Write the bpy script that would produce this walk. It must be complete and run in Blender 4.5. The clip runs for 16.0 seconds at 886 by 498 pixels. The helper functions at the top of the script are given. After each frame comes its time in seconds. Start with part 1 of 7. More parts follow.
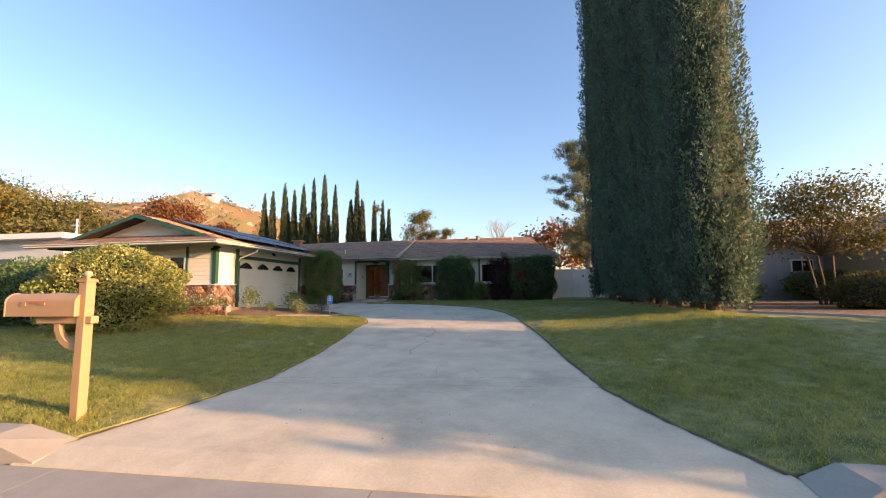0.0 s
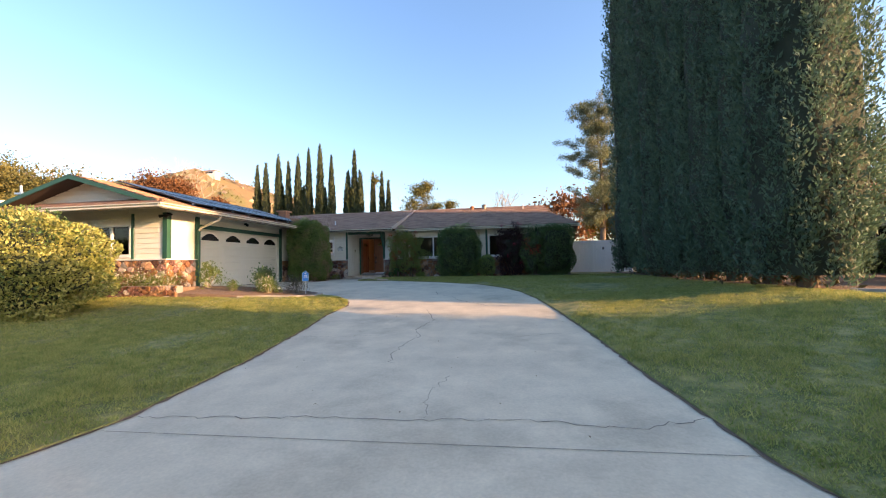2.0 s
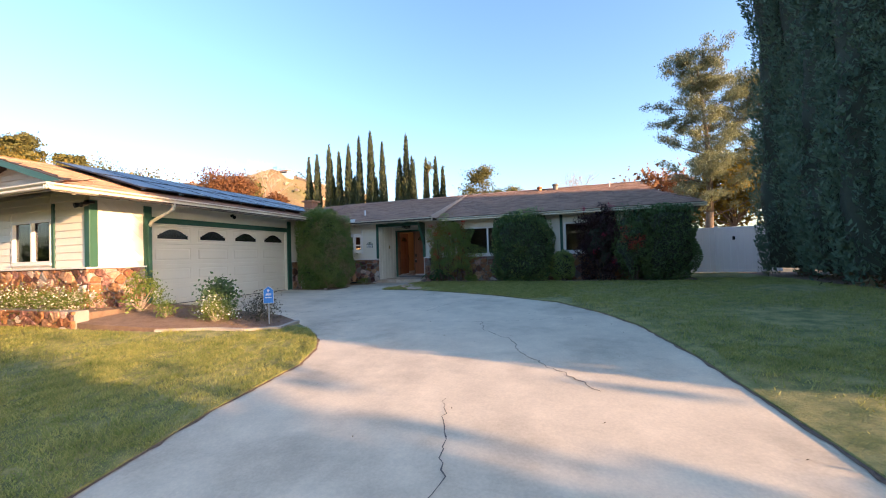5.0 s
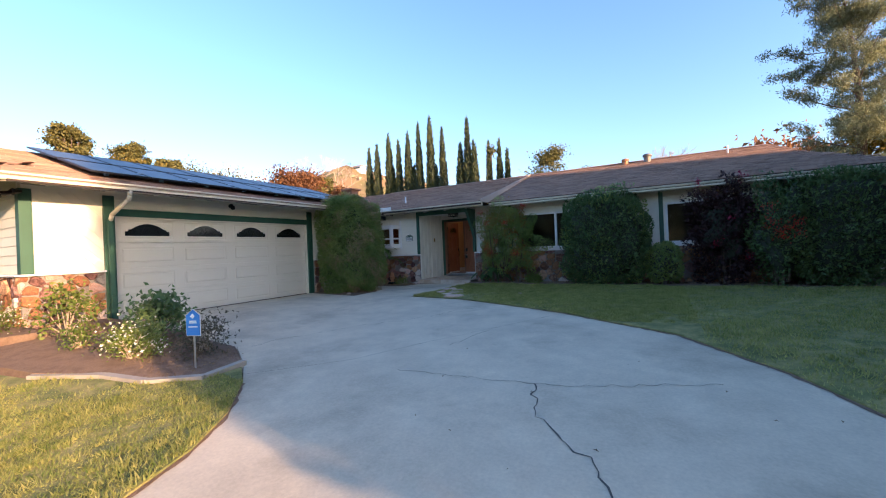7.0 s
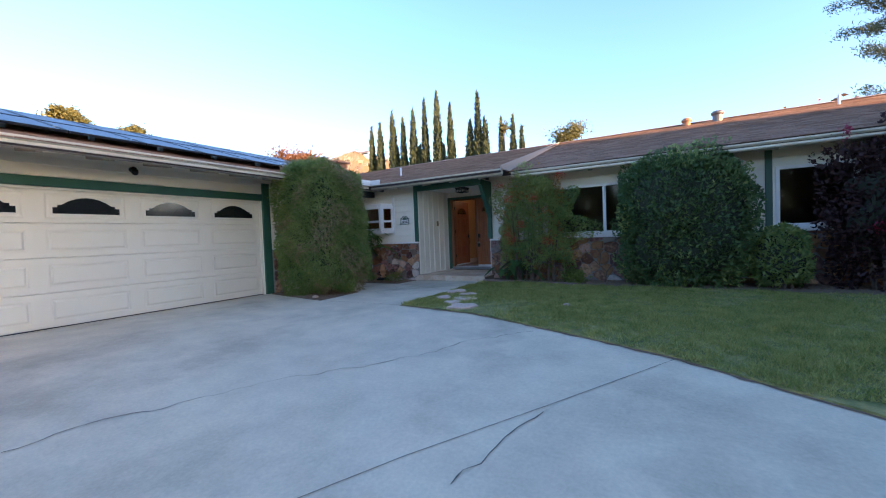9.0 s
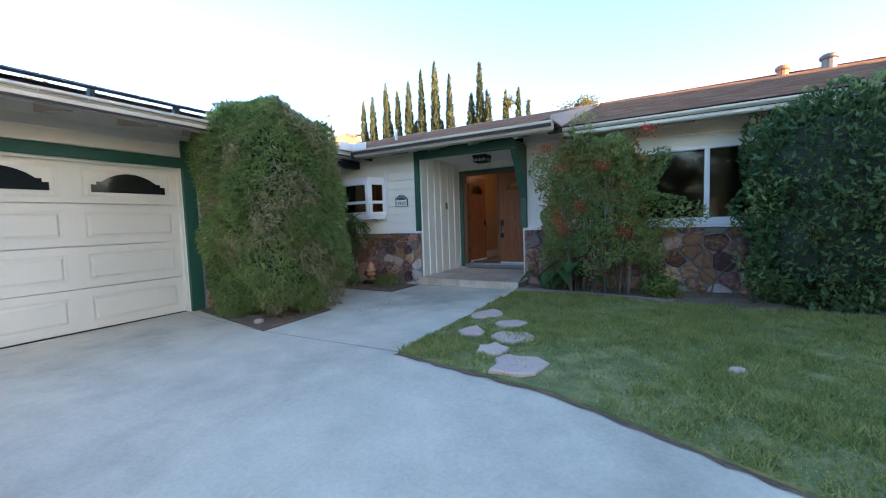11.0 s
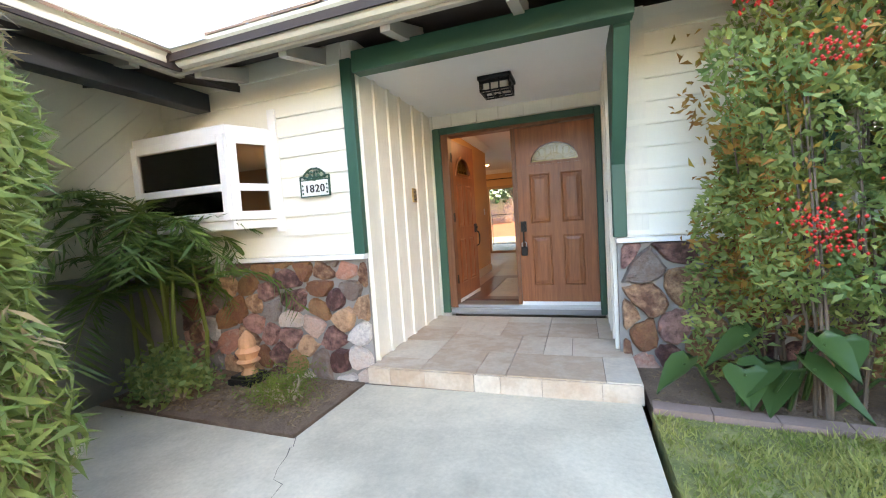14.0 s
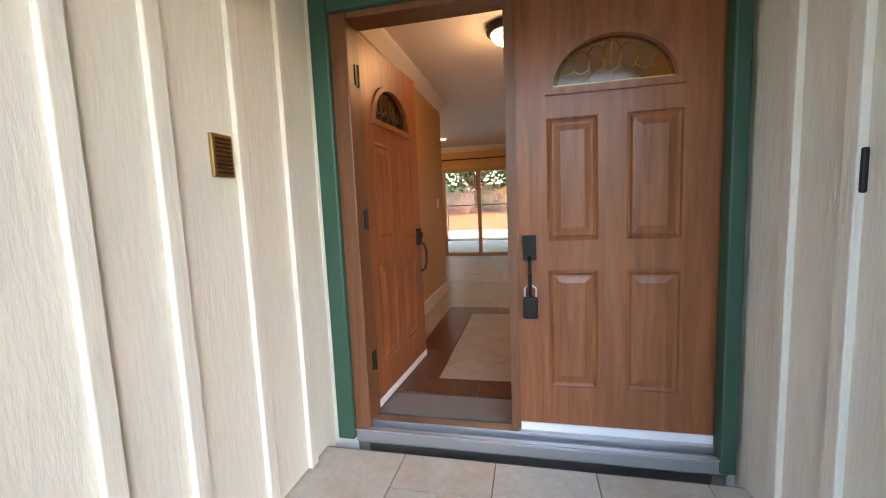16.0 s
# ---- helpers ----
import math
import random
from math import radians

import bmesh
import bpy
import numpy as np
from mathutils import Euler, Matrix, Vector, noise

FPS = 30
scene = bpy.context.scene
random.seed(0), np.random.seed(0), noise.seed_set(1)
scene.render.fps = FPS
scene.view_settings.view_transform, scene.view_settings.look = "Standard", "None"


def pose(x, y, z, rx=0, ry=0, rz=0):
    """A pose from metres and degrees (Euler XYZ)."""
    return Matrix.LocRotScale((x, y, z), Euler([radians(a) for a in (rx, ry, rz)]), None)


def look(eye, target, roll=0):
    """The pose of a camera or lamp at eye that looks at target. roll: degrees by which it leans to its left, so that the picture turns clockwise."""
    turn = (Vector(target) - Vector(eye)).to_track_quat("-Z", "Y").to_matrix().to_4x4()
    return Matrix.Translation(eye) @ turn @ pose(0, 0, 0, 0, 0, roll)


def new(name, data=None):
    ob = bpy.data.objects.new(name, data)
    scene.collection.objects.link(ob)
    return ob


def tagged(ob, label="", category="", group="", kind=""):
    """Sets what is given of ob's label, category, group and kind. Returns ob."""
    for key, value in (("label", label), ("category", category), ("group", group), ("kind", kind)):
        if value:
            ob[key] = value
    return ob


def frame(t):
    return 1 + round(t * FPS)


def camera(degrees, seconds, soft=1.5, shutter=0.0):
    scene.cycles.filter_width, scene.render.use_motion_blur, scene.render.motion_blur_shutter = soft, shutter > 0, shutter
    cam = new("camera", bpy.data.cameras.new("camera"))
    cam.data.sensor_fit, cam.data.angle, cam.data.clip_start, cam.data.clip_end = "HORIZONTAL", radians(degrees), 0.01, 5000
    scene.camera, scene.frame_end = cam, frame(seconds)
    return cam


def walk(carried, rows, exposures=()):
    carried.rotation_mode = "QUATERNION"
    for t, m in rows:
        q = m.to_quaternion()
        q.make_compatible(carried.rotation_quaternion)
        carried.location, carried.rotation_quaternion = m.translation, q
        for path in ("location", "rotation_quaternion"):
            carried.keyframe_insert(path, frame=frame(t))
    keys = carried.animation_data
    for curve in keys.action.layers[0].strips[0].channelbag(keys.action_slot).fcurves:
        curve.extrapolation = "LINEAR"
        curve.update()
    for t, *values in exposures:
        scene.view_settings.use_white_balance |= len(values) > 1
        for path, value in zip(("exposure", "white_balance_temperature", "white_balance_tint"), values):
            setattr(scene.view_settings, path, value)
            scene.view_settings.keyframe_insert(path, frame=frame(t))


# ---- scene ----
cam = camera(96.9, 16.0, 1.1)
PATH = [
    (0, (-1.913, 0.77, 1.24), (-2.213, 2.737, 1.437), -0.7),
    (0.5, (-2.007, 1.477, 1.224), (-2.321, 3.445, 1.401), -0.9),
    (1, (-2.083, 2.191, 1.198), (-2.4, 4.16, 1.347), -1.1),
    (1.5, (-2.174, 2.968, 1.18), (-2.497, 4.939, 1.29), -1.2),
    (2, (-2.272, 3.708, 1.159), (-2.595, 5.68, 1.235), -1.1),
    (2.5, (-2.391, 4.535, 1.17), (-2.72, 6.508, 1.206), -1.1),
    (3, (-2.515, 5.43, 1.247), (-2.852, 7.401, 1.251), -1.2),
    (3.5, (-2.68, 6.342, 1.362), (-3.051, 8.307, 1.37), -1.3),
    (4, (-2.803, 7.282, 1.417), (-3.244, 9.232, 1.453), -1.4),
    (6.5, (-3.191, 11.657, 1.603), (-4.102, 13.438, 1.613), -2.3),
    (7, (-3.473, 12.491, 1.631), (-4.437, 14.244, 1.636), -2.4),
    (7.5, (-3.813, 13.287, 1.626), (-4.813, 15.02, 1.625), -2.5),
    (8, (-4.182, 14.078, 1.596), (-5.198, 15.801, 1.58), -2.7),
    (8.5, (-4.603, 14.796, 1.604), (-5.616, 16.519, 1.558), -2.6),
    (9, (-5.055, 15.543, 1.609), (-6.058, 17.272, 1.549), -2.2),
    (11.5, (-7.422, 18.743, 1.695), (-8.399, 20.482, 1.548), -1.9),
    (12, (-7.916, 19.414, 1.696), (-8.881, 21.161, 1.565), -2.0),
    (12.5, (-8.466, 20.018, 1.679), (-9.383, 21.792, 1.573), -2.6),
    (13, (-8.893, 20.638, 1.697), (-9.774, 22.43, 1.592), -4.0),
    (13.5, (-9.318, 21.225, 1.696), (-10.137, 23.045, 1.565), -4.1),
    (14, (-9.526, 21.908, 1.737), (-10.182, 23.792, 1.595), -3.8),
    (14.5, (-9.662, 22.579, 1.741), (-10.153, 24.512, 1.606), -3.0),
    (15, (-9.779, 23.304, 1.75), (-10.203, 25.253, 1.592), -2.2),
    (15.5, (-9.947, 23.98, 1.775), (-10.397, 25.922, 1.619), -1.6),
    (16, (-10.12, 24.62, 1.82), (-10.556, 26.564, 1.606), -2.4),
]
EXPOSURES = [(0, 1.52, 7450, 24), (2.5, 1.88, 7150, 22), (4, 1.98, 6950, 22), (7, 1.82, 6350, 24), (9, 2.25, 6300, 25), (11.5, 2.98, 6750, 21), (12.5, 3.6, 7500, 22), (13.5, 4.35, 8500, 26), (14, 4.6, 9000, 28), (15, 4.92, 8700, 29), (15.5, 4.8, 8600, 29), (16, 4.58, 8700, 29)]
walk(cam, [(t, look(eye, target, roll)) for t, eye, target, roll in PATH], EXPOSURES)

# ---- sky and sun ----
SUN_EL, SUN_AZ = 11.0, 102.4  # degrees; azimuth clockwise from +y
world = bpy.data.worlds.new("sky")
scene.world = world
world.use_nodes = True
wn, wl = world.node_tree.nodes, world.node_tree.links
wn.clear()
sky = wn.new("ShaderNodeTexSky")
sky.sky_type, sky.sun_disc = "NISHITA", False
sky.sun_elevation, sky.sun_rotation = radians(SUN_EL + 1), radians(SUN_AZ)
sky.air_density, sky.dust_density, sky.ozone_density = 1.1, 1.6, 3.0
bg = wn.new("ShaderNodeBackground")
bg.inputs["Strength"].default_value = 0.15
wo = wn.new("ShaderNodeOutputWorld")
tone = wn.new("ShaderNodeHueSaturation")
tone.inputs["Saturation"].default_value = 1.08
wl.new(sky.outputs["Color"], tone.inputs["Color"])
wl.new(tone.outputs["Color"], bg.inputs["Color"])
wl.new(bg.outputs["Background"], wo.inputs["Surface"])
sun = new("sun", bpy.data.lights.new("sun", "SUN"))
sun.data.energy, sun.data.angle, sun.data.color = 3.9, radians(0.6), (1.0, 0.66, 0.34)
az, el = radians(SUN_AZ), radians(SUN_EL)
SUN_DIR = Vector((math.sin(az) * math.cos(el), math.cos(az) * math.cos(el), math.sin(el)))
sun.rotation_euler = SUN_DIR.to_track_quat("Z", "Y").to_euler()
sun.location = SUN_DIR * 60


# ---- mesh helpers ----
class M:
    """A mesh in the making: lists of corners and faces."""

    def __init__(self):
        self.v, self.f = [], []

    def add(self, vs, fs):
        n = len(self.v)
        self.v += [tuple(p) for p in vs]
        self.f += [tuple(i + n for i in f) for f in fs]
        return self

    def box(self, x0, x1, y0, y1, z0, z1, T=None):
        vs = [Vector((x, y, z)) for z in (z0, z1) for y in (y0, y1) for x in (x0, x1)]
        if T:
            vs = [T @ p for p in vs]
        return self.add(vs, [(0, 2, 3, 1), (4, 5, 7, 6), (0, 1, 5, 4), (2, 6, 7, 3), (0, 4, 6, 2), (1, 3, 7, 5)])

    def prism(self, pts, d):
        """A closed outline (3D points, one plane) pushed along d."""
        d = Vector(d)
        a = [Vector(p) for p in pts]
        n = len(a)
        nrm = Vector((0, 0, 0))
        for i in range(n):
            nrm += a[i].cross(a[(i + 1) % n])
        if nrm.dot(d) > 0:
            a.reverse()
        self.add(a + [p + d for p in a], [tuple(range(n)), tuple(range(2 * n - 1, n - 1, -1))] + [(i, i + n, (i + 1) % n + n, (i + 1) % n) for i in range(n)])
        return self

    def cyl(self, p0, p1, r0, r1=None, n=10, caps=True):
        r1 = r0 if r1 is None else r1
        p0, p1 = Vector(p0), Vector(p1)
        q = (p1 - p0).to_track_quat("Z", "Y")
        ring = lambda p, r: [p + q @ Vector((r * math.cos(2 * math.pi * i / n), r * math.sin(2 * math.pi * i / n), 0)) for i in range(n)]
        fs = [(i, (i + 1) % n, (i + 1) % n + n, i + n) for i in range(n)]
        if caps:
            fs += [tuple(range(n - 1, -1, -1)), tuple(range(n, 2 * n))]
        return self.add(ring(p0, r0) + ring(p1, r1), fs)

    def lathe(self, c, prof, n=16):
        """A turned shape about the upright through c; prof: radius and height."""
        vs = [(c[0] + r * math.cos(2 * math.pi * i / n), c[1] + r * math.sin(2 * math.pi * i / n), c[2] + h) for r, h in prof for i in range(n)]
        fs = [(k * n + i, k * n + (i + 1) % n, (k + 1) * n + (i + 1) % n, (k + 1) * n + i) for k in range(len(prof) - 1) for i in range(n)]
        fs += [tuple(range(n - 1, -1, -1)), tuple(range((len(prof) - 1) * n, len(prof) * n))]
        return self.add(vs, fs)

    def tube(self, pts, r, n=8):
        """Round bar along a line of points; r: one radius or one for each point."""
        rs = r if isinstance(r, (list, tuple)) else [r] * len(pts)
        for a, b, ra, rb in zip(pts, pts[1:], rs, rs[1:]):
            self.cyl(a, b, ra, rb, n)
        return self

    def data(self, name):
        me = bpy.data.meshes.new(name)
        me.from_pydata(self.v, [], self.f)
        me.update()
        return me


def quads(name, P, F):
    """A mesh from number arrays: P corners, F faces of three or four."""
    me = bpy.data.meshes.new(name)
    k = F.shape[1]
    me.vertices.add(len(P))
    me.vertices.foreach_set("co", np.ascontiguousarray(P, dtype=np.float32).ravel())
    me.loops.add(F.size)
    me.loops.foreach_set("vertex_index", np.ascontiguousarray(F, dtype=np.int32).ravel())
    me.polygons.add(len(F))
    me.polygons.foreach_set("loop_start", np.arange(0, F.size, k, dtype=np.int32))
    me.update(calc_edges=True)
    return me


def part(name, m, material, parent=None, label="", bevel=0.0, smooth=False, kind=""):
    me = m.data(name) if isinstance(m, M) else m
    if not me.materials:
        me.materials.append(material)
    ob = new(name, me)
    if smooth:
        me.polygons.foreach_set("use_smooth", [True] * len(me.polygons))
    if bevel:
        b = ob.modifiers.new("bevel", "BEVEL")
        b.width, b.segments, b.limit_method, b.angle_limit = bevel, 2, "ANGLE", radians(40)
    if parent:
        ob.parent = parent
        ob.matrix_parent_inverse = base_of(parent).inverted()
    return tagged(ob, label, kind=kind)


BASES = {}


def base_of(ob):
    return BASES.get(ob.name, Matrix.Identity(4))


def thing(name, loc, label, category, group="", kind=""):
    ob = new(name)
    ob.location, ob.empty_display_size = loc, 0.2
    BASES[ob.name] = Matrix.Translation(loc)
    return tagged(ob, label, category, group, kind)


def setting(name, m, material, label, category, bevel=0.0):
    ob = part(name, m, material, None, label, bevel)
    return tagged(ob, category=category, kind="structure")


def smooth_step(t):
    t = min(1.0, max(0.0, t))
    return t * t * (3 - 2 * t)


def clip_half(poly, px, py, nx, ny):
    """The part of a flat outline on the side of the line through p that n points away from."""
    out = []
    for i, a in enumerate(poly):
        b = poly[(i + 1) % len(poly)]
        da, db = -((a[0] - px) * nx + (a[1] - py) * ny), -((b[0] - px) * nx + (b[1] - py) * ny)
        if da >= 0:
            out.append(a)
        if da * db < 0:
            t = da / (da - db)
            out.append((a[0] + t * (b[0] - a[0]), a[1] + t * (b[1] - a[1])))
    return out


def clip_rect(poly, x0, x1, y0, y1):
    """A flat outline cut to a rectangle."""
    for axis, lim, sgn in ((0, x0, 1), (0, x1, -1), (1, y0, 1), (1, y1, -1)):
        out = []
        for i, a in enumerate(poly):
            b = poly[(i + 1) % len(poly)]
            da, db = sgn * (a[axis] - lim), sgn * (b[axis] - lim)
            if da >= 0:
                out.append(a)
            if da * db < 0:
                t = da / (da - db)
                out.append((a[0] + t * (b[0] - a[0]), a[1] + t * (b[1] - a[1])))
        poly = out
        if len(poly) < 3:
            return []
    return poly


# ---- materials ----
def mat(name, col, rough=0.6, var=0.18, big=1.2, fine=40.0, bump=0.15, metal=0.0, island=0.0, each=0.0, spec=0.5, stretch=(1, 1, 1), tint=None, stain=0.0, depth=0.01, glow=0.0):
    """A surface with two scales of noise in colour and relief; island and each: how far pieces differ."""
    ma = bpy.data.materials.new(name)
    ma.use_nodes = True
    N, L = ma.node_tree.nodes, ma.node_tree.links
    b = N["Principled BSDF"]
    b.inputs["Metallic"].default_value = metal
    b.inputs["Specular IOR Level"].default_value = spec
    geo = N.new("ShaderNodeNewGeometry")
    mp = N.new("ShaderNodeMapping")
    mp.inputs["Scale"].default_value = stretch
    L.new(geo.outputs["Position"], mp.inputs["Vector"])

    def noise_tex(scale, detail, rgh=0.6):
        t = N.new("ShaderNodeTexNoise")
        t.inputs["Scale"].default_value, t.inputs["Detail"].default_value, t.inputs["Roughness"].default_value = scale, detail, rgh
        L.new(mp.outputs["Vector"], t.inputs["Vector"])
        return t

    def op(kind, a, c):
        n = N.new("ShaderNodeMath")
        n.operation = kind
        for s, x in zip(n.inputs, (a, c)):
            if isinstance(x, (int, float)):
                s.default_value = x
            else:
                L.new(x, s)
        return n.outputs["Value"]

    nb, nf = noise_tex(big, 6), noise_tex(fine, 5)
    mix = op("ADD", op("MULTIPLY", op("SUBTRACT", nb.outputs["Fac"], 0.5), 2.2 * var), op("MULTIPLY", op("SUBTRACT", nf.outputs["Fac"], 0.5), 1.4 * var))
    if island:
        mix = op("ADD", mix, op("MULTIPLY", op("SUBTRACT", geo.outputs["Random Per Island"], 0.5), island))
    if each:
        oi = N.new("ShaderNodeObjectInfo")
        mix = op("ADD", mix, op("MULTIPLY", op("SUBTRACT", oi.outputs["Random"], 0.5), each))
    hs = N.new("ShaderNodeHueSaturation")
    L.new(op("ADD", mix, 1.0), hs.inputs["Value"])
    hs.inputs["Color"].default_value = (*col, 1)
    out = hs.outputs["Color"]
    if tint:
        mx = N.new("ShaderNodeMix")
        mx.data_type = "RGBA"
        mx.inputs["A"].default_value, mx.inputs["B"].default_value = (*col, 1), (*tint, 1)
        src = nb.outputs["Fac"]
        if island or each:
            src = geo.outputs["Random Per Island"] if island else N[[n.name for n in N if n.type == "OBJECT_INFO"][0]].outputs["Random"]
            src = op("ADD", op("MULTIPLY", src, 0.3), op("MULTIPLY", nb.outputs["Fac"], 0.7))
        rp = N.new("ShaderNodeMapRange")
        rp.inputs["From Min"].default_value, rp.inputs["From Max"].default_value = 0.37, 0.63
        L.new(src, rp.inputs["Value"])
        L.new(rp.outputs["Result"], mx.inputs["Factor"])
        L.new(mx.outputs["Result"], hs.inputs["Color"])
    if stain:
        ns = noise_tex(0.55, 8, 0.65)
        rp = N.new("ShaderNodeMapRange")
        rp.inputs["From Min"].default_value, rp.inputs["From Max"].default_value = 0.5, 0.72
        rp.inputs["To Min"].default_value, rp.inputs["To Max"].default_value = 1.0, 1.0 - stain
        L.new(ns.outputs["Fac"], rp.inputs["Value"])
        h2 = N.new("ShaderNodeHueSaturation")
        L.new(out, h2.inputs["Color"])
        L.new(rp.outputs["Result"], h2.inputs["Value"])
        out = h2.outputs["Color"]
    L.new(out, b.inputs["Base Color"])
    rr = op("ADD", op("MULTIPLY", op("SUBTRACT", nf.outputs["Fac"], 0.5), 0.25), rough)
    L.new(rr, b.inputs["Roughness"])
    if bump:
        bp = N.new("ShaderNodeBump")
        bp.inputs["Strength"].default_value, bp.inputs["Distance"].default_value = bump, depth
        L.new(op("ADD", op("MULTIPLY", nb.outputs["Fac"], 0.4), nf.outputs["Fac"]), bp.inputs["Height"])
        L.new(bp.outputs["Normal"], b.inputs["Normal"])
    if glow:
        b.inputs["Emission Color"].default_value = (*col, 1)
        b.inputs["Emission Strength"].default_value = glow
    return ma


def leafmat(name, c1, c2, through_light=0.35, rough=0.5, big=0.8):
    """Leaves: each one its own shade between two colours, with light coming through."""
    ma = bpy.data.materials.new(name)
    ma.use_nodes = True
    N, L = ma.node_tree.nodes, ma.node_tree.links
    b = N["Principled BSDF"]
    b.inputs["Roughness"].default_value = rough
    b.inputs["Specular IOR Level"].default_value = 0.3
    geo = N.new("ShaderNodeNewGeometry")
    t = N.new("ShaderNodeTexNoise")
    t.inputs["Scale"].default_value, t.inputs["Detail"].default_value = big, 3
    L.new(geo.outputs["Position"], t.inputs["Vector"])
    a = N.new("ShaderNodeMath")
    a.operation = "MULTIPLY_ADD"
    L.new(geo.outputs["Random Per Island"], a.inputs[0])
    a.inputs[1].default_value = 0.55
    m1 = N.new("ShaderNodeMapRange")
    m1.inputs["From Min"].default_value, m1.inputs["From Max"].default_value = 0.3, 0.7
    m1.inputs["To Max"].default_value = 0.45
    L.new(t.outputs["Fac"], m1.inputs["Value"])
    L.new(m1.outputs["Result"], a.inputs[2])
    mx = N.new("ShaderNodeMix")
    mx.data_type = "RGBA"
    mx.inputs["A"].default_value, mx.inputs["B"].default_value = (*c1, 1), (*c2, 1)
    L.new(a.outputs["Value"], mx.inputs["Factor"])
    L.new(mx.outputs["Result"], b.inputs["Base Color"])
    tr = N.new("ShaderNodeBsdfTranslucent")
    L.new(mx.outputs["Result"], tr.inputs["Color"])
    ms = N.new("ShaderNodeMixShader")
    ms.inputs["Fac"].default_value = through_light
    L.new(b.outputs["BSDF"], ms.inputs[1])
    L.new(tr.outputs["BSDF"], ms.inputs[2])
    L.new(ms.outputs["Shader"], N["Material Output"].inputs["Surface"])
    return ma


def glassmat(name, col=(0.9, 0.95, 0.95), clear=0.8, rough=0.0):
    """Thin window glass: a clear sheet that mirrors at its face."""
    ma = bpy.data.materials.new(name)
    ma.use_nodes = True
    N, L = ma.node_tree.nodes, ma.node_tree.links
    N.remove(N["Principled BSDF"])
    tr, gl, ms, fr = N.new("ShaderNodeBsdfTransparent"), N.new("ShaderNodeBsdfGlossy"), N.new("ShaderNodeMixShader"), N.new("ShaderNodeFresnel")
    tr.inputs["Color"].default_value = (*[c * clear for c in col], 1)
    gl.inputs["Roughness"].default_value = rough
    fr.inputs["IOR"].default_value = 1.5
    L.new(fr.outputs["Fac"], ms.inputs["Fac"])
    L.new(tr.outputs["BSDF"], ms.inputs[1])
    L.new(gl.outputs["BSDF"], ms.inputs[2])
    L.new(ms.outputs["Shader"], N["Material Output"].inputs["Surface"])
    return ma


def woodmat(name, col, dark, axis=2, rough=0.4, scale=1.0):
    """Stained wood with grain along an axis."""
    ma = bpy.data.materials.new(name)
    ma.use_nodes = True
    N, L = ma.node_tree.nodes, ma.node_tree.links
    b = N["Principled BSDF"]
    geo, mp = N.new("ShaderNodeNewGeometry"), N.new("ShaderNodeMapping")
    s = [22.0 * scale] * 3
    s[axis] = 1.6 * scale
    mp.inputs["Scale"].default_value = s
    L.new(geo.outputs["Position"], mp.inputs["Vector"])
    n1, n2 = N.new("ShaderNodeTexNoise"), N.new("ShaderNodeTexNoise")
    n1.inputs["Scale"].default_value, n1.inputs["Detail"].default_value, n1.inputs["Distortion"].default_value = 1.0, 6, 1.2
    n2.inputs["Scale"].default_value, n2.inputs["Detail"].default_value = 6.0, 4
    L.new(mp.outputs["Vector"], n1.inputs["Vector"])
    L.new(mp.outputs["Vector"], n2.inputs["Vector"])
    ad = N.new("ShaderNodeMath")
    ad.operation = "MULTIPLY_ADD"
    L.new(n2.outputs["Fac"], ad.inputs[0])
    ad.inputs[1].default_value = 0.4
    L.new(n1.outputs["Fac"], ad.inputs[2])
    rp = N.new("ShaderNodeMapRange")
    rp.inputs["From Min"].default_value, rp.inputs["From Max"].default_value = 0.45, 0.95
    L.new(ad.outputs["Value"], rp.inputs["Value"])
    mx = N.new("ShaderNodeMix")
    mx.data_type = "RGBA"
    mx.inputs["A"].default_value, mx.inputs["B"].default_value = (*col, 1), (*dark, 1)
    L.new(rp.outputs["Result"], mx.inputs["Factor"])
    L.new(mx.outputs["Result"], b.inputs["Base Color"])
    b.inputs["Roughness"].default_value = rough
    bp = N.new("ShaderNodeBump")
    bp.inputs["Strength"].default_value, bp.inputs["Distance"].default_value = 0.25, 0.003
    L.new(ad.outputs["Value"], bp.inputs["Height"])
    L.new(bp.outputs["Normal"], b.inputs["Normal"])
    return ma


CONCRETE = mat("concrete", (0.60, 0.515, 0.38), 0.85, 0.3, 1.9, 38, 0.4, stain=0.38, depth=0.004)
KERB = mat("kerb_concrete", (0.36, 0.325, 0.275), 0.9, 0.2, 2.0, 60, 0.35, stain=0.25, depth=0.006)
ASPHALT = mat("asphalt", (0.075, 0.07, 0.068), 0.9, 0.25, 1.5, 160, 0.5, depth=0.006)
CRACK = mat("crack", (0.10, 0.09, 0.08), 0.95, 0.2, 5, 60, 0.1)
SOIL = mat("soil", (0.27, 0.18, 0.125), 0.95, 0.5, 7.0, 55, 1.0, tint=(0.15, 0.095, 0.065), depth=0.03)
TURF = mat("turf", (0.15, 0.18, 0.055), 0.95, 0.6, 4.0, 40, 1.0, tint=(0.27, 0.24, 0.09), depth=0.02)
EARTH = mat("earth", (0.26, 0.20, 0.13), 0.95, 0.3, 0.4, 20, 0.4, tint=(0.10, 0.10, 0.05), depth=0.03)
SIDING = mat("cream_siding", (0.80, 0.76, 0.65), 0.6, 0.05, 2.0, 70, 0.12, each=0.05, depth=0.003)
ROUGH_CREAM = mat("rough_sawn_cream", (0.78, 0.74, 0.64), 0.75, 0.08, 3.0, 18, 0.5, stretch=(3, 3, 0.5), depth=0.006)
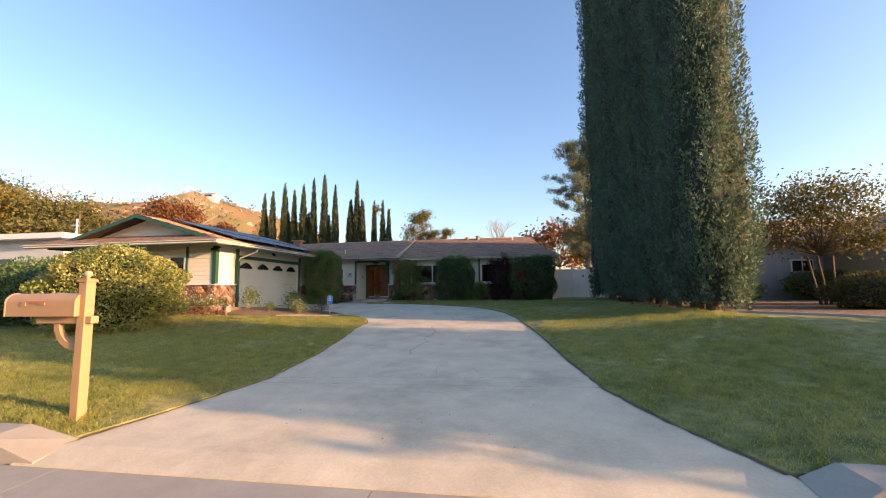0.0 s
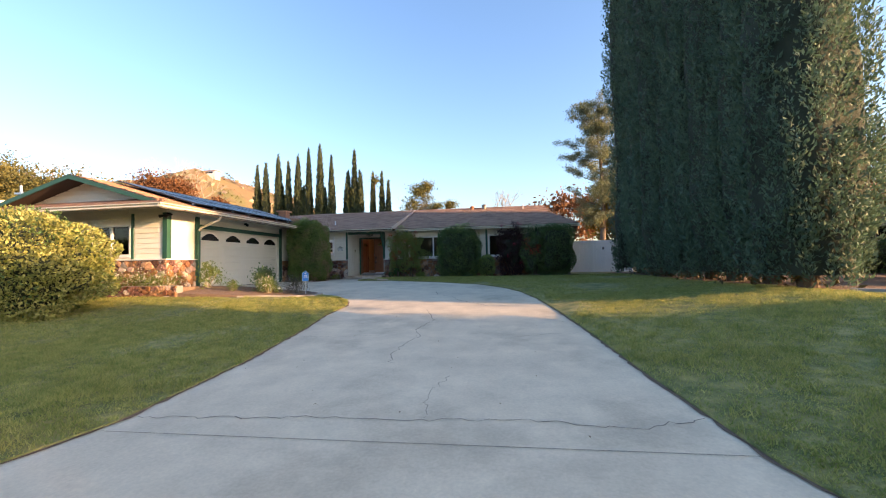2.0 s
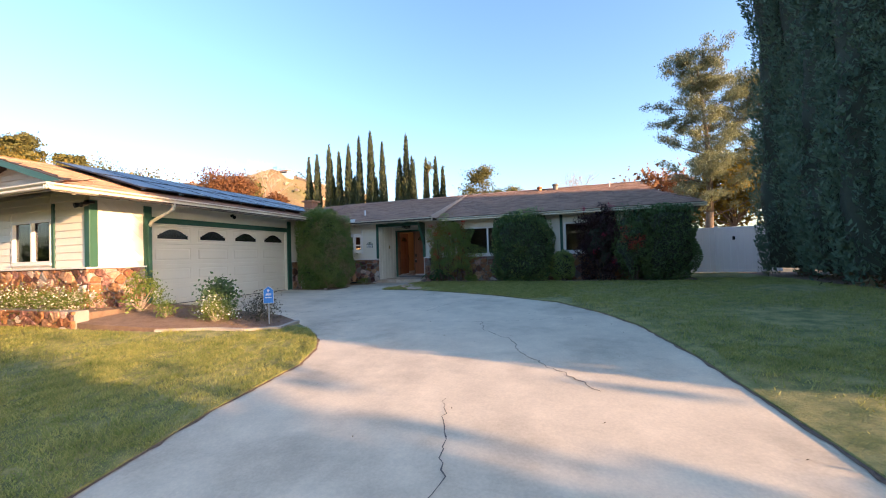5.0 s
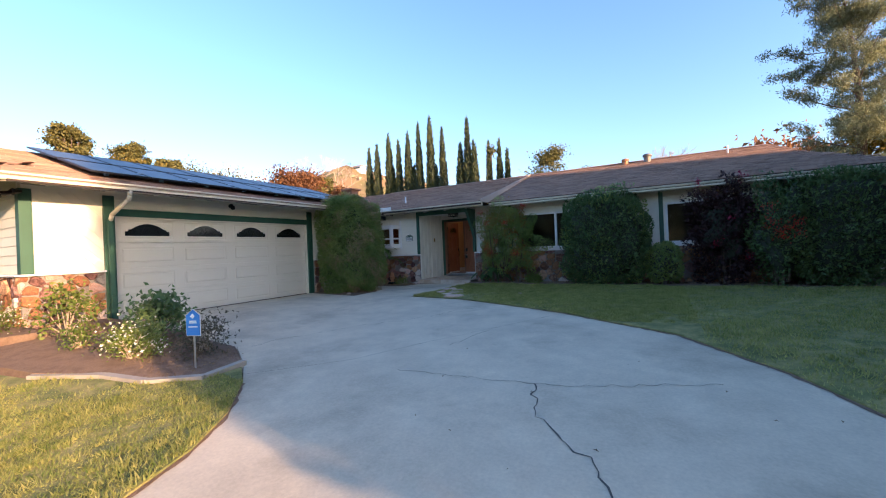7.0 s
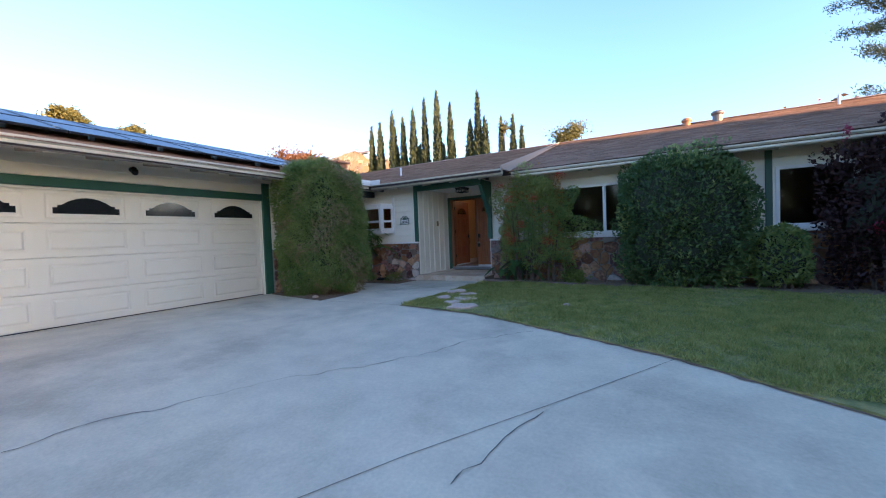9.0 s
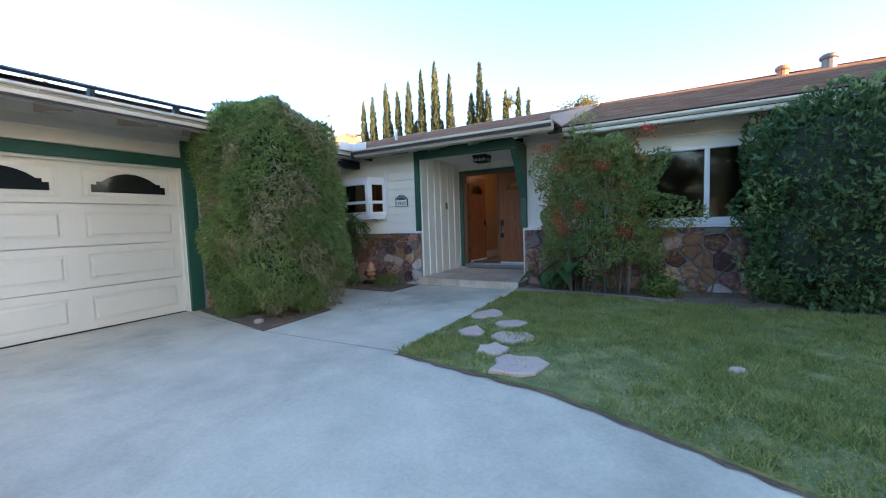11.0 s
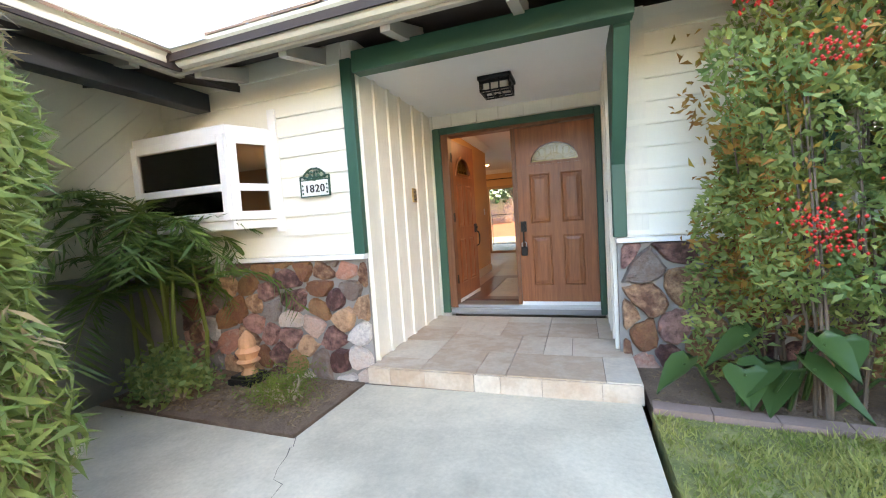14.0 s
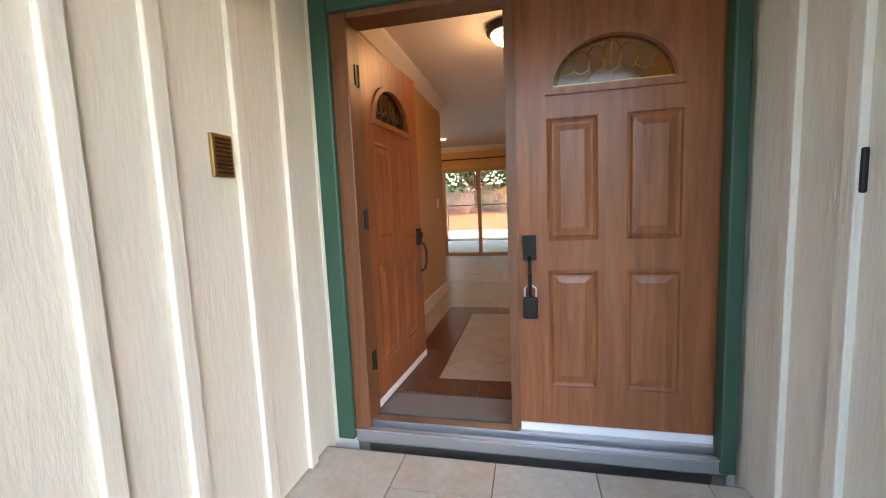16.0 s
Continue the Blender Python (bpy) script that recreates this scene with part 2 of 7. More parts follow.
TRIM_WHITE = mat("white_trim", (0.80, 0.79, 0.76), 0.5, 0.05, 2.0, 60, 0.06)
GUTTER = mat("cream_gutter", (0.70, 0.65, 0.53), 0.45, 0.07, 2.5, 40, 0.05, stain=0.15)
GREEN = mat("dark_green_paint", (0.018, 0.085, 0.055), 0.5, 0.12, 4, 60, 0.12)
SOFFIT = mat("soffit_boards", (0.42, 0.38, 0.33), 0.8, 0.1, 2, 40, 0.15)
SHINGLE = mat("brown_shingles", (0.33, 0.205, 0.15), 0.95, 0.18, 1.0, 90, 0.4, island=0.5, depth=0.005)
FELT = mat("roof_edge", (0.05, 0.035, 0.03), 0.9, 0.1, 3, 40, 0.1)
SOLAR = mat("solar_glass", (0.07, 0.085, 0.11), 0.4, 0.1, 3, 30, 0.0, spec=0.25)
ALU = mat("aluminium", (0.55, 0.56, 0.57), 0.4, 0.05, 3, 40, 0.05, metal=1.0)
MORTAR = mat("mortar", (0.25, 0.24, 0.225), 0.95, 0.2, 4, 70, 0.5, depth=0.006)
STONES = [mat("stone_" + n, c, 0.65, 0.6, 14, 60, 1.0, each=0.3, tint=t, depth=0.02) for n, c, t in (
    ("brown", (0.15, 0.055, 0.03), (0.42, 0.25, 0.15)), ("plum", (0.10, 0.038, 0.034), (0.33, 0.17, 0.14)), ("tan", (0.40, 0.20, 0.085), (0.17, 0.065, 0.032)),
    ("pink", (0.60, 0.42, 0.35), (0.36, 0.16, 0.11)), ("grey", (0.30, 0.27, 0.25), (0.15, 0.10, 0.08)), ("white", (0.66, 0.61, 0.56), (0.46, 0.36, 0.30)))]
GARAGE = mat("garage_door_paint", (0.70, 0.66, 0.55), 0.5, 0.05, 1.5, 120, 0.08, depth=0.002)
DARK_GLASS = mat("dark_glass", (0.015, 0.016, 0.018), 0.12, 0.1, 2, 20, 0.0, spec=0.7)
GLASS = glassmat("window_glass")
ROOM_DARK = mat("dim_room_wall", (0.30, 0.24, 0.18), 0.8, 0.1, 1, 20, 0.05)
DOOR_WOOD = woodmat("door_wood", (0.38, 0.125, 0.05), (0.20, 0.06, 0.024), 2, 0.34)
DOOR_FRAME = woodmat("door_frame_wood", (0.22, 0.085, 0.04), (0.12, 0.045, 0.02), 2, 0.4)
IRON = mat("black_iron", (0.018, 0.018, 0.018), 0.45, 0.2, 8, 60, 0.1, metal=0.6)
BRASS = mat("brass", (0.45, 0.32, 0.13), 0.35, 0.2, 10, 60, 0.1, metal=1.0)
TILE = mat("travertine", (0.66, 0.57, 0.46), 0.5, 0.32, 5, 30, 0.2, each=0.25, tint=(0.40, 0.29, 0.205), depth=0.003)
GROUT = mat("grout", (0.22, 0.18, 0.15), 0.9, 0.1, 4, 50, 0.2)
BARK = mat("bark", (0.13, 0.095, 0.07), 0.9, 0.3, 6, 40, 0.7, stretch=(3, 3, 0.6), depth=0.015)
PALE_BARK = mat("pale_bark", (0.36, 0.29, 0.22), 0.85, 0.25, 6, 40, 0.5, stretch=(3, 3, 0.6), depth=0.01)
PLASTIC_WHITE = mat("white_plastic", (0.78, 0.78, 0.77), 0.45, 0.04, 3, 60, 0.04)
# near-black fill for plant cores: the shade between leaves put into colour
SHADE_CORE = mat("inner_shade", (0.03, 0.04, 0.025), 0.95, 0.3, 4, 20, 0.5, depth=0.03)
CYPRESS = leafmat("cypress_sprays", (0.06, 0.12, 0.088), (0.13, 0.20, 0.12), 0.3, 0.6)
CYPRESS_DRY = leafmat("cypress_sprays_dry", (0.13, 0.085, 0.035), (0.07, 0.07, 0.03), 0.2, 0.7)
FAR_CYPRESS = leafmat("far_cypress_sprays", (0.028, 0.045, 0.018), (0.075, 0.085, 0.028), 0.15, 0.6)
GRASS = leafmat("grass_blades", (0.13, 0.21, 0.04), (0.56, 0.50, 0.18), 0.5, 0.6, 4.5)
VARIEGATED = leafmat("variegated_leaves", (0.16, 0.21, 0.04), (0.55, 0.52, 0.20), 0.35, 0.45, 1.1)
DEEP_LEAF = leafmat("deep_green_leaves", (0.05, 0.13, 0.055), (0.18, 0.26, 0.09), 0.35, 0.4)
BAMBOO_LEAF = leafmat("bamboo_leaves", (0.07, 0.16, 0.035), (0.34, 0.40, 0.13), 0.45, 0.45, 1.6)
BAMBOO_DRY = leafmat("bamboo_dry_leaves", (0.24, 0.17, 0.08), (0.42, 0.35, 0.20), 0.3, 0.6)
NANDINA = leafmat("nandina_leaves", (0.13, 0.28, 0.11), (0.50, 0.54, 0.18), 0.55, 0.42, 1.4)
NANDINA_RED = leafmat("nandina_turning_leaves", (0.42, 0.34, 0.07), (0.42, 0.14, 0.05), 0.4, 0.5)
BERRY = mat("red_berries", (0.62, 0.03, 0.02), 0.35, 0.2, 20, 80, 0.0, island=0.3)
PURPLE_LEAF = leafmat("dark_purple_leaves", (0.035, 0.016, 0.022), (0.075, 0.035, 0.035), 0.3, 0.45)
PINE = leafmat("pine_tufts", (0.12, 0.15, 0.085), (0.26, 0.27, 0.15), 0.4, 0.6, 0.25)
GOLDEN = leafmat("golden_foliage", (0.12, 0.11, 0.025), (0.30, 0.20, 0.035), 0.4, 0.6, 0.1)
OLIVE = leafmat("olive_foliage", (0.08, 0.09, 0.03), (0.22, 0.19, 0.06), 0.35, 0.6, 0.1)
RUST = leafmat("rust_foliage", (0.16, 0.065, 0.03), (0.27, 0.13, 0.055), 0.35, 0.6, 0.1)


# ---- foliage ----
def leaves(name, C, size, aspect, material, parent, lie=None, spread=1.0, label="", rng=None, fold=0.15):
    """One mesh of many pointed leaves at the places C. lie: the way each leaf points; spread: how far it strays."""
    rng = rng or np.random.default_rng(len(C))
    n = len(C)
    d = rng.normal(size=(n, 3)) * spread
    if lie is not None:
        d = d + lie
    d /= np.linalg.norm(d, axis=1, keepdims=True) + 1e-9
    s = np.cross(d, rng.normal(size=(n, 3)))
    s /= np.linalg.norm(s, axis=1, keepdims=True) + 1e-9
    up = np.cross(s, d)
    ln = (size * rng.uniform(0.6, 1.35, n))[:, None]
    w = ln * aspect * 0.5
    P = np.empty((n, 4, 3))
    P[:, 0] = C - d * ln * 0.5
    P[:, 1] = C + s * w + up * ln * fold - d * ln * 0.06
    P[:, 2] = C + d * ln * 0.5 - up * ln * fold * 0.6
    P[:, 3] = C - s * w + up * ln * fold - d * ln * 0.06
    F = np.arange(n * 4).reshape(n, 4)
    return part(name, quads(name, P.reshape(-1, 3), F), material, parent, label)


def wavy(a, b, seed):
    """Smooth lumps over two coordinates, about -1 to 1."""
    rng = np.random.default_rng(seed)
    out = np.zeros_like(a)
    for k in range(7):
        out += np.sin(a * rng.uniform(-3, 3) + b * rng.uniform(-3, 3) + rng.uniform(0, 6.28)) / 2.6
    return out


def shell_points(n, centre, half, power, seed, lump=0.12, deep=0.25, low=-1.0):
    """Places in the outer layer of a rounded block; gives places and the ways outward."""
    rng = np.random.default_rng(seed)
    d = rng.normal(size=(int(n * 1.3), 3))
    d /= np.linalg.norm(d, axis=1, keepdims=True)
    d = d[d[:, 2] > low][:n]
    r = (np.abs(d) ** power).sum(1) ** (-1.0 / power)
    th = np.arctan2(d[:, 1], d[:, 0])
    r = r * (1 + lump * wavy(th * 2.0, d[:, 2] * 4.0, seed))
    r *= 1 - deep * rng.uniform(0, 1, len(d)) ** 2
    return np.array(centre) + d * r[:, None] * np.array(half), d


def blob(name, centre, half, power, material, parent, seed, shrink=0.8, lump=0.12):
    """A lumpy closed body inside a bush, that keeps the light out."""
    bm = bmesh.new()
    bmesh.ops.create_icosphere(bm, subdivisions=3, radius=1)
    for v in bm.verts:
        d = np.array(v.co.normalized())
        r = (np.abs(d) ** power).sum() ** (-1.0 / power)
        r *= 1 + lump * float(wavy(np.array([math.atan2(d[1], d[0]) * 2.0]), np.array([d[2] * 4.0]), seed)[0])
        v.co = Vector(np.array(centre) + d * r * shrink * np.array(half))
    me = bpy.data.meshes.new(name)
    bm.to_mesh(me)
    bm.free()
    return part(name, me, material, parent, smooth=True)


# ---- ground ----
def drive_z(x, y):
    a = min(0.46, -0.29 + 0.045 * (y - 4.4))
    return a + (0.42 - a) * smooth_step((-7 - x) / 5.5) * smooth_step((y - 11) / 5)


def lawn_z(x, y):
    z = drive_z(x, y) + 0.02
    front = 1 - smooth_step((y - 4.4) / 5.5)
    left = float(np.interp(y, [4.3, 5.2, 6.7, 8.5, 10.6, 14.1], [-6.4, -6.13, -5.72, -5.78, -6.05, -6.85]))
    right = float(np.interp(y, [4.45, 5.4, 6.6, 8.6, 11.2, 14.6, 16.3, 17.4, 18.65], [0.32, -0.13, -0.55, -0.8, -1.04, -1.5, -1.9, -2.4, -3.3]))
    z += 0.13 * front * (smooth_step((left - x) / 0.9) + smooth_step((x - right) / 0.9))
    z += 0.06 * smooth_step((x - right) / 0.3) * (1 - front) * smooth_step((21 - y) / 4)
    return z + max(0.0, 0.5 - z) * smooth_step((x + 0.6) / 4.6) * smooth_step((y - 6) / 5)


def draped(outline, height, thick, step=0.6):
    """A slab with a given outline that follows the lie of the land."""
    bm = bmesh.new()
    bm.faces.new([bm.verts.new((x, y, 0)) for x, y in outline])
    xs, ys = [p[0] for p in outline], [p[1] for p in outline]
    for axis, lo, hi in ((0, min(xs), max(xs)), (1, min(ys), max(ys))):
        c = lo + step
        while c < hi:
            co, no = [0, 0, 0], [0, 0, 0]
            co[axis], no[axis] = c, 1
            bmesh.ops.bisect_plane(bm, geom=bm.verts[:] + bm.edges[:] + bm.faces[:], plane_co=co, plane_no=no)
            c += step
    if thick:
        r = bmesh.ops.extrude_face_region(bm, geom=bm.faces[:])
        low = [v for v in r["geom"] if isinstance(v, bmesh.types.BMVert)]
        lowset = set(low)
        for v in bm.verts:
            v.co.z = height(v.co.x, v.co.y) - (thick if v not in lowset else 0)
    else:
        for v in bm.verts:
            v.co.z = height(v.co.x, v.co.y)
    bmesh.ops.recalc_face_normals(bm, faces=bm.faces[:])
    me = bpy.data.meshes.new("slab")
    bm.to_mesh(me)
    bm.free()
    return me


DRIVE_RIGHT = [(0.32, 4.45), (-0.13, 5.4), (-0.55, 6.6), (-0.8, 8.6), (-0.92, 10.0), (-1.04, 11.2), (-1.2, 12.6), (-1.5, 14.6), (-1.9, 16.3), (-2.4, 17.4), (-3.3, 18.65), (-4.3, 19.25), (-5.05, 19.75), (-6.1, 20.2), (-7.6, 20.8), (-9.14, 21.06)]
DRIVE_LEFT = [(-6.4, 4.3), (-6.13, 5.2), (-5.72, 6.7), (-5.78, 8.5), (-6.05, 10.6), (-6.32, 12.0), (-6.43, 13.45), (-6.72, 14.2), (-7.08, 14.72), (-7.68, 15.28), (-8.3, 15.72), (-9.0, 16.1), (-13.3, 16.2)]
WALK = [(-9.18, 21.1), (-9.18, 24.68), (-11.25, 24.68), (-11.28, 23.84), (-13.3, 23.90), (-13.3, 22.45), (-11.25, 22.36), (-11.17, 21.1)]

ground = M()
R = [-3000, -600, -200, -90, -50, -30, -20, -12, -6, 0, 6, 12, 20, 30, 50, 90, 200, 600, 3000]
for j in R:
    for i in R:
        far = max(abs(i), abs(j - 15))
        ground.v.append((i, j, -0.42 if j < 6 else (0.2 if far < 40 else 0.0) + (0.0 if far < 90 else 2.0)))
nr = len(R)
ground.f = [(j * nr + i, j * nr + i + 1, (j + 1) * nr + i + 1, (j + 1) * nr + i) for j in range(nr - 1) for i in range(nr - 1)]
for k, (gx, gy, gz_) in enumerate(ground.v):
    if abs(gx) <= 20 and 0 <= gy <= 30:
        ground.v[k] = (gx, gy, min(-0.45, drive_z(gx, gy) - 0.4))
setting("ground", ground, EARTH, "dry brown earth reaching to the horizon", "ground")

road = M().box(-60, 60, -9, 3.35, -0.6, -0.385)
setting("road", road, ASPHALT, "dark grey worn asphalt street", "road")
gutter_strip = M()
for i in range(-20, 21):
    gutter_strip.box(i * 3.0 + 0.004, i * 3.0 + 2.996, 3.356, 3.98, -0.6, -0.372)
setting("road_gutter", gutter_strip, KERB, "pale concrete street gutter with joints", "gutter")
for nm, xa, xb in (("kerb_west", -40.0, -6.95), ("kerb_east", 0.62, 40.0)):
    k = M().prism([(xa, 3.98, -0.6), (xa, 4.02, -0.22), (xa, 4.07, -0.165), (xa, 4.42, -0.155), (xa, 4.42, -0.6)], (xb - xa, 0, 0))
    kb = setting(nm, k, KERB, "worn concrete kerb beside the lawn", "kerb", 0.012)
    if nm == "kerb_west":
        rk = random.Random(5)
        paint = M()
        for i in range(26):
            px, pz = rk.uniform(-7.7, -7.1), rk.uniform(-0.33, -0.23)
            paint.box(px, px + rk.uniform(0.03, 0.14), 3.975 + (pz + 0.33) * 0.09, 3.99 + (pz + 0.33) * 0.09, pz, pz + rk.uniform(0.015, 0.05))
        part("painted_number_remains", paint, TRIM_WHITE, kb, "flaking white painted house number on a kerb")

pave = setting("driveway", draped(DRIVE_RIGHT + [(-9.18, 21.1), (-11.17, 21.1), (-13.3, 21.5)] + DRIVE_LEFT[::-1], drive_z, 0.14), CONCRETE, "long pale grey concrete driveway with cracks", "driveway")
apron = M()
ap = [(-6.55, 3.98, -0.36), (-6.4, 4.3, drive_z(-6.4, 4.3)), (0.32, 4.45, drive_z(0.32, 4.45)), (0.55, 3.98, -0.36)]
apron.prism(ap, (0, 0, -0.2))
flare = M()
for sx, xa, xb in ((1, -6.95, -6.55), (-1, 0.62, 0.55)):
    flare.add([(xa, 3.98, -0.6), (xb + sx * 0.22, 3.98, -0.6), (xa, 4.4, -0.6), (xb + sx * 0.2, 4.4, -0.6), (xa, 4.02, -0.17), (xb + sx * 0.22, 4.0, -0.345), (xa, 4.42, -0.155), (xb + sx * 0.2, 4.42, -0.28)], [(4, 5, 7, 6), (0, 1, 5, 4), (1, 3, 7, 5)])
setting("kerb_flare", flare, KERB, "kerb ends sloping down to the driveway", "kerb")
setting("driveway_apron", apron, CONCRETE, "sloping concrete apron where the driveway meets the street", "driveway")
setting("front_walk", draped(WALK, lambda x, y: drive_z(x, y) + 0.002, 0.14), CONCRETE, "smooth grey concrete front walk to the porch", "pavement")

# lawns, beds
LAWN_R = DRIVE_RIGHT + [(-9.15, 21.12), (-9.14, 24.55), (-6.8, 24.25), (-3.0, 24.0), (1.0, 24.0), (1.4, 28.4), (3.4, 28.4), (3.4, 20.0), (3.6, 15.0), (4.2, 12.4), (6.3, 10.2), (8.5, 7.0), (11.0, 4.42)]
LAWN_L = [(-6.42, 4.42)] + DRIVE_LEFT[1:10] + [(-8.17, 15.6), (-8.2, 15.16), (-8.72, 14.76), (-9.4, 14.62), (-10.2, 14.2), (-11.4, 13.95), (-16.0, 13.9), (-24.0, 13.9), (-24.0, 4.42)]
lawn_r = setting("lawn_east", draped(LAWN_R, lawn_z, 0.5), TURF, "green mown lawn with dry yellow patches", "lawn")
lawn_l = setting("lawn_west", draped(LAWN_L, lawn_z, 0.5), TURF, "green mown lawn with dry yellow patches", "lawn")


def inside(poly, X, Y):
    c = np.zeros(len(X), bool)
    for (x0, y0), (x1, y1) in zip(poly, poly[1:] + poly[:1]):
        hit = ((y0 > Y) != (y1 > Y)) & (X < (x1 - x0) * (Y - y0) / (y1 - y0 + 1e-12) + x0)
        c ^= hit
    return c


def grass(name, poly, n, seed, lawn, boxes):
    """Blades of mown grass over a lawn, thicker in the stretches passed closest."""
    rng = np.random.default_rng(seed)
    X, Y = [], []
    for (x0, x1, y0, y1), share in boxes:
        X.append(rng.uniform(x0, x1, int(n * share)))
        Y.append(rng.uniform(y0, y1, int(n * share)))
    X, Y = np.concatenate(X), np.concatenate(Y)
    k = inside(poly, X, Y)
    X, Y = X[k], Y[k]
    thin = wavy(X * 0.9, Y * 0.9, seed + 3) + rng.normal(size=len(X)) * 0.5 > -0.9
    X, Y = X[thin], Y[thin]
    Z = np.array([lawn_z(x, y) for x, y in zip(X, Y)])
    m = len(X)
    a = rng.uniform(0, 6.28, m)
    h = rng.uniform(0.016, 0.046, m) * np.clip(1 + 0.3 * wavy(X * 2, Y * 2, seed) + 0.45 * wavy(X * 7, Y * 7, seed + 5), 0.3, 2.0)
    w = rng.uniform(0.004, 0.008, m)
    P = np.empty((m, 3, 3))
    ca, sa = np.cos(a), np.sin(a)
    lean = rng.normal(0, 0.6, (m, 2)) * h[:, None]
    P[:, 0] = np.stack([X - ca * w, Y - sa * w, Z - 0.003], 1)
    P[:, 1] = np.stack([X + ca * w, Y + sa * w, Z - 0.003], 1)
    P[:, 2] = np.stack([X + lean[:, 0], Y + lean[:, 1], Z + h], 1)
    part(name, quads(name, P.reshape(-1, 3), np.arange(m * 3).reshape(m, 3)), GRASS, lawn, kind="stuff")


grass("grass_blades", LAWN_R, 470000, 11, lawn_r, [((-9.2, -3, 19.2, 24.6), 0.36), ((-3, 4, 14, 25), 0.22), ((-1.3, 4, 6, 15), 0.24), ((-1, 9, 4.4, 9), 0.18)])
grass("grass_blades", LAWN_L, 360000, 12, lawn_l, [((-10, -5.6, 4.4, 15.3), 0.6), ((-18, -10, 4.4, 14), 0.4)])

bed_z = lambda x, y: drive_z(x, y) + 0.012 + 0.012 * noise.noise((x * 5, y * 5, 0))
setting("bed_bamboo", draped([(-13.3, 21.55), (-12.6, 21.38), (-11.2, 21.12), (-11.28, 22.33), (-13.3, 22.42)], bed_z, 0.3, 0.12), SOIL, "bare dark soil bed under a clipped bush", "flower bed")
setting("bed_finial", draped([(-13.3, 23.92), (-11.31, 23.86), (-11.27, 24.7), (-13.3, 24.74)], bed_z, 0.3, 0.12), SOIL, "bare brown soil bed below the stone wall", "flower bed")
setting("bed_house", draped([(-9.13, 24.58), (-6.8, 24.28), (-3.0, 24.03), (1.0, 24.03), (1.3, 25.4), (-9.13, 25.4)], lambda x, y: 0.47, 0.1), SOIL, "dark soil and mulch bed along the house wall", "flower bed")
setting("bed_garage", draped([(-8.28, 15.68), (-8.25, 15.15), (-8.75, 14.8), (-9.4, 14.66), (-10.2, 14.24), (-11.4, 14.0), (-13.9, 14.0), (-13.9, 16.3), (-13.3, 16.17), (-9.0, 16.06)], lambda x, y: drive_z(x, y) + 0.05 + 0.07 * smooth_step((-9 - x) / 3), 0.4), SOIL, "reddish bare soil bed beside the garage", "flower bed")
setting("bed_hedge", draped([(3.42, 28.3), (3.42, 20.0), (3.62, 15.0), (4.22, 12.44), (6.3, 10.24), (8.5, 7.04), (16, 7), (24, 12), (24, 28.3)], lambda x, y: lawn_z(x, y) - 0.01, 0.1), SOIL, "bare brown soil strewn with leaf litter", "flower bed")


PINK_BLOCK = mat("pinkish_block", (0.24, 0.16, 0.13), 0.9, 0.25, 4, 60, 0.3)


def edging(name, pts, w, h, label, zf, seg=0.35):
    """A row of short edging blocks along a line."""
    base = setting(name, M().box(pts[0][0], pts[0][0] + 0.02, pts[0][1], pts[0][1] + 0.02, zf(*pts[0]) - 0.03, zf(*pts[0])), KERB, label, "edging")
    for (x0, y0), (x1, y1) in zip(pts, pts[1:]):
        L = math.hypot(x1 - x0, y1 - y0)
        n = max(1, round(L / seg))
        for i in range(n):
            t0, t1 = i / n, (i + 1) / n - 0.006 / L
            ax, ay, bx, by = x0 + (x1 - x0) * t0, y0 + (y1 - y0) * t0, x0 + (x1 - x0) * t1, y0 + (y1 - y0) * t1
            nx, ny = -(by - ay), bx - ax
            q = w / math.hypot(nx, ny) / 2
            nx, ny = nx * q, ny * q
            za, zb = zf(ax, ay), zf(bx, by)
            m = M()
            lo = [(ax - nx, ay - ny, za - 0.08), (bx - nx, by - ny, zb - 0.08), (bx + nx, by + ny, zb - 0.08), (ax + nx, ay + ny, za - 0.08)]
            top = [(p[0], p[1], p[2] + 0.08 + h) for p in lo]
            m.add(lo + top, [(3, 2, 1, 0), (4, 5, 6, 7), (0, 1, 5, 4), (1, 2, 6, 5), (2, 3, 7, 6), (3, 0, 4, 7)])
            part("edging_block", m, PINK_BLOCK if name == "edging_house" else KERB, base)


edging("edging_house", [(-9.13, 24.56), (-8.2, 24.47), (-6.8, 24.26)], 0.11, 0.06, "pinkish concrete block edging of a bed", lambda x, y: 0.45)
edging("edging_garage", [(-8.27, 15.7), (-8.22, 15.16), (-8.72, 14.78), (-9.4, 14.64), (-10.2, 14.22)], 0.10, 0.06, "curved low concrete edging of a flower bed", drive_z, 0.5)
edging("edging_lawn", [(4.2, 12.42), (6.3, 10.22), (8.5, 7.02), (11.0, 4.5)], 0.12, 0.05, "pale concrete strip edging the lawn", lawn_z, 1.2)


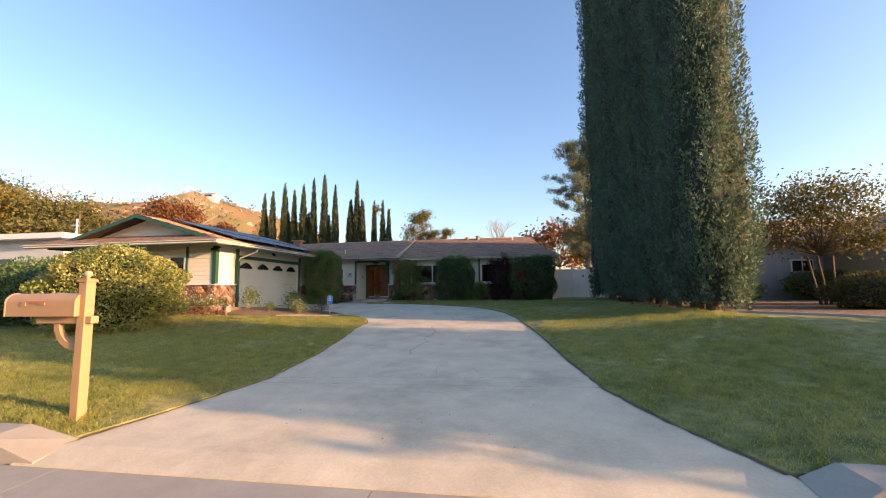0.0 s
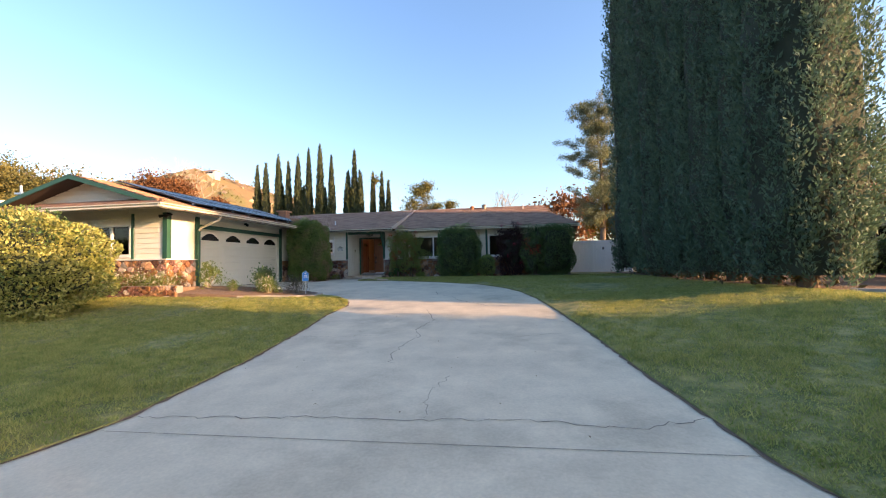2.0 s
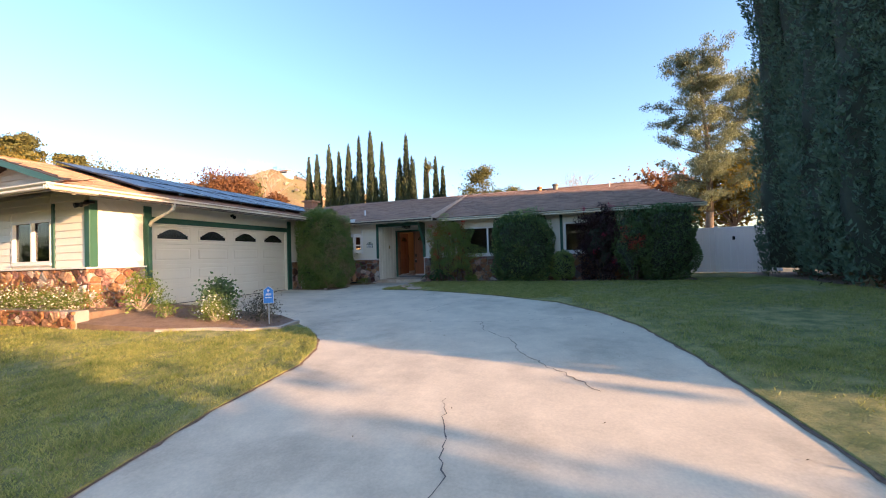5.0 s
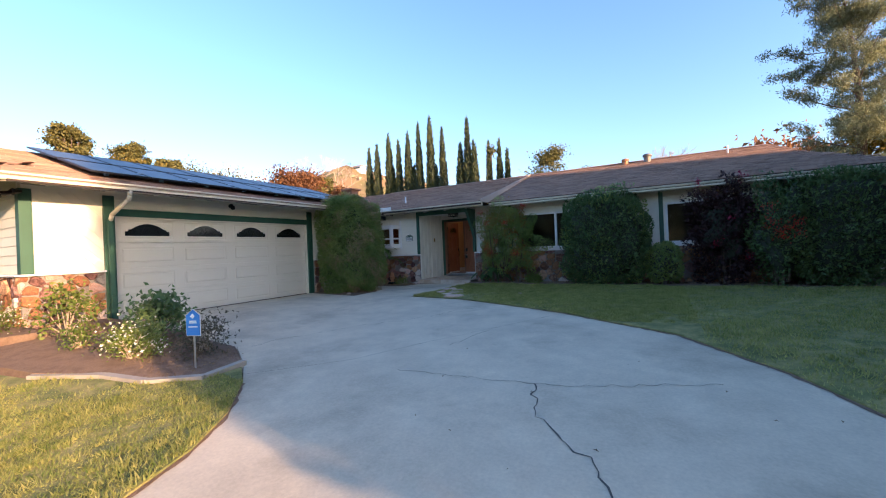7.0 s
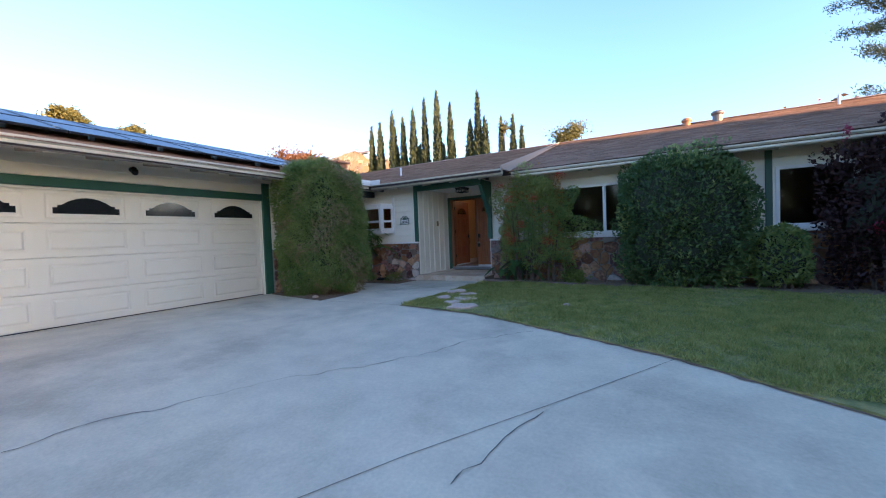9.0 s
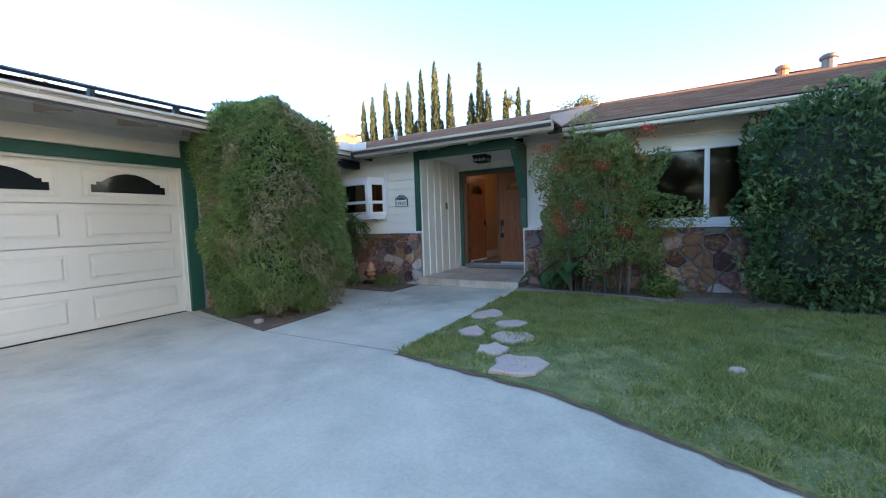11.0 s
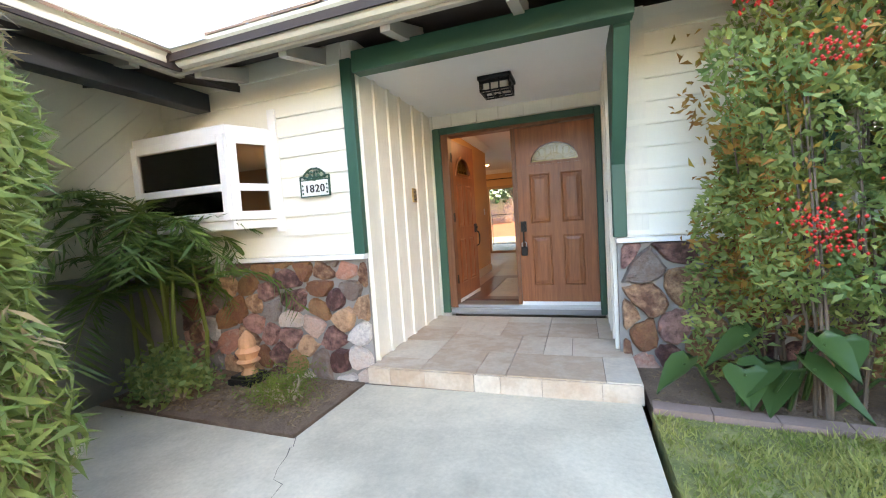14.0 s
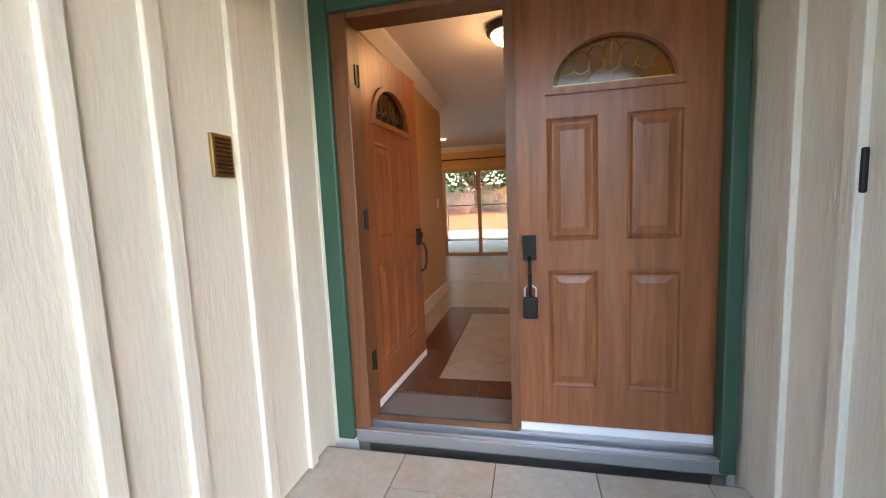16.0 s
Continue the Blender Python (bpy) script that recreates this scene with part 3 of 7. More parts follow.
# cracks and joints in the concrete
def ribbon(pts, w, seed, jag=0.03, step=0.08):
    rk = random.Random(seed)
    fine = []
    for (x0, y0), (x1, y1) in zip(pts, pts[1:]):
        n = max(1, int(math.hypot(x1 - x0, y1 - y0) / step))
        fine += [(x0 + (x1 - x0) * i / n + rk.uniform(-jag, jag), y0 + (y1 - y0) * i / n + rk.uniform(-jag, jag)) for i in range(n)]
    fine.append(pts[-1])
    m = M()
    for i, (x, y) in enumerate(fine):
        a, b = fine[max(0, i - 1)], fine[min(len(fine) - 1, i + 1)]
        tx, ty = b[0] - a[0], b[1] - a[1]
        q = math.hypot(tx, ty) or 1
        ww = w * (rk.uniform(0.4, 1.4) if jag else 1.0) / 2
        z = drive_z(x, y) + 0.005
        m.v += [(x - ty / q * ww, y + tx / q * ww, z), (x + ty / q * ww, y - tx / q * ww, z)]
    m.f = [(2 * i + 1, 2 * i + 3, 2 * i + 2, 2 * i) for i in range(len(fine) - 1)]
    return m


CRACKS = [([(-6.0, 6.95), (-5.59, 6.82), (-4.06, 6.98), (-3.2, 7.02), (-2.08, 7.12), (-1.3, 7.05), (-0.7, 7.3)], 0.009),
          ([(-3.0, 7.05), (-3.1, 7.6), (-2.95, 8.2)], 0.006),
          ([(-3.77, 8.6), (-3.91, 9.02), (-3.84, 9.67), (-3.75, 10.1), (-3.93, 10.53), (-3.79, 11.56), (-4.16, 12.8)], 0.011),
          ([(-5.86, 10.0), (-5.03, 10.03), (-4.41, 10.14)], 0.006), ([(-2.23, 10.12), (-1.53, 10.4), (-1.01, 10.48)], 0.006),
          ([(-4.63, 16.35), (-4.45, 15.77), (-4.15, 15.41), (-3.89, 15.16), (-3.6, 14.41), (-2.7, 13.29)], 0.013),
          ([(-6.24, 16.24), (-5.52, 16.3), (-4.63, 16.35), (-4.2, 16.45), (-3.0, 16.9)], 0.008),
          ([(-8.9, 16.29), (-8.84, 16.77), (-8.55, 17.3), (-8.27, 17.91), (-7.74, 18.48), (-7.25, 19.14), (-7.11, 19.59), (-6.52, 20.19)], 0.009),
          ([(-6.07, 17.28), (-6.05, 17.56), (-5.97, 17.84), (-5.86, 18.27)], 0.008),
          ([(-10.5, 22.5), (-10.75, 23.1), (-11.1, 23.5), (-11.28, 23.86)], 0.005), ([(-9.6, 22.4), (-10.4, 22.2), (-11.0, 22.5)], 0.003)]
for i, (pts, w) in enumerate(CRACKS):
    tagged(part("crack", ribbon(pts, w, i, 0.035), CRACK, pave))
for pts in ([(-5.68, 6.55), (-3.44, 6.62), (-0.62, 6.72)], [(-7.93, 15.48), (-7.03, 16.4), (-6.46, 17.43), (-5.85, 18.39), (-5.04, 19.7)], [(-13.2, 21.3), (-11.17, 21.1), (-9.15, 21.1)]):
    part("joint", ribbon(pts, 0.006, 3, 0.0, 0.3), CRACK, pave)

for lawn, line, sx in ((lawn_r, DRIVE_RIGHT, -1), (lawn_l, DRIVE_LEFT[:10], 1)):
    part("soil_edge", ribbon([(x + sx * 0.012, y - (0.012 if y > 17 else 0.0)) for x, y in line], 0.06, 21, 0.012, 0.1), SOIL, lawn, "dark bare soil between lawn and concrete")

rk = random.Random(3)
litter = M()
for i in range(60):
    x, y = rk.uniform(-5.8, -1.0), rk.uniform(4.6, 18.0)
    z, a, s = drive_z(x, y) + 0.006, rk.uniform(0, 6.28), rk.uniform(0.008, 0.024)
    c, d = math.cos(a) * s, math.sin(a) * s
    litter.add([(x - c, y - d, z), (x + d * 0.4, y - c * 0.4, z + 0.012), (x + c, y + d, z + 0.003), (x - d * 0.4, y + c * 0.4, z + 0.01)], [(0, 1, 2, 3)])
tagged(part("fallen_leaves", litter, mat("dry_leaf", (0.12, 0.075, 0.035), 0.8, 0.2, 9, 60, 0.1, island=0.6), None, "small brown leaves scattered over the concrete driveway"), category="leaves", kind="stuff")

# stepping stones
FLAG = mat("pink_flagstone", (0.64, 0.48, 0.37), 0.8, 0.3, 7, 40, 0.6, each=0.2, tint=(0.48, 0.33, 0.27), depth=0.01)
for i, (cx, cy, rx, ry) in enumerate([(-8.9, 22.68, 0.2, 0.26), (-8.45, 22.33, 0.2, 0.2), (-8.76, 21.9, 0.16, 0.2), (-8.3, 21.83, 0.24, 0.24), (-8.33, 21.42, 0.17, 0.17), (-7.98, 21.12, 0.26, 0.26)]):
    rk = random.Random(20 + i)
    m = M()
    n = 11
    rad = [rk.uniform(0.72, 1.2) for _ in range(n)]
    zt = lawn_z(cx, cy) + 0.028
    rx, ry = rx * 0.88, ry * 0.88
    for rr, zz in ((1.0, zt - 0.06), (1.0, zt - 0.012), (0.93, zt)):
        m.v += [(cx + rx * rr * rad[k] * math.cos(6.283 * k / n), cy + ry * rr * rad[k] * math.sin(6.283 * k / n), zz + (rk.uniform(-0.005, 0.005) if rr < 1 else 0)) for k in range(n)]
    m.f = [(r * n + k, r * n + (k + 1) % n, (r + 1) * n + (k + 1) % n, (r + 1) * n + k) for r in range(2) for k in range(n)] + [tuple(range(2 * n, 3 * n))]
    tagged(part("stepping_stone", m, FLAG, None, "flat irregular pink flagstone set in the lawn"), category="stepping stone", group="stepping stones by the walk")


# ---- house ----
FZ = 0.68      # indoor floor
WB = 1.47      # top of the stone base
WT = 3.06      # top of the walls


def wall_box(name, x0, x1, y0, y1, z0, z1, material, label):
    return setting(name, M().box(x0, x1, y0, y1, z0, z1), material, label, "wall")


def wall_with_hole(name, axis, at, thick, a0, a1, z0, z1, holes, material, label):
    """An upright wall along x (axis 'x') or y; holes: spans through it."""
    m = M()
    cuts = sorted({a0, a1, *[h[0] for h in holes], *[h[1] for h in holes]})
    for ca, cb in zip(cuts, cuts[1:]):
        spans = [(z0, z1)]
        for h in holes:
            if h[0] <= ca + 1e-6 and h[1] >= cb - 1e-6:
                spans = [s for lo, hi in spans for s in ((lo, min(hi, h[2])), (max(lo, h[3]), hi)) if s[1] - s[0] > 1e-4]
        for lo, hi in spans:
            if axis == "x":
                m.box(ca, cb, at, at + thick, lo, hi)
            else:
                m.box(at, at + thick, ca, cb, lo, hi)
    return setting(name, m, material, label, "wall")


def lap_boards(wall, axis, at, out, a0, a1, z0, z1, holes=(), h=0.172):
    """Horizontal lap siding: each board leans out a little at its foot. out: -1 or 1, the way the wall faces."""
    z = z0
    while z < z1 - 0.02:
        zt = min(z + h, z1)
        cuts = [(a0, a1)]
        for ha, hb, lo, hi in holes:
            if lo < zt - 0.02 and hi > z + 0.02:
                cuts = [c for ca, cb in cuts for c in ((ca, min(cb, ha)), (max(ca, hb), cb)) if c[1] - c[0] > 0.02]
        for ca, cb in cuts:
            prof = [(at, z), (at + out * 0.022, z + 0.001), (at + out * 0.024, z + 0.012), (at + out * 0.006, zt + 0.004), (at, zt + 0.004)]
            if axis == "x":
                m = M().prism([(ca, p, q) for p, q in prof], (cb - ca, 0, 0))
            else:
                m = M().prism([(p, ca, q) for p, q in prof], (0, cb - ca, 0))
            part("siding_board", m, SIDING, wall)
        z += h


def diagonal_boards(wall, axis, at, out, a0, a1, z0, z1, slope, w=0.155):
    """Boards laid at 45 degrees within a rectangle."""
    L = (a1 - a0) + (z1 - z0)
    k = -L
    while k < L:
        g = 0.005
        if slope > 0:
            band = [(a0 - L, z0 + k - L), (a0 + 2 * L, z0 + k + 2 * L), (a0 + 2 * L, z0 + k + 2 * L + w * 1.414 - g), (a0 - L, z0 + k - L + w * 1.414 - g)]
        else:
            band = [(a0 - L, z1 + k + L), (a0 + 2 * L, z1 + k - 2 * L), (a0 + 2 * L, z1 + k - 2 * L + w * 1.414 - g), (a0 - L, z1 + k + L + w * 1.414 - g)]
        p = clip_rect(band, a0, a1, z0, z1)
        if len(p) >= 3:
            if axis == "x":
                m = M().prism([(u, at, v) for u, v in p], (0, out * 0.014, 0))
            else:
                m = M().prism([(at, u, v) for u, v in p], (out * 0.014, 0, 0))
            part("diagonal_board", m, SIDING, wall)
        k += w * 1.414


def stones(wall, axis, at, out, a0, a1, z0, z1, seed, big=1.0):
    """Field stones of mixed size and colour fitted together with narrow mortar joints."""
    rk = random.Random(seed)
    sp = 0.25 * big
    pts = []
    for _ in range(4000):
        p = (rk.uniform(a0 - 0.05, a1 + 0.05), rk.uniform(z0 - 0.05, z1 + 0.05))
        need = sp * rk.choice((0.6, 0.8, 1.0, 1.25))
        if all((p[0] - q[0]) ** 2 * 0.7 + (p[1] - q[1]) ** 2 * 1.5 > need * need for q in pts):
            pts.append(p)
    for p in pts:
        poly = [(a0, z0), (a1, z0), (a1, z1), (a0, z1)]
        for q in pts:
            dx, dz = q[0] - p[0], q[1] - p[1]
            if q is p or abs(dx) > 0.9 or abs(dz) > 0.9:
                continue
            L = math.hypot(dx, dz)
            g = 0.012 / L
            poly = clip_half(poly, p[0] + dx * (0.5 - g), p[1] + dz * (0.5 - g), dx / L, dz / L)
            if len(poly) < 3:
                break
        if len(poly) < 3:
            continue
        n0 = len(poly)
        cx, cz = sum(u for u, v in poly) / n0, sum(v for u, v in poly) / n0
        area = abs(sum(poly[i][0] * poly[(i + 1) % n0][1] - poly[(i + 1) % n0][0] * poly[i][1] for i in range(n0))) / 2
        if area < 0.003:
            continue
        ring = []
        for i in range(n0):
            b, c = poly[i], poly[(i + 1) % n0]
            if math.hypot(c[0] - b[0], c[1] - b[1]) < 0.02:
                continue
            for f in (rk.uniform(0.10, 0.2), 0.5, rk.uniform(0.8, 0.9)):
                push = rk.uniform(-0.012, 0.012) + (0.01 if f == 0.5 else 0.0)
                u, v = b[0] + (c[0] - b[0]) * f, b[1] + (c[1] - b[1]) * f
                q = math.hypot(u - cx, v - cz) or 1.0
                ring.append((min(a1, max(a0, u + (u - cx) / q * push)), min(z1, max(z0, v + (v - cz) / q * push))))
        n = len(ring)
        if n < 5:
            continue
        d = rk.uniform(0.03, 0.065)
        m = M()
        tx, tz = rk.uniform(-0.12, 0.12), rk.uniform(-0.12, 0.12)
        for sc, dep in ((1.0, -0.01), (0.98, d * 0.55), (0.87, d)):
            for u, v in ring:
                uu, vv = cx + (u - cx) * sc, cz + (v - cz) * sc
                dd = dep + ((uu - cx) * tx + (vv - cz) * tz + rk.uniform(-0.007, 0.007) if dep > 0 else 0)
                m.v.append((uu, at + out * dd, vv) if axis == "x" else (at + out * dd, uu, vv))
        m.v.append((cx, at + out * (d + 0.004), cz) if axis == "x" else (at + out * (d + 0.004), cx, cz))
        fs = [(r * n + i, r * n + (i + 1) % n, (r + 1) * n + (i + 1) % n, (r + 1) * n + i) for r in range(2) for i in range(n)] + [(2 * n + i, 2 * n + (i + 1) % n, 3 * n) for i in range(n)]
        flip = (out < 0) == (axis == "x")
        m.f = fs if flip else [tuple(reversed(f)) for f in fs]
        part("stone", m, rk.choices(STONES, (30, 24, 26, 8, 7, 5))[0], wall)


def upright_boards(wall, axis, at, out, a0, a1, z0, z1, seed, material=ROUGH_CREAM):
    """Wide rough-sawn boards with raised battens over the joints."""
    rk = random.Random(seed)
    a = a0
    while a < a1 - 0.02:
        w = min(rk.uniform(0.24, 0.34), a1 - a)
        d = 0.012
        for u0, u1, dep, nm in ((a + 0.002, a + w - 0.002, d, "upright_board"), (a - 0.028, a + 0.028, d + 0.022, "batten")):
            u0, u1 = max(u0, a0), min(u1, a1)
            y = sorted((at + out * 0.001, at + out * dep))
            part(nm, M().box(u0, u1, y[0], y[1], z0, z1) if axis == "x" else M().box(y[0], y[1], u0, u1, z0, z1), material, wall, bevel=0.004)
        a += w


# garage wing
gw = wall_with_hole("wall_garage_door_side", "y", -13.55, 0.2, 15.0, 24.8, 0.2, WT + 0.3, [(16.36, 21.42, 0.2, 2.62)], SIDING, "cream painted garage wall around the door")
gf = wall_with_hole("wall_garage_front", "x", 15.0, 0.2, -20.0, -13.56, 0.2, WT + 0.25, [(-16.3, -14.72, 1.62, 2.68)], SIDING, "cream lap-sided garage front wall with a window")
wall_box("wall_garage_back", -20.2, -20.0, 15.0, 31, 0.2, WT + 0.3, SIDING, "plain cream outer wall")
setting("floor_garage", M().box(-20, -13.35, 15.2, 24.8, 0.2, 0.42), CONCRETE, "plain concrete garage floor", "floor")
lap_boards(gf, "x", 15.0, -1, -20.0, -14.72 - 0.06, WB + 0.04, WT + 0.2, [(-16.36, -14.66, 1.56, 2.74)])
lap_boards(gf, "x", 15.0, -1, -14.58, -13.5, WB + 0.04, WT + 0.2)
diagonal_boards(gw, "y", -13.35, 1, 15.14, 16.14, WB + 0.04, 3.02, -1)
diagonal_boards(gw, "y", -13.35, 1, 21.66, 24.7, WB + 0.04, 3.02, 1)
lap_boards(gw, "y", -13.35, 1, 16.14, 21.66, 2.78, WT + 0.02)
part("stone_backing", M().box(-13.36, -13.31, 14.95, 16.16, 0.2, WB), MORTAR, gw)
part("stone_backing", M().box(-13.36, -13.31, 21.64, 24.74, 0.2, WB), MORTAR, gw)
part("stone_backing", M().box(-20.0, -13.32, 14.94, 15.0, 0.2, WB), MORTAR, gf)
stones(gw, "y", -13.31, 1, 14.93, 16.14, 0.42, WB - 0.01, 31, 1.15)
stones(gw, "y", -13.31, 1, 21.66, 23.4, 0.36, WB - 0.01, 32, 1.45)
stones(gf, "x", 14.94, -1, -19.9, -13.28, 0.5, WB - 0.01, 33, 1.05)
for ob_ in (("x", M().box(-20, -13.24, 14.86, 15.0, WB, WB + 0.035)), ("y", M().box(-13.35, -13.23, 15.0, 16.16, WB, WB + 0.035)), ("y", M().box(-13.35, -13.23, 21.64, 23.6, WB, WB + 0.035))):
    setting("trim_ledge", ob_[1], TRIM_WHITE, "white painted ledge over the stone base", "trim", 0.006)


def trim(name, x0, x1, y0, y1, z0, z1, material=GREEN, label="dark green painted trim board"):
    return setting(name, M().box(x0, x1, y0, y1, z0, z1), material, label, "trim", 0.008)


trim("trim_corner_front", -13.48, -13.305, 14.955, 15.13, WB + 0.036, 3.04)
trim("trim_window_side", -14.7, -14.6, 14.965, 15.02, WB + 0.036, 3.04)
trim("trim_garage_left", -13.37, -13.3, 16.16, 16.35, 0.42, 3.03)
trim("trim_garage_right", -13.37, -13.3, 21.43, 21.62, 0.42, 3.03)
trim("trim_garage_head", -13.37, -13.305, 16.352, 21.428, 2.62, 2.77)
trim("trim_light_post", -14.72, -14.58, 15.0, 15.03, 2.68, 3.04)


def window_unit(name, axis, at, out, a0, a1, z0, z1, mullions, label, rails=()):
    """A white framed window: frame, mullions, panes and sill. at: the wall face."""
    mid = (a0 + a1) / 2
    loc = (mid, at, z0) if axis == "x" else (at, mid, z0)
    w = thing(name, loc, label, "window", kind="structure")

    def bx(u0, u1, d0, d1, v0, v1):
        e = sorted((at + out * d0, at + out * d1))
        return M().box(u0, u1, e[0], e[1], v0, v1) if axis == "x" else M().box(e[0], e[1], u0, u1, v0, v1)

    f = 0.06
    for args in ((a0, a1, -0.08, 0.035, z1 - f, z1), (a0, a1, -0.08, 0.035, z0, z0 + f), (a0, a0 + f, -0.08, 0.035, z0 + f, z1 - f), (a1 - f, a1, -0.08, 0.035, z0 + f, z1 - f)):
        part("window_frame", bx(*args), TRIM_WHITE, w, bevel=0.006)
    for c in mullions:
        part("mullion", bx(c - 0.035, c + 0.035, -0.07, 0.028, z0 + f, z1 - f), TRIM_WHITE, w, bevel=0.005)
    for c in rails:
        part("rail", bx(a0 + f, a1 - f, -0.05, 0.02, c - 0.03, c + 0.03), TRIM_WHITE, w, bevel=0.005)
    part("window_sill", bx(a0 - 0.03, a1 + 0.03, -0.02, 0.07, z0 - 0.045, z0), TRIM_WHITE, w, bevel=0.006)
    us = [a0 + f, *mullions, a1 - f]
    for u0, u1 in zip(us, us[1:]):
        p = part("pane", bx(u0, u1, -0.032, -0.028, z0 + f, z1 - f), GLASS, w, "clear reflecting window pane")
        p.visible_shadow = False
    return w


window_unit("window_garage", "x", 15.0, -1, -16.3, -14.72, 1.62, 2.68, [-15.5], "white framed sliding window in lap siding")
setting("room_behind_garage_window", M().box(-16.6, -14.4, 15.9, 15.92, 1.3, 3.0), TRIM_WHITE, "closed pale blind behind a window", "blind")

# main wing
wl_ = wall_with_hole("wall_entry_left", "x", 24.78, 0.2, -13.35, -11.205, 0.2, WT + 0.2, [(-13.3, -12.14, 1.86, 2.56)], SIDING, "cream lap-sided wall beside the porch")
lap_boards(wl_, "x", 24.78, -1, -13.35, -11.29, WB + 0.045, WT + 0.18, [(-13.35, -12.0, 1.74, 2.78)])
part("stone_backing", M().box(-13.35, -11.19, 24.75, 24.78, 0.2, WB), MORTAR, wl_)
stones(wl_, "x", 24.75, -1, -13.3, -11.19, 0.42, WB - 0.005, 34, 1.12)
setting("trim_ledge", M().box(-13.35, -11.185, 24.70, 24.79, WB, WB + 0.04), TRIM_WHITE, "white painted ledge over the stone base", "trim", 0.006)
trim("trim_entry_left", -11.29, -11.19, 24.735, 24.8, WB + 0.041, 3.08)

al = wall_box("wall_alcove_left", -11.4, -11.2, 24.805, 26.5, 0.2, WT + 0.2, ROUGH_CREAM, "cream rough-sawn board and batten porch wall")
upright_boards(al, "y", -11.2, 1, 24.81, 26.44, 0.585, 3.0, 41)
ar = wall_box("wall_alcove_right", -9.24, -9.0, 25.36, 26.5, 0.2, WT + 0.2, ROUGH_CREAM, "cream rough-sawn board and batten porch wall")
upright_boards(ar, "y", -9.24, -1, 25.37, 26.44, 0.585, 3.0, 42)
ad = wall_with_hole("wall_front_door", "x", 26.5, 0.16, -11.2, -9.19, 0.2, WT + 0.2, [(-11.06, -9.275, 0.2, 2.78)], ROUGH_CREAM, "cream wall around the double front door")
upright_boards(ad, "x", 26.5, -1, -11.18, -9.22, 2.86, 3.0, 43)
setting("ceiling_alcove", M().box(-11.2, -9.19, 24.9, 26.5, 3.0, 3.06), TRIM_WHITE, "smooth cream porch ceiling", "ceiling")
setting("ceiling_house", M().box(-20, 1.0, 26.66, 36.4, 3.14, 3.2), TRIM_WHITE, "plain white ceiling", "ceiling")

WIN1, WIN2 = (-7.75, -5.0, 1.56, 2.72), (-3.28, -0.9, 1.56, 2.72)
wr = wall_with_hole("wall_bedrooms", "x", 25.38, 0.2, -9.24, 1.0, 0.2, WT + 0.2, [WIN1, WIN2], SIDING, "cream sided bedroom wall with two windows")
lap_boards(wr, "x", 25.38, -1, -9.16, -7.95, WB + 0.045, WT + 0.1)
lap_boards(wr, "x", 25.38, -1, -7.82, -4.86, WB + 0.045, WT + 0.1, [(-7.78, -4.97, 1.5, 2.76)])
diagonal_boards(wr, "x", 25.38, -1, -4.74, -3.45, WB + 0.045, 3.05, 1)
lap_boards(wr, "x", 25.38, -1, -3.33, -0.78, WB + 0.045, WT + 0.1, [(-3.31, -0.87, 1.5, 2.76)])
diagonal_boards(wr, "x", 25.38, -1, -0.66, 0.95, WB + 0.045, 3.05, 1)
part("stone_backing", M().box(-9.24, 1.0, 25.33, 25.38, 0.2, WB), MORTAR, wr)
stones(wr, "x", 25.33, -1, -9.22, -1.0, 0.46, WB - 0.005, 35, 1.2)
setting("trim_ledge", M().box(-9.25, 1.02, 25.28, 25.39, WB, WB + 0.04), TRIM_WHITE, "white painted ledge over the stone base", "trim", 0.006)
for xa in (-7.94, -4.85, -3.44, -0.77):
    trim("trim_upright", xa, xa + 0.11, 25.335, 25.39, WB + 0.041, 3.05)
window_unit("window_bedroom_1", "x", 25.38, -1, *WIN1[:2], *WIN1[2:], [-6.37], "white framed sliding window reflecting the yard")
window_unit("window_bedroom_2", "x", 25.38, -1, *WIN2[:2], *WIN2[2:], [-2.14], "white framed sliding window with a dark room behind")
wall_box("wall_end", 0.8, 1.0, 25.58, 36.4, 0.2, WT + 0.3, SIDING, "plain cream end wall")
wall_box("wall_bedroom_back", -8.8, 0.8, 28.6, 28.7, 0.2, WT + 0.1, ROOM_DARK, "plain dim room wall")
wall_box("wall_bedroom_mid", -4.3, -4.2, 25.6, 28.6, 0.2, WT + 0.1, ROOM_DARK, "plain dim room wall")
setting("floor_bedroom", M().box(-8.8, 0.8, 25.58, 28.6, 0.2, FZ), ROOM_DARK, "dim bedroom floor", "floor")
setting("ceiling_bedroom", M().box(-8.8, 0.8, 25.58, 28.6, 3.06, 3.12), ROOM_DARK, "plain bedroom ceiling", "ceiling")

# eaves beam and knee brace at the porch
trim("beam_porch", -11.1, -9.16, 24.6, 24.72, 2.9, 3.06, GREEN, "dark green painted beam across the porch")
brace = setting("knee_brace", M().prism([(-9.27, 25.33, 1.52), (-9.27, 25.24, 1.52), (-9.27, 25.24, 2.08), (-9.27, 24.72, 2.88), (-9.27, 24.72, 3.04), (-9.27, 25.33, 3.04)], (0.1, 0, 0)), GREEN, "dark green knee brace carrying the porch beam", "brace", 0.008)

# ---- roofs ----
EZ = 3.15


def roof_z(kind, x, y):
    return {"garage": lambda: EZ + 0.30 * (-12.5 - x), "entry": lambda: EZ + 0.277 * (y - 24.12), "east": lambda: EZ + 0.302 * (y - 24.7)}[kind]()


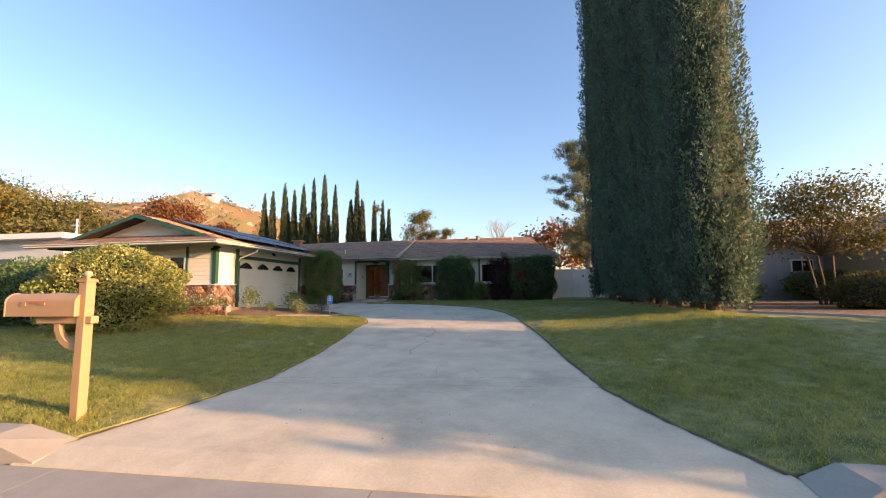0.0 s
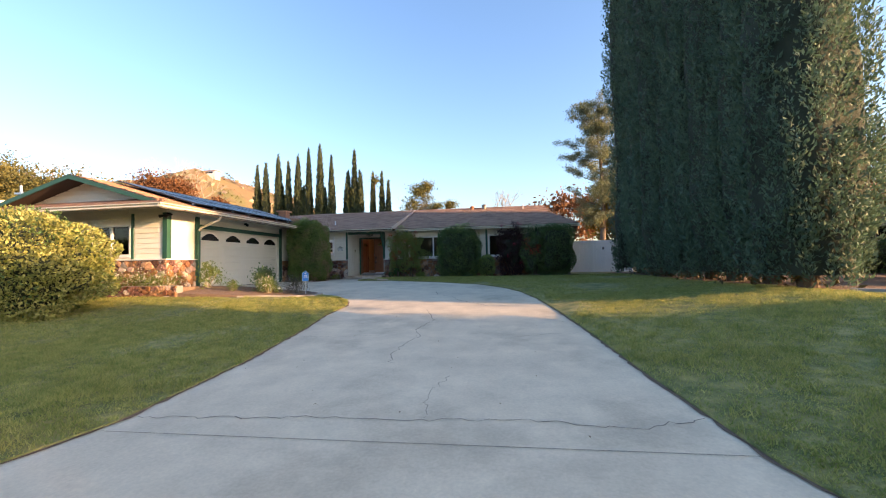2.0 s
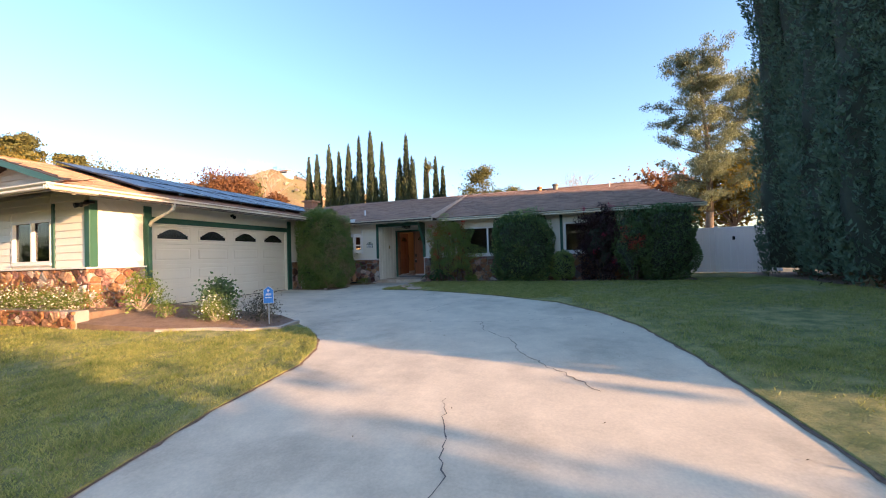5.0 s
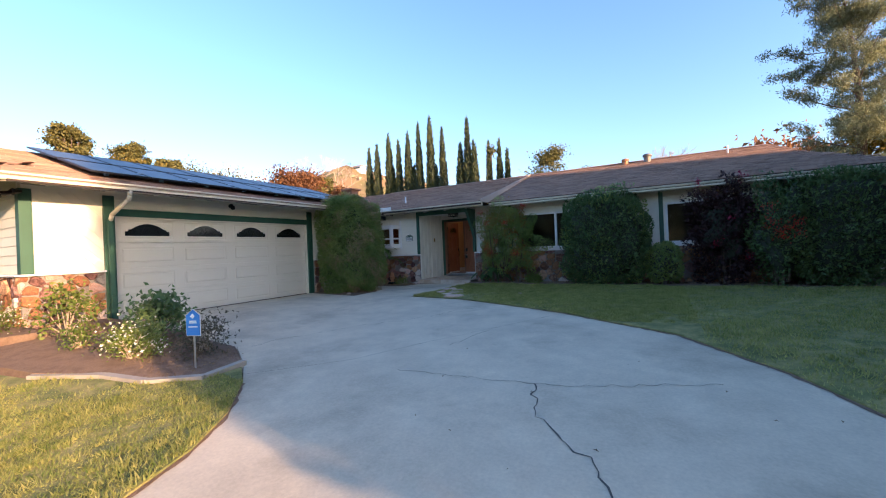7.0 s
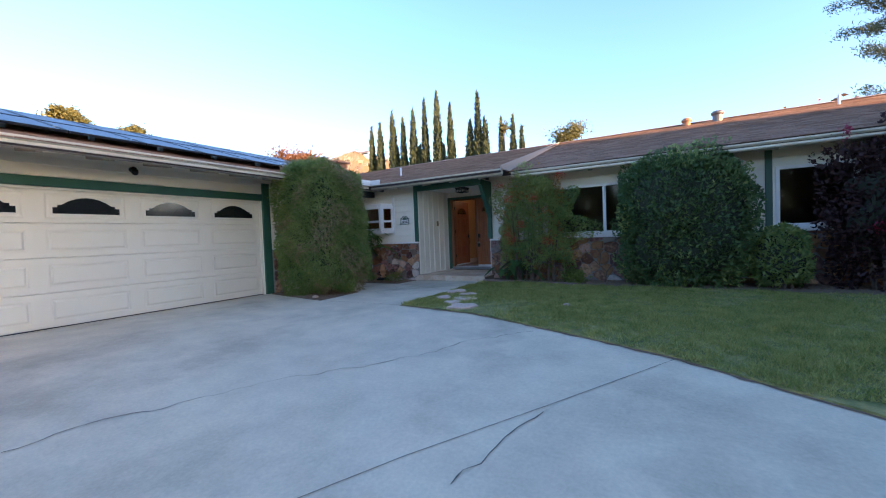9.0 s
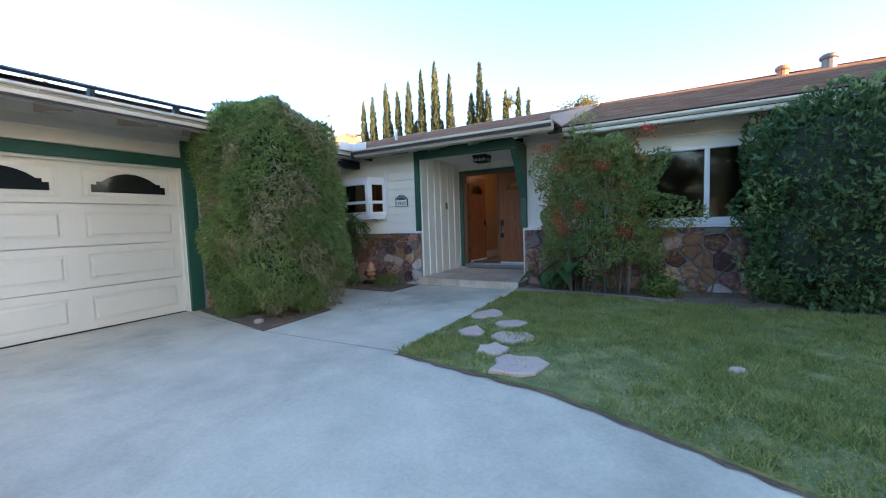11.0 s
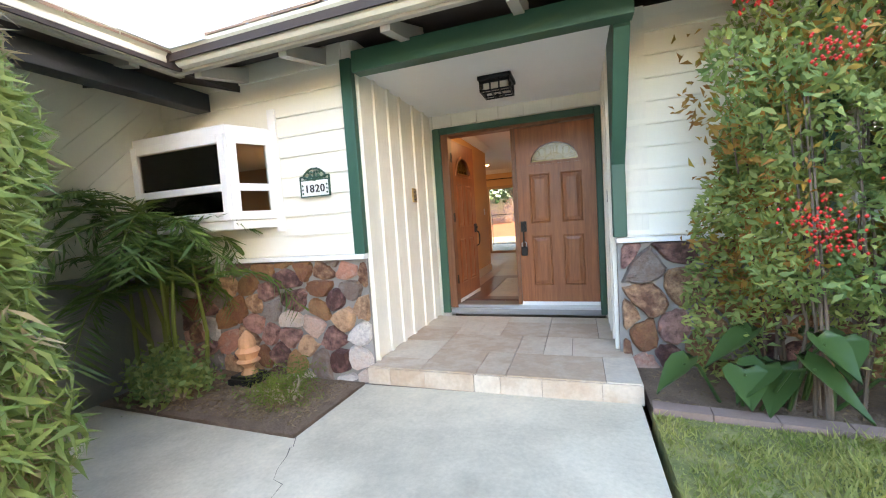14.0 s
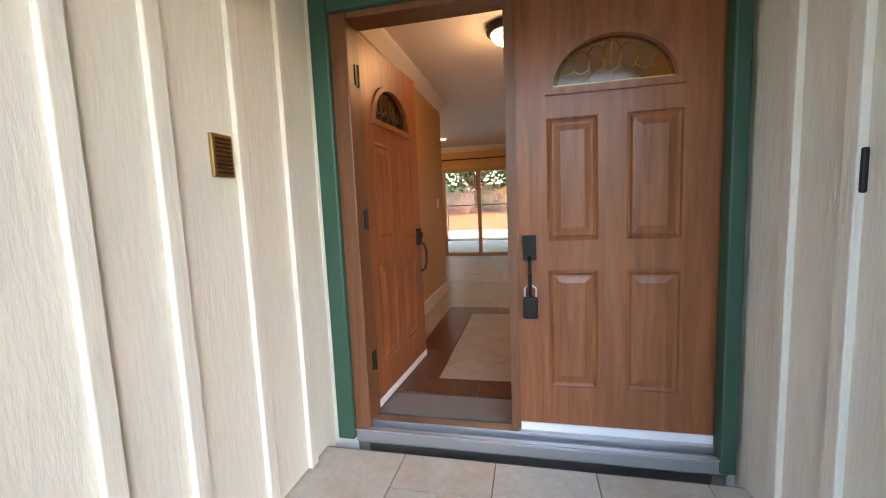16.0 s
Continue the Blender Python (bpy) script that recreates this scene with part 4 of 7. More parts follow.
def shingles(parent, origin, along, up, length, rise_len, seed, keep=lambda p: True, w=0.30, h=0.15):
    """Overlapping tabs in courses over a slope: each a thin tilted piece with a butt edge."""
    rk = random.Random(seed)
    o, a, u = Vector(origin), Vector(along).normalized(), Vector(up).normalized()
    n = a.cross(u).normalized()
    if n.z < 0:
        n = -n
    m = M()
    r = 0
    while r * h < rise_len:
        s = -rk.uniform(0, w)
        while s < length:
            ww = rk.choice((0.7, 1.0, 1.3)) * w
            s0, s1 = max(0, s), min(length, s + ww - 0.006)
            s += ww
            if s1 - s0 < 0.03:
                continue
            e0, e1 = r * h - rk.uniform(0, 0.012), min(rise_len, r * h + h + 0.02)
            if not keep(o + a * (s0 + s1) / 2 + u * (e0 + e1) / 2):
                continue
            t = 0.012 + rk.uniform(0, 0.006)
            p = [o + a * s0 + u * e0 + n * t, o + a * s1 + u * e0 + n * t, o + a * s1 + u * e1 + n * 0.001, o + a * s0 + u * e1 + n * 0.001]
            q = [o + a * s0 + u * e0 - n * 0.002, o + a * s1 + u * e0 - n * 0.002]
            fs = [(0, 1, 2, 3), (4, 5, 1, 0)]
            m.add(p + q, fs if (p[1] - p[0]).cross(p[3] - p[0]).z > 0 else [tuple(reversed(f)) for f in fs])
        r += 1
    return part("shingles", m, SHINGLE, parent, kind="stuff")


def slab_roof(name, corners, label):
    m = M().prism(corners, (0, 0, -0.10))
    return setting(name, m, FELT, label, "roof")


RX, RZ = -16.75, roof_z("garage", -16.75, 0)
rg = slab_roof("roof_garage", [(-12.35, 14.6, roof_z("garage", -12.35, 0)), (-12.35, 25.7, roof_z("garage", -12.35, 0)), (RX, 29.5, RZ), (RX, 14.6, RZ)], "brown shingled garage roof with solar panels")
slab_roof("roof_garage_west", [(RX, 14.6, RZ), (RX, 29.5, RZ), (-21.0, 29.5, EZ), (-21.0, 14.6, EZ)], "brown shingled garage roof slope")
shingles(rg, (-12.32, 13.8, roof_z("garage", -12.32, 0) + 0.004), (0, 1, 0), (-1, 0, 0.30), 14.0, 4.6, 51, lambda p: p.y > 13.8 + max(0, (-12.5 - p.x)) * 1.0 or p.y > 14.7)
# skirt roof below the gable
sk = slab_roof("roof_skirt", [(-12.35, 13.8, EZ - 0.04), (-13.95, 15.3, EZ + 0.435), (-20.0, 15.3, EZ + 0.435), (-21.0, 13.8, EZ)], "brown shingled skirt roof under the gable")
shingles(sk, (-21.0, 13.8, EZ + 0.004), (1, 0, 0), (0, 1, 0.29), 8.7, 1.55, 52, lambda p: p.x < -12.3 - (p.y - 13.8))
wall_gable = M().prism([(-13.9, 15.3, EZ + 0.2), (RX, 15.3, RZ - 0.12), (-19.6, 15.3, EZ + 0.2)], (0, 0.12, 0))
wg = setting("wall_gable", wall_gable, SIDING, "cream lap-sided gable triangle", "wall")
z = EZ + 0.24
while z < RZ - 0.25:
    half = (RZ - 0.13 - z) / 0.30
    part("siding_board", M().prism([(RX - half, 15.3, z), (RX - half, 15.277, z), (RX - half, 15.295, z + 0.15), (RX - half, 15.3, z + 0.15)], (2 * half, 0, 0)), SIDING, wg)
    z += 0.155
for sx in (1, -1):
    x1 = RX + sx * 3.55
    rake = M().prism([(RX, 14.56, RZ - 0.02), (x1, 14.56, RZ - 0.02 - 0.30 * 3.55), (x1, 14.56, RZ - 0.16 - 0.30 * 3.55), (RX, 14.56, RZ - 0.16)], (0, 0.045, 0))
    setting("rake_board", rake, GREEN, "dark green rake board of the gable", "trim")

re_ = slab_roof("roof_entry", [(-12.6, 24.12, roof_z("entry", 0, 24.12)), (-8.42, 24.12, roof_z("entry", 0, 24.12)), (-8.62, 30.6, roof_z("entry", 0, 30.6)), (-20, 30.6, roof_z("entry", 0, 30.6)), (-19.0, 24.12, roof_z("entry", 0, 24.12) - 0.2)], "brown shingled roof over the entry")
shingles(re_, (-20, 24.1, roof_z("entry", 0, 24.1) + 0.004), (1, 0, 0), (0, 1, 0.277), 11.5, 6.75, 53, lambda p: p.x > -12.5 - (p.y - 24.1) * 0.277 / 0.30 - 0.15)
rr_ = slab_roof("roof_east", [(-8.62, 24.72, roof_z("east", 0, 24.72)), (1.35, 24.72, roof_z("east", 0, 24.72)), (0.25, 28.3, roof_z("east", 0, 28.3)), (0.25, 30.6, roof_z("east", 0, 30.6)), (-8.62, 30.6, roof_z("east", 0, 30.6))], "brown shingled roof over the bedrooms")
shingles(rr_, (-8.5, 24.68, roof_z("east", 0, 24.68) + 0.004), (1, 0, 0), (0, 1, 0.302), 9.9, 6.2, 54, lambda p: p.x < max(0.25, 1.4 - (p.y - 24.7) * 0.31) and (p.x < 0.26 or p.y < 28.5))
slab_roof("roof_back", [(-20, 30.6, roof_z("entry", 0, 30.6)), (0.25, 30.6, roof_z("east", 0, 30.6)), (0.25, 37.0, EZ), (-20, 37.0, EZ)], "brown shingled back roof slope")
slab_roof("roof_hip", [(0.25, 28.4, roof_z("east", 0, 28.3) + 0.01), (1.37, 24.74, EZ), (2.6, 33, EZ), (0.25, 33, 4.15)], "brown shingled hip at the end of the house")
setting("wall_gable_east", M().prism([(0.15, 28.3, 4.0), (0.15, 30.6, 4.84), (0.15, 33.0, 4.0)], (0.08, 0, 0)), SIDING, "small gable end over the hip", "wall")
step_face = M().prism([(-8.42, 24.1, EZ - 0.02), (-8.42, 24.1, EZ + 0.06), (-8.62, 30.6, 4.99), (-8.62, 30.6, 4.9), (-8.42, 24.75, EZ + 0.0)], (0.04, 0, 0))
setting("rake_board_step", step_face, mat("pinkish_rake", (0.50, 0.38, 0.30), 0.6, 0.1), "tan rake board at the step in the roof", "trim")
ridge = M()
for i in range(34):
    x0 = -16.6 + i * 0.49
    ridge.prism([(x0, 30.42, 4.915), (x0, 30.6, 4.975), (x0, 30.78, 4.915), (x0, 30.6, 4.95)], (0.505, 0, 0))
part("ridge_caps", ridge, SHINGLE, rr_, kind="stuff")


def gutter(name, p, q, out):
    """A moulded gutter from p to q; out: the way it faces."""
    p, q, o = Vector(p), Vector(q), Vector(out)
    prof = [(0.0, 0.0), (0.055, 0.0), (0.075, 0.02), (0.07, 0.06), (0.10, 0.085), (0.115, 0.10), (0.115, 0.125), (0.10, 0.125), (0.095, 0.105), (0.012, 0.03), (0.012, 0.125), (0.0, 0.125)]
    m = M().prism([p + o * a + Vector((0, 0, b)) for a, b in prof], q - p)
    return setting(name, m, GUTTER, "cream painted metal eaves gutter", "gutter")


gutter("gutter_garage", (-12.42, 13.72, 3.02), (-12.42, 24.1, 3.02), (1, 0, 0))
gutter("gutter_front", (-21.0, 13.82, 3.02), (-12.31, 13.82, 3.02), (0, -1, 0))
gutter("gutter_entry", (-12.32, 24.22, 3.02), (-8.4, 24.22, 3.02), (0, -1, 0))
gutter("gutter_east", (-8.38, 24.8, 3.0), (1.45, 24.8, 3.0), (0, -1, 0))
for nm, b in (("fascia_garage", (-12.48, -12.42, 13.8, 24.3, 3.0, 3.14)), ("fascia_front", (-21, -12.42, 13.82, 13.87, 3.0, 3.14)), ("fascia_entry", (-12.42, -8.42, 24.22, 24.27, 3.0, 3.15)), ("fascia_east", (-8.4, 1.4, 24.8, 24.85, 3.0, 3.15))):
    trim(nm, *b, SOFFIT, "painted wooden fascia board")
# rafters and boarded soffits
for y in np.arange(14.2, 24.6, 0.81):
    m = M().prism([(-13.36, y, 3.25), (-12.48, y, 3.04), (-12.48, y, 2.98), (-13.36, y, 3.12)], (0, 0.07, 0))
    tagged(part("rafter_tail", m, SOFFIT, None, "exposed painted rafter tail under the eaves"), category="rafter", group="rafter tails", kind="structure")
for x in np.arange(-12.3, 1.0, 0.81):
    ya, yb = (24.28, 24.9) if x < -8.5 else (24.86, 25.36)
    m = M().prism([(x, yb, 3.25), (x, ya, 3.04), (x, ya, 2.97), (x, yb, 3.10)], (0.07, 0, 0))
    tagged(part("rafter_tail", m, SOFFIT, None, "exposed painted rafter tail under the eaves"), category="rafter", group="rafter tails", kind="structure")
trim("beam_garage_corner", -12.8, -12.64, 22.3, 24.7, 2.86, 3.02, mat("near_black_paint", (0.012, 0.016, 0.02), 0.5), "dark painted beam under the garage eaves")
part("splash_guard", M().box(-12.31, -12.29, 23.75, 24.1, 3.12, 3.26).box(-12.3, -11.95, 24.09, 24.11, 3.12, 3.26), TRIM_WHITE, rg, "white metal splash guard at the valley")

# solar panels
PANEL_FRAME = mat("black_anodised_frame", (0.03, 0.03, 0.034), 0.5, 0.1, 6, 60, 0.05, metal=0.4)
for i in range(8):
    for j in range(2):
        y0, s0 = 15.9 + i * 1.04, 0.55 + j * 1.72
        pan = thing("solar_panel", (-12.5 - s0, y0, roof_z("garage", -12.5 - s0, 0) + 0.08), "dark blue glass solar panel in an aluminium frame", "solar panel", "solar panels on the garage roof")
        T = Matrix.Translation((-12.5 - s0, y0, roof_z("garage", -12.5 - s0, 0) + 0.12)) @ Matrix.Rotation(math.atan(0.30), 4, "Y")
        part("glass", M().box(-1.66, -0.02, 0.03, 0.99, 0.006, 0.03, T), SOLAR, pan)
        for b in ((-1.68, 0, 0.0, 0.03), (-1.68, 0, 0.99, 1.02), (-1.68, -1.66, 0.03, 0.99), (-0.02, 0, 0.03, 0.99)):
            part("frame", M().box(*b, 0.0, 0.036, T), PANEL_FRAME, pan)
        if j == 0:
            part("clamp", M().box(-0.5, -0.44, 0.98, 1.06, 0.0, 0.05, T), ALU, pan)
            part("mount", M().box(-0.55, -0.45, 0.4, 0.46, -0.14, 0.0, T), ALU, pan)


# ---- doors and porch ----
def raised_panel(name, axis, at, out, a0, a1, z0, z1, material, parent, deep=0.012):
    """A pressed panel: a sunk rim and a raised field."""
    m = M()
    steps = [(0.0, 0.0), (0.018, -0.006), (0.030, -0.006), (0.055, deep * 0.55), (0.06, deep * 0.55)]
    for s, d in steps:
        dd = at + out * (d + 0.0065)
        for u, v in ((a0 + s, z0 + s), (a1 - s, z0 + s), (a1 - s, z1 - s), (a0 + s, z1 - s)):
            m.v.append((u, dd, v) if axis == "x" else (dd, u, v))
    fs = [(r * 4 + i, r * 4 + (i + 1) % 4, (r + 1) * 4 + (i + 1) % 4, (r + 1) * 4 + i) for r in range(4) for i in range(4)] + [(16, 17, 18, 19)]
    flip = (out < 0) == (axis == "x")
    m.f = fs if flip else [tuple(reversed(f)) for f in fs]
    return part(name, m, material, parent)


gd = thing("garage_door", (-13.42, 18.89, 0.42), "cream panelled garage door with dark arched windows", "garage door", kind="structure")
GY0, GY1, GZ0 = 16.36, 21.42, 0.43
hh = 0.545
for r in range(4):
    z0 = GZ0 + r * hh
    sec = part("door_section", M().box(-13.47, -13.425, GY0, GY1, z0 + 0.004, z0 + hh - 0.004), GARAGE, gd, bevel=0.006)
    cw = (GY1 - GY0) / 4
    for c in range(4):
        y0 = GY0 + c * cw + 0.11
        y1 = y0 + cw - 0.22
        if r < 3:
            raised_panel("panel", "y", -13.425, 1, y0, y1, z0 + 0.1, z0 + hh - 0.1, GARAGE, sec)
        else:
            raised_panel("panel", "y", -13.425, 1, y0, y1, z0 + 0.07, z0 + hh - 0.07, GARAGE, sec, 0.004)
            zb, zt = z0 + 0.15, z0 + hh - 0.13
            ol = [(y0 + 0.09, zb), (y1 - 0.09, zb), (y1 - 0.09, zb + 0.10), (y1 - 0.15, zb + 0.10), (y1 - 0.15, zb + 0.14), (y1 - 0.2, zb + 0.14)]
            for k in range(9):
                t = k / 8
                ol.append((y1 - 0.2 - (y1 - y0 - 0.4) * t, zb + 0.14 + (zt - zb - 0.14) * math.sin(math.pi * t) ** 0.8))
            ol += [(y0 + 0.2, zb + 0.14), (y0 + 0.15, zb + 0.14), (y0 + 0.15, zb + 0.10), (y0 + 0.09, zb + 0.10)]
            part("arched_pane", M().prism([(-13.419, u, v) for u, v in ol], (0.006, 0, 0)), DARK_GLASS, sec, "dark tinted arched window pane")
part("weather_strip", M().box(-13.48, -13.415, GY0, GY1, 0.415, 0.434), IRON, gd)
for b in ((GY0 - 0.01, GY0 + 0.035, 0.43, 2.62), (GY1 - 0.035, GY1 + 0.01, 0.43, 2.62), (GY0, GY1, 2.585, 2.622)):
    part("door_stop", M().box(-13.42, -13.36, *b), GARAGE, gd)


def front_door(name, hinge, swing, sign, label, handle_side):
    """A fanlight door, 0.90 by 2.03: built from its hinge edge along local x, outer face towards local -y."""
    d = thing(name, hinge, label, "door", kind="structure")
    T = Matrix.Translation(hinge) @ Matrix.Rotation(radians(swing), 4, "Z") @ Matrix.Diagonal((sign, 1, 1, 1))
    W, H, TH = 0.88, 2.03, 0.045
    cx, cz, R0 = W / 2, 1.63, 0.255

    def put(m):
        m.v = [tuple(T @ Vector(v)) for v in m.v]
        if sign < 0:
            m.f = [tuple(reversed(f)) for f in m.f]
        return m

    arch = [(cx + R0 * math.cos(math.pi * k / 20), cz + 0.80 * R0 * math.sin(math.pi * k / 20)) for k in range(21)]
    right = [(cx, 0), (W, 0), (W, H), (cx, H)] + [p for p in arch[10::-1]] + [(cx, cz)]
    left = [(cx, 0), (cx, cz)] + [p for p in arch[20:9:-1]] + [(cx, H), (0, H), (0, 0)]
    slab = M()
    slab.prism([(u, 0, v) for u, v in right], (0, TH, 0)).prism([(u, 0, v) for u, v in left], (0, TH, 0))
    body = part("slab", put(slab), DOOR_WOOD, d)
    for face, yy in ((-1, 0.0), (1, TH)):
        for px in (0.155, 0.5):
            for z0, z1 in ((0.22, 0.80), (0.94, 1.50)):
                m = M()
                st = [(0, 0.0012), (0.012, 0.008), (0.024, 0.0), (0.034, -0.003 + 0.004), (0.06, 0.008), (0.065, 0.008)]
                for s, dep in st:
                    for u, v in ((px + s, z0 + s), (px + 0.225 - s, z0 + s), (px + 0.225 - s, z1 - s), (px + s, z1 - s)):
                        m.v.append((u, yy + face * dep, v))
                fs = [(r * 4 + i, r * 4 + (i + 1) % 4, (r + 1) * 4 + (i + 1) % 4, (r + 1) * 4 + i) for r in range(5) for i in range(4)] + [(20, 21, 22, 23)]
                m.f = fs if face < 0 else [tuple(reversed(f)) for f in fs]
                part("panel", put(m), DOOR_WOOD, d)
        ring = M()
        for k in range(20):
            a, b = arch[k], arch[k + 1]
            sa = [(cx + (a[0] - cx) * 1.13, cz + (a[1] - cz) * 1.13), (cx + (b[0] - cx) * 1.13, cz + (b[1] - cz) * 1.13)]
            ring.prism([(a[0], yy, a[1]), (b[0], yy, b[1]), (sa[1][0], yy, sa[1][1]), (sa[0][0], yy, sa[0][1])], (0, face * 0.014, 0))
        ring.prism([(cx - R0 * 1.13, yy, cz - 0.03), (cx + R0 * 1.13, yy, cz - 0.03), (cx + R0 * 1.13, yy, cz), (cx - R0 * 1.13, yy, cz)], (0, face * 0.014, 0))
        part("fanlight_moulding", put(ring), DOOR_WOOD, d)
    gl = part("fanlight", put(M().prism([(u, TH * 0.5 - 0.003, v) for u, v in arch], (0, 0.006, 0))), FAN_GLASS, d, "bevelled leaded half-round glass")
    gl.visible_shadow = False
    came = M()
    for k in range(20):
        for q in (0.93, 0.42):
            a, b = arch[k], arch[k + 1]
            came.cyl((cx + (a[0] - cx) * q, TH / 2, cz + (a[1] - cz) * q), (cx + (b[0] - cx) * q, TH / 2, cz + (b[1] - cz) * q), 0.0035, n=5)
    for k in range(-3, 4):
        x = cx + k * 0.065
        s = 0.05 + 0.06 * (1 - abs(k) / 4)
        pts = [(x + 0.04 * math.cos(t), TH / 2, cz + 0.055 + s * 0.6 * (1 + math.sin(t))) for t in np.linspace(0, 6.283, 13)]
        came.tube(pts, 0.003, 5)
    came.cyl((cx - R0, TH / 2, cz + 0.012), (cx + R0, TH / 2, cz + 0.012), 0.004, n=5)
    came.cyl((cx, TH / 2, cz), (cx, TH / 2, cz + 0.2), 0.003, n=5)
    part("leading", put(came), BRASS, d, "thin brass leading in the fanlight")
    part("sweep", put(M().box(0.0, W, -0.006, TH + 0.006, -0.012, 0.03)), PLASTIC_WHITE, d, "pale aluminium door sweep")
    hx = W - 0.07 if handle_side > 0 else 0.07
    for face, yy in ((-1, 0.0), (1, TH)):
        o = face
        hs = M()
        ys = sorted((yy, yy + o * 0.02))
        hs.box(hx - 0.032, hx + 0.032, ys[0], ys[1], 0.85, 0.97)
        hs.cyl((hx, yy + o * 0.02, 0.92), (hx, yy + o * 0.035, 0.92), 0.022, n=14)
        hs.tube([(hx, yy + o * 0.015, 0.865), (hx, yy + o * 0.05, 0.85), (hx, yy + o * 0.062, 0.80), (hx, yy + o * 0.06, 0.72), (hx, yy + o * 0.045, 0.67), (hx, yy + o * 0.012, 0.655)], 0.0085, 8)
        part("handle", put(hs), IRON, d, "black iron grip handle and lock")
    return d, T


FAN_GLASS = glassmat("fanlight_glass", (0.95, 0.9, 0.75), 0.75, 0.12)
fd = setting("door_frame", M().box(-11.06, -10.985 + 0.015, 26.47, 26.62, 0.62, 2.78).box(-9.312, -9.275, 26.47, 26.62, 0.62, 2.78).box(-10.97, -9.312, 26.47, 26.62, 2.735, 2.78), DOOR_FRAME, "reddish wood frame of the double front door", "door frame", 0.006)
setting("door_frame_trim", M().box(-11.15, -11.055, 26.44, 26.52, 0.6, 2.84).box(-9.327, -9.262, 26.44, 26.52, 0.6, 2.84).box(-11.055, -9.327, 26.44, 26.52, 2.765, 2.84), GREEN, "dark green painted trim round the front door", "trim", 0.01)
part("threshold", M().box(-11.05, -9.285, 26.45, 26.64, 0.585, 0.655), mat("threshold_grey", (0.26, 0.26, 0.26), 0.5, 0.1, metal=0.3), fd, "grey metal threshold", 0.01)
part("threshold_lip", M().box(-11.05, -9.285, 26.445, 26.47, 0.656, 0.664).box(-11.05, -9.285, 26.50, 26.56, 0.656, 0.69), ALU, fd)
dr_, Tr = front_door("door_right", (-9.315, 26.53, 0.70), 0, -1, "closed brown wood-grain door with a fanlight", 1)
dl_, Tl = front_door("door_left", (-10.985, 26.585, 0.70), 86, 1, "brown wood-grain door standing open into the hall", 1)
part("astragal", M().box(-10.225, -10.18, 26.505, 26.535, 0.70, 2.735), DOOR_FRAME, dr_, "reddish wood strip on the meeting edge")
for z in (0.95, 1.72, 2.45):
    tagged(part("hinge", M().box(-11.0, -10.965, 26.54, 26.575, z, z + 0.1).cyl((-10.968, 26.575, z - 0.005), (-10.968, 26.575, z + 0.105), 0.009, n=8), IRON, dl_))
key = thing("lock_box", (-10.124, 26.49, 1.28), "black key lock box hanging on a door handle", "lock box")
part("body", M().box(-10.158, -10.09, 26.47, 26.508, 1.275, 1.38), IRON, key, bevel=0.008)
part("shackle", M().tube([(-10.15, 26.49, 1.375), (-10.15, 26.49, 1.42), (-10.124, 26.49, 1.44), (-10.098, 26.49, 1.42), (-10.098, 26.49, 1.375)], 0.005, 6), ALU, key)

# porch slab and tiles
porch = setting("porch", M().box(-11.2, -9.17, 24.70, 26.42, 0.2, 0.565), GROUT, "low tiled entrance porch", "porch")
rk = random.Random(77)
PX0, PX1, PY0, PY1 = -11.215, -9.16, 24.69, 26.40
grid = np.zeros((7, 9), int)
cwx, cwy = (PX1 - PX0) / 9, (PY1 - PY0) / 7
for j in range(7):
    for i in range(9):
        if grid[j, i]:
            continue
        for w, h in rk.sample([(2, 2), (3, 2), (2, 1), (2, 2), (1, 2)], 5) + [(1, 1)]:
            if i + w <= 9 and j + h <= 7 and not grid[j:j + h, i:i + w].any():
                grid[j:j + h, i:i + w] = 1
                part("tile", M().box(PX0 + i * cwx + 0.003, PX0 + (i + w) * cwx - 0.003, PY0 + j * cwy + 0.003, PY0 + (j + h) * cwy - 0.003, 0.55, 0.577 + rk.uniform(0, 0.002)), TILE, porch)
                break
x = PX0
while x < PX1 - 0.02:
    w = min(rk.choice((0.2, 0.4, 0.4, 0.3)), PX1 - x)
    part("tile", M().box(x + 0.002, x + w - 0.002, 24.675, 24.692, 0.44, 0.57), TILE, porch)
    x += w

# porch lamp
pl = thing("porch_lamp", (-10.180, 25.590, 3.0), "black square caged ceiling lantern with frosted glass", "lamp")
part("canopy", M().box(-10.330, -10.030, 25.440, 25.740, 2.965, 3.0), IRON, pl, bevel=0.006)
part("glass", M().box(-10.285, -10.055 - 0.02, 25.485, 25.695, 2.890, 2.965), mat("frosted_glass", (0.62, 0.58, 0.5), 0.4, 0.05), pl, "frosted cream glass")
cage = M()
for xx in (-10.310, -10.220, -10.140, -10.050):
    for yy in (25.460, 25.720):
        cage.box(xx - 0.006, xx + 0.006, yy - 0.006, yy + 0.006, 2.870, 2.97)
for yy in (25.530, 25.650):
    for xx in (-10.310, -10.050):
        cage.box(xx - 0.006, xx + 0.006, yy - 0.006, yy + 0.006, 2.870, 2.97)
for zz in (2.870, 2.950, 2.94):
    for yy in (25.460, 25.720):
        cage.box(-10.316, -10.044, yy - 0.006, yy + 0.006, zz - 0.006, zz + 0.006)
    for xx in (-10.310, -10.050):
        cage.box(xx - 0.006, xx + 0.006, 25.460, 25.720, zz - 0.006, zz + 0.006)
for yy in (25.530, 25.650):
    cage.box(-10.310, -10.050, yy - 0.006, yy + 0.006, 2.864, 2.876)
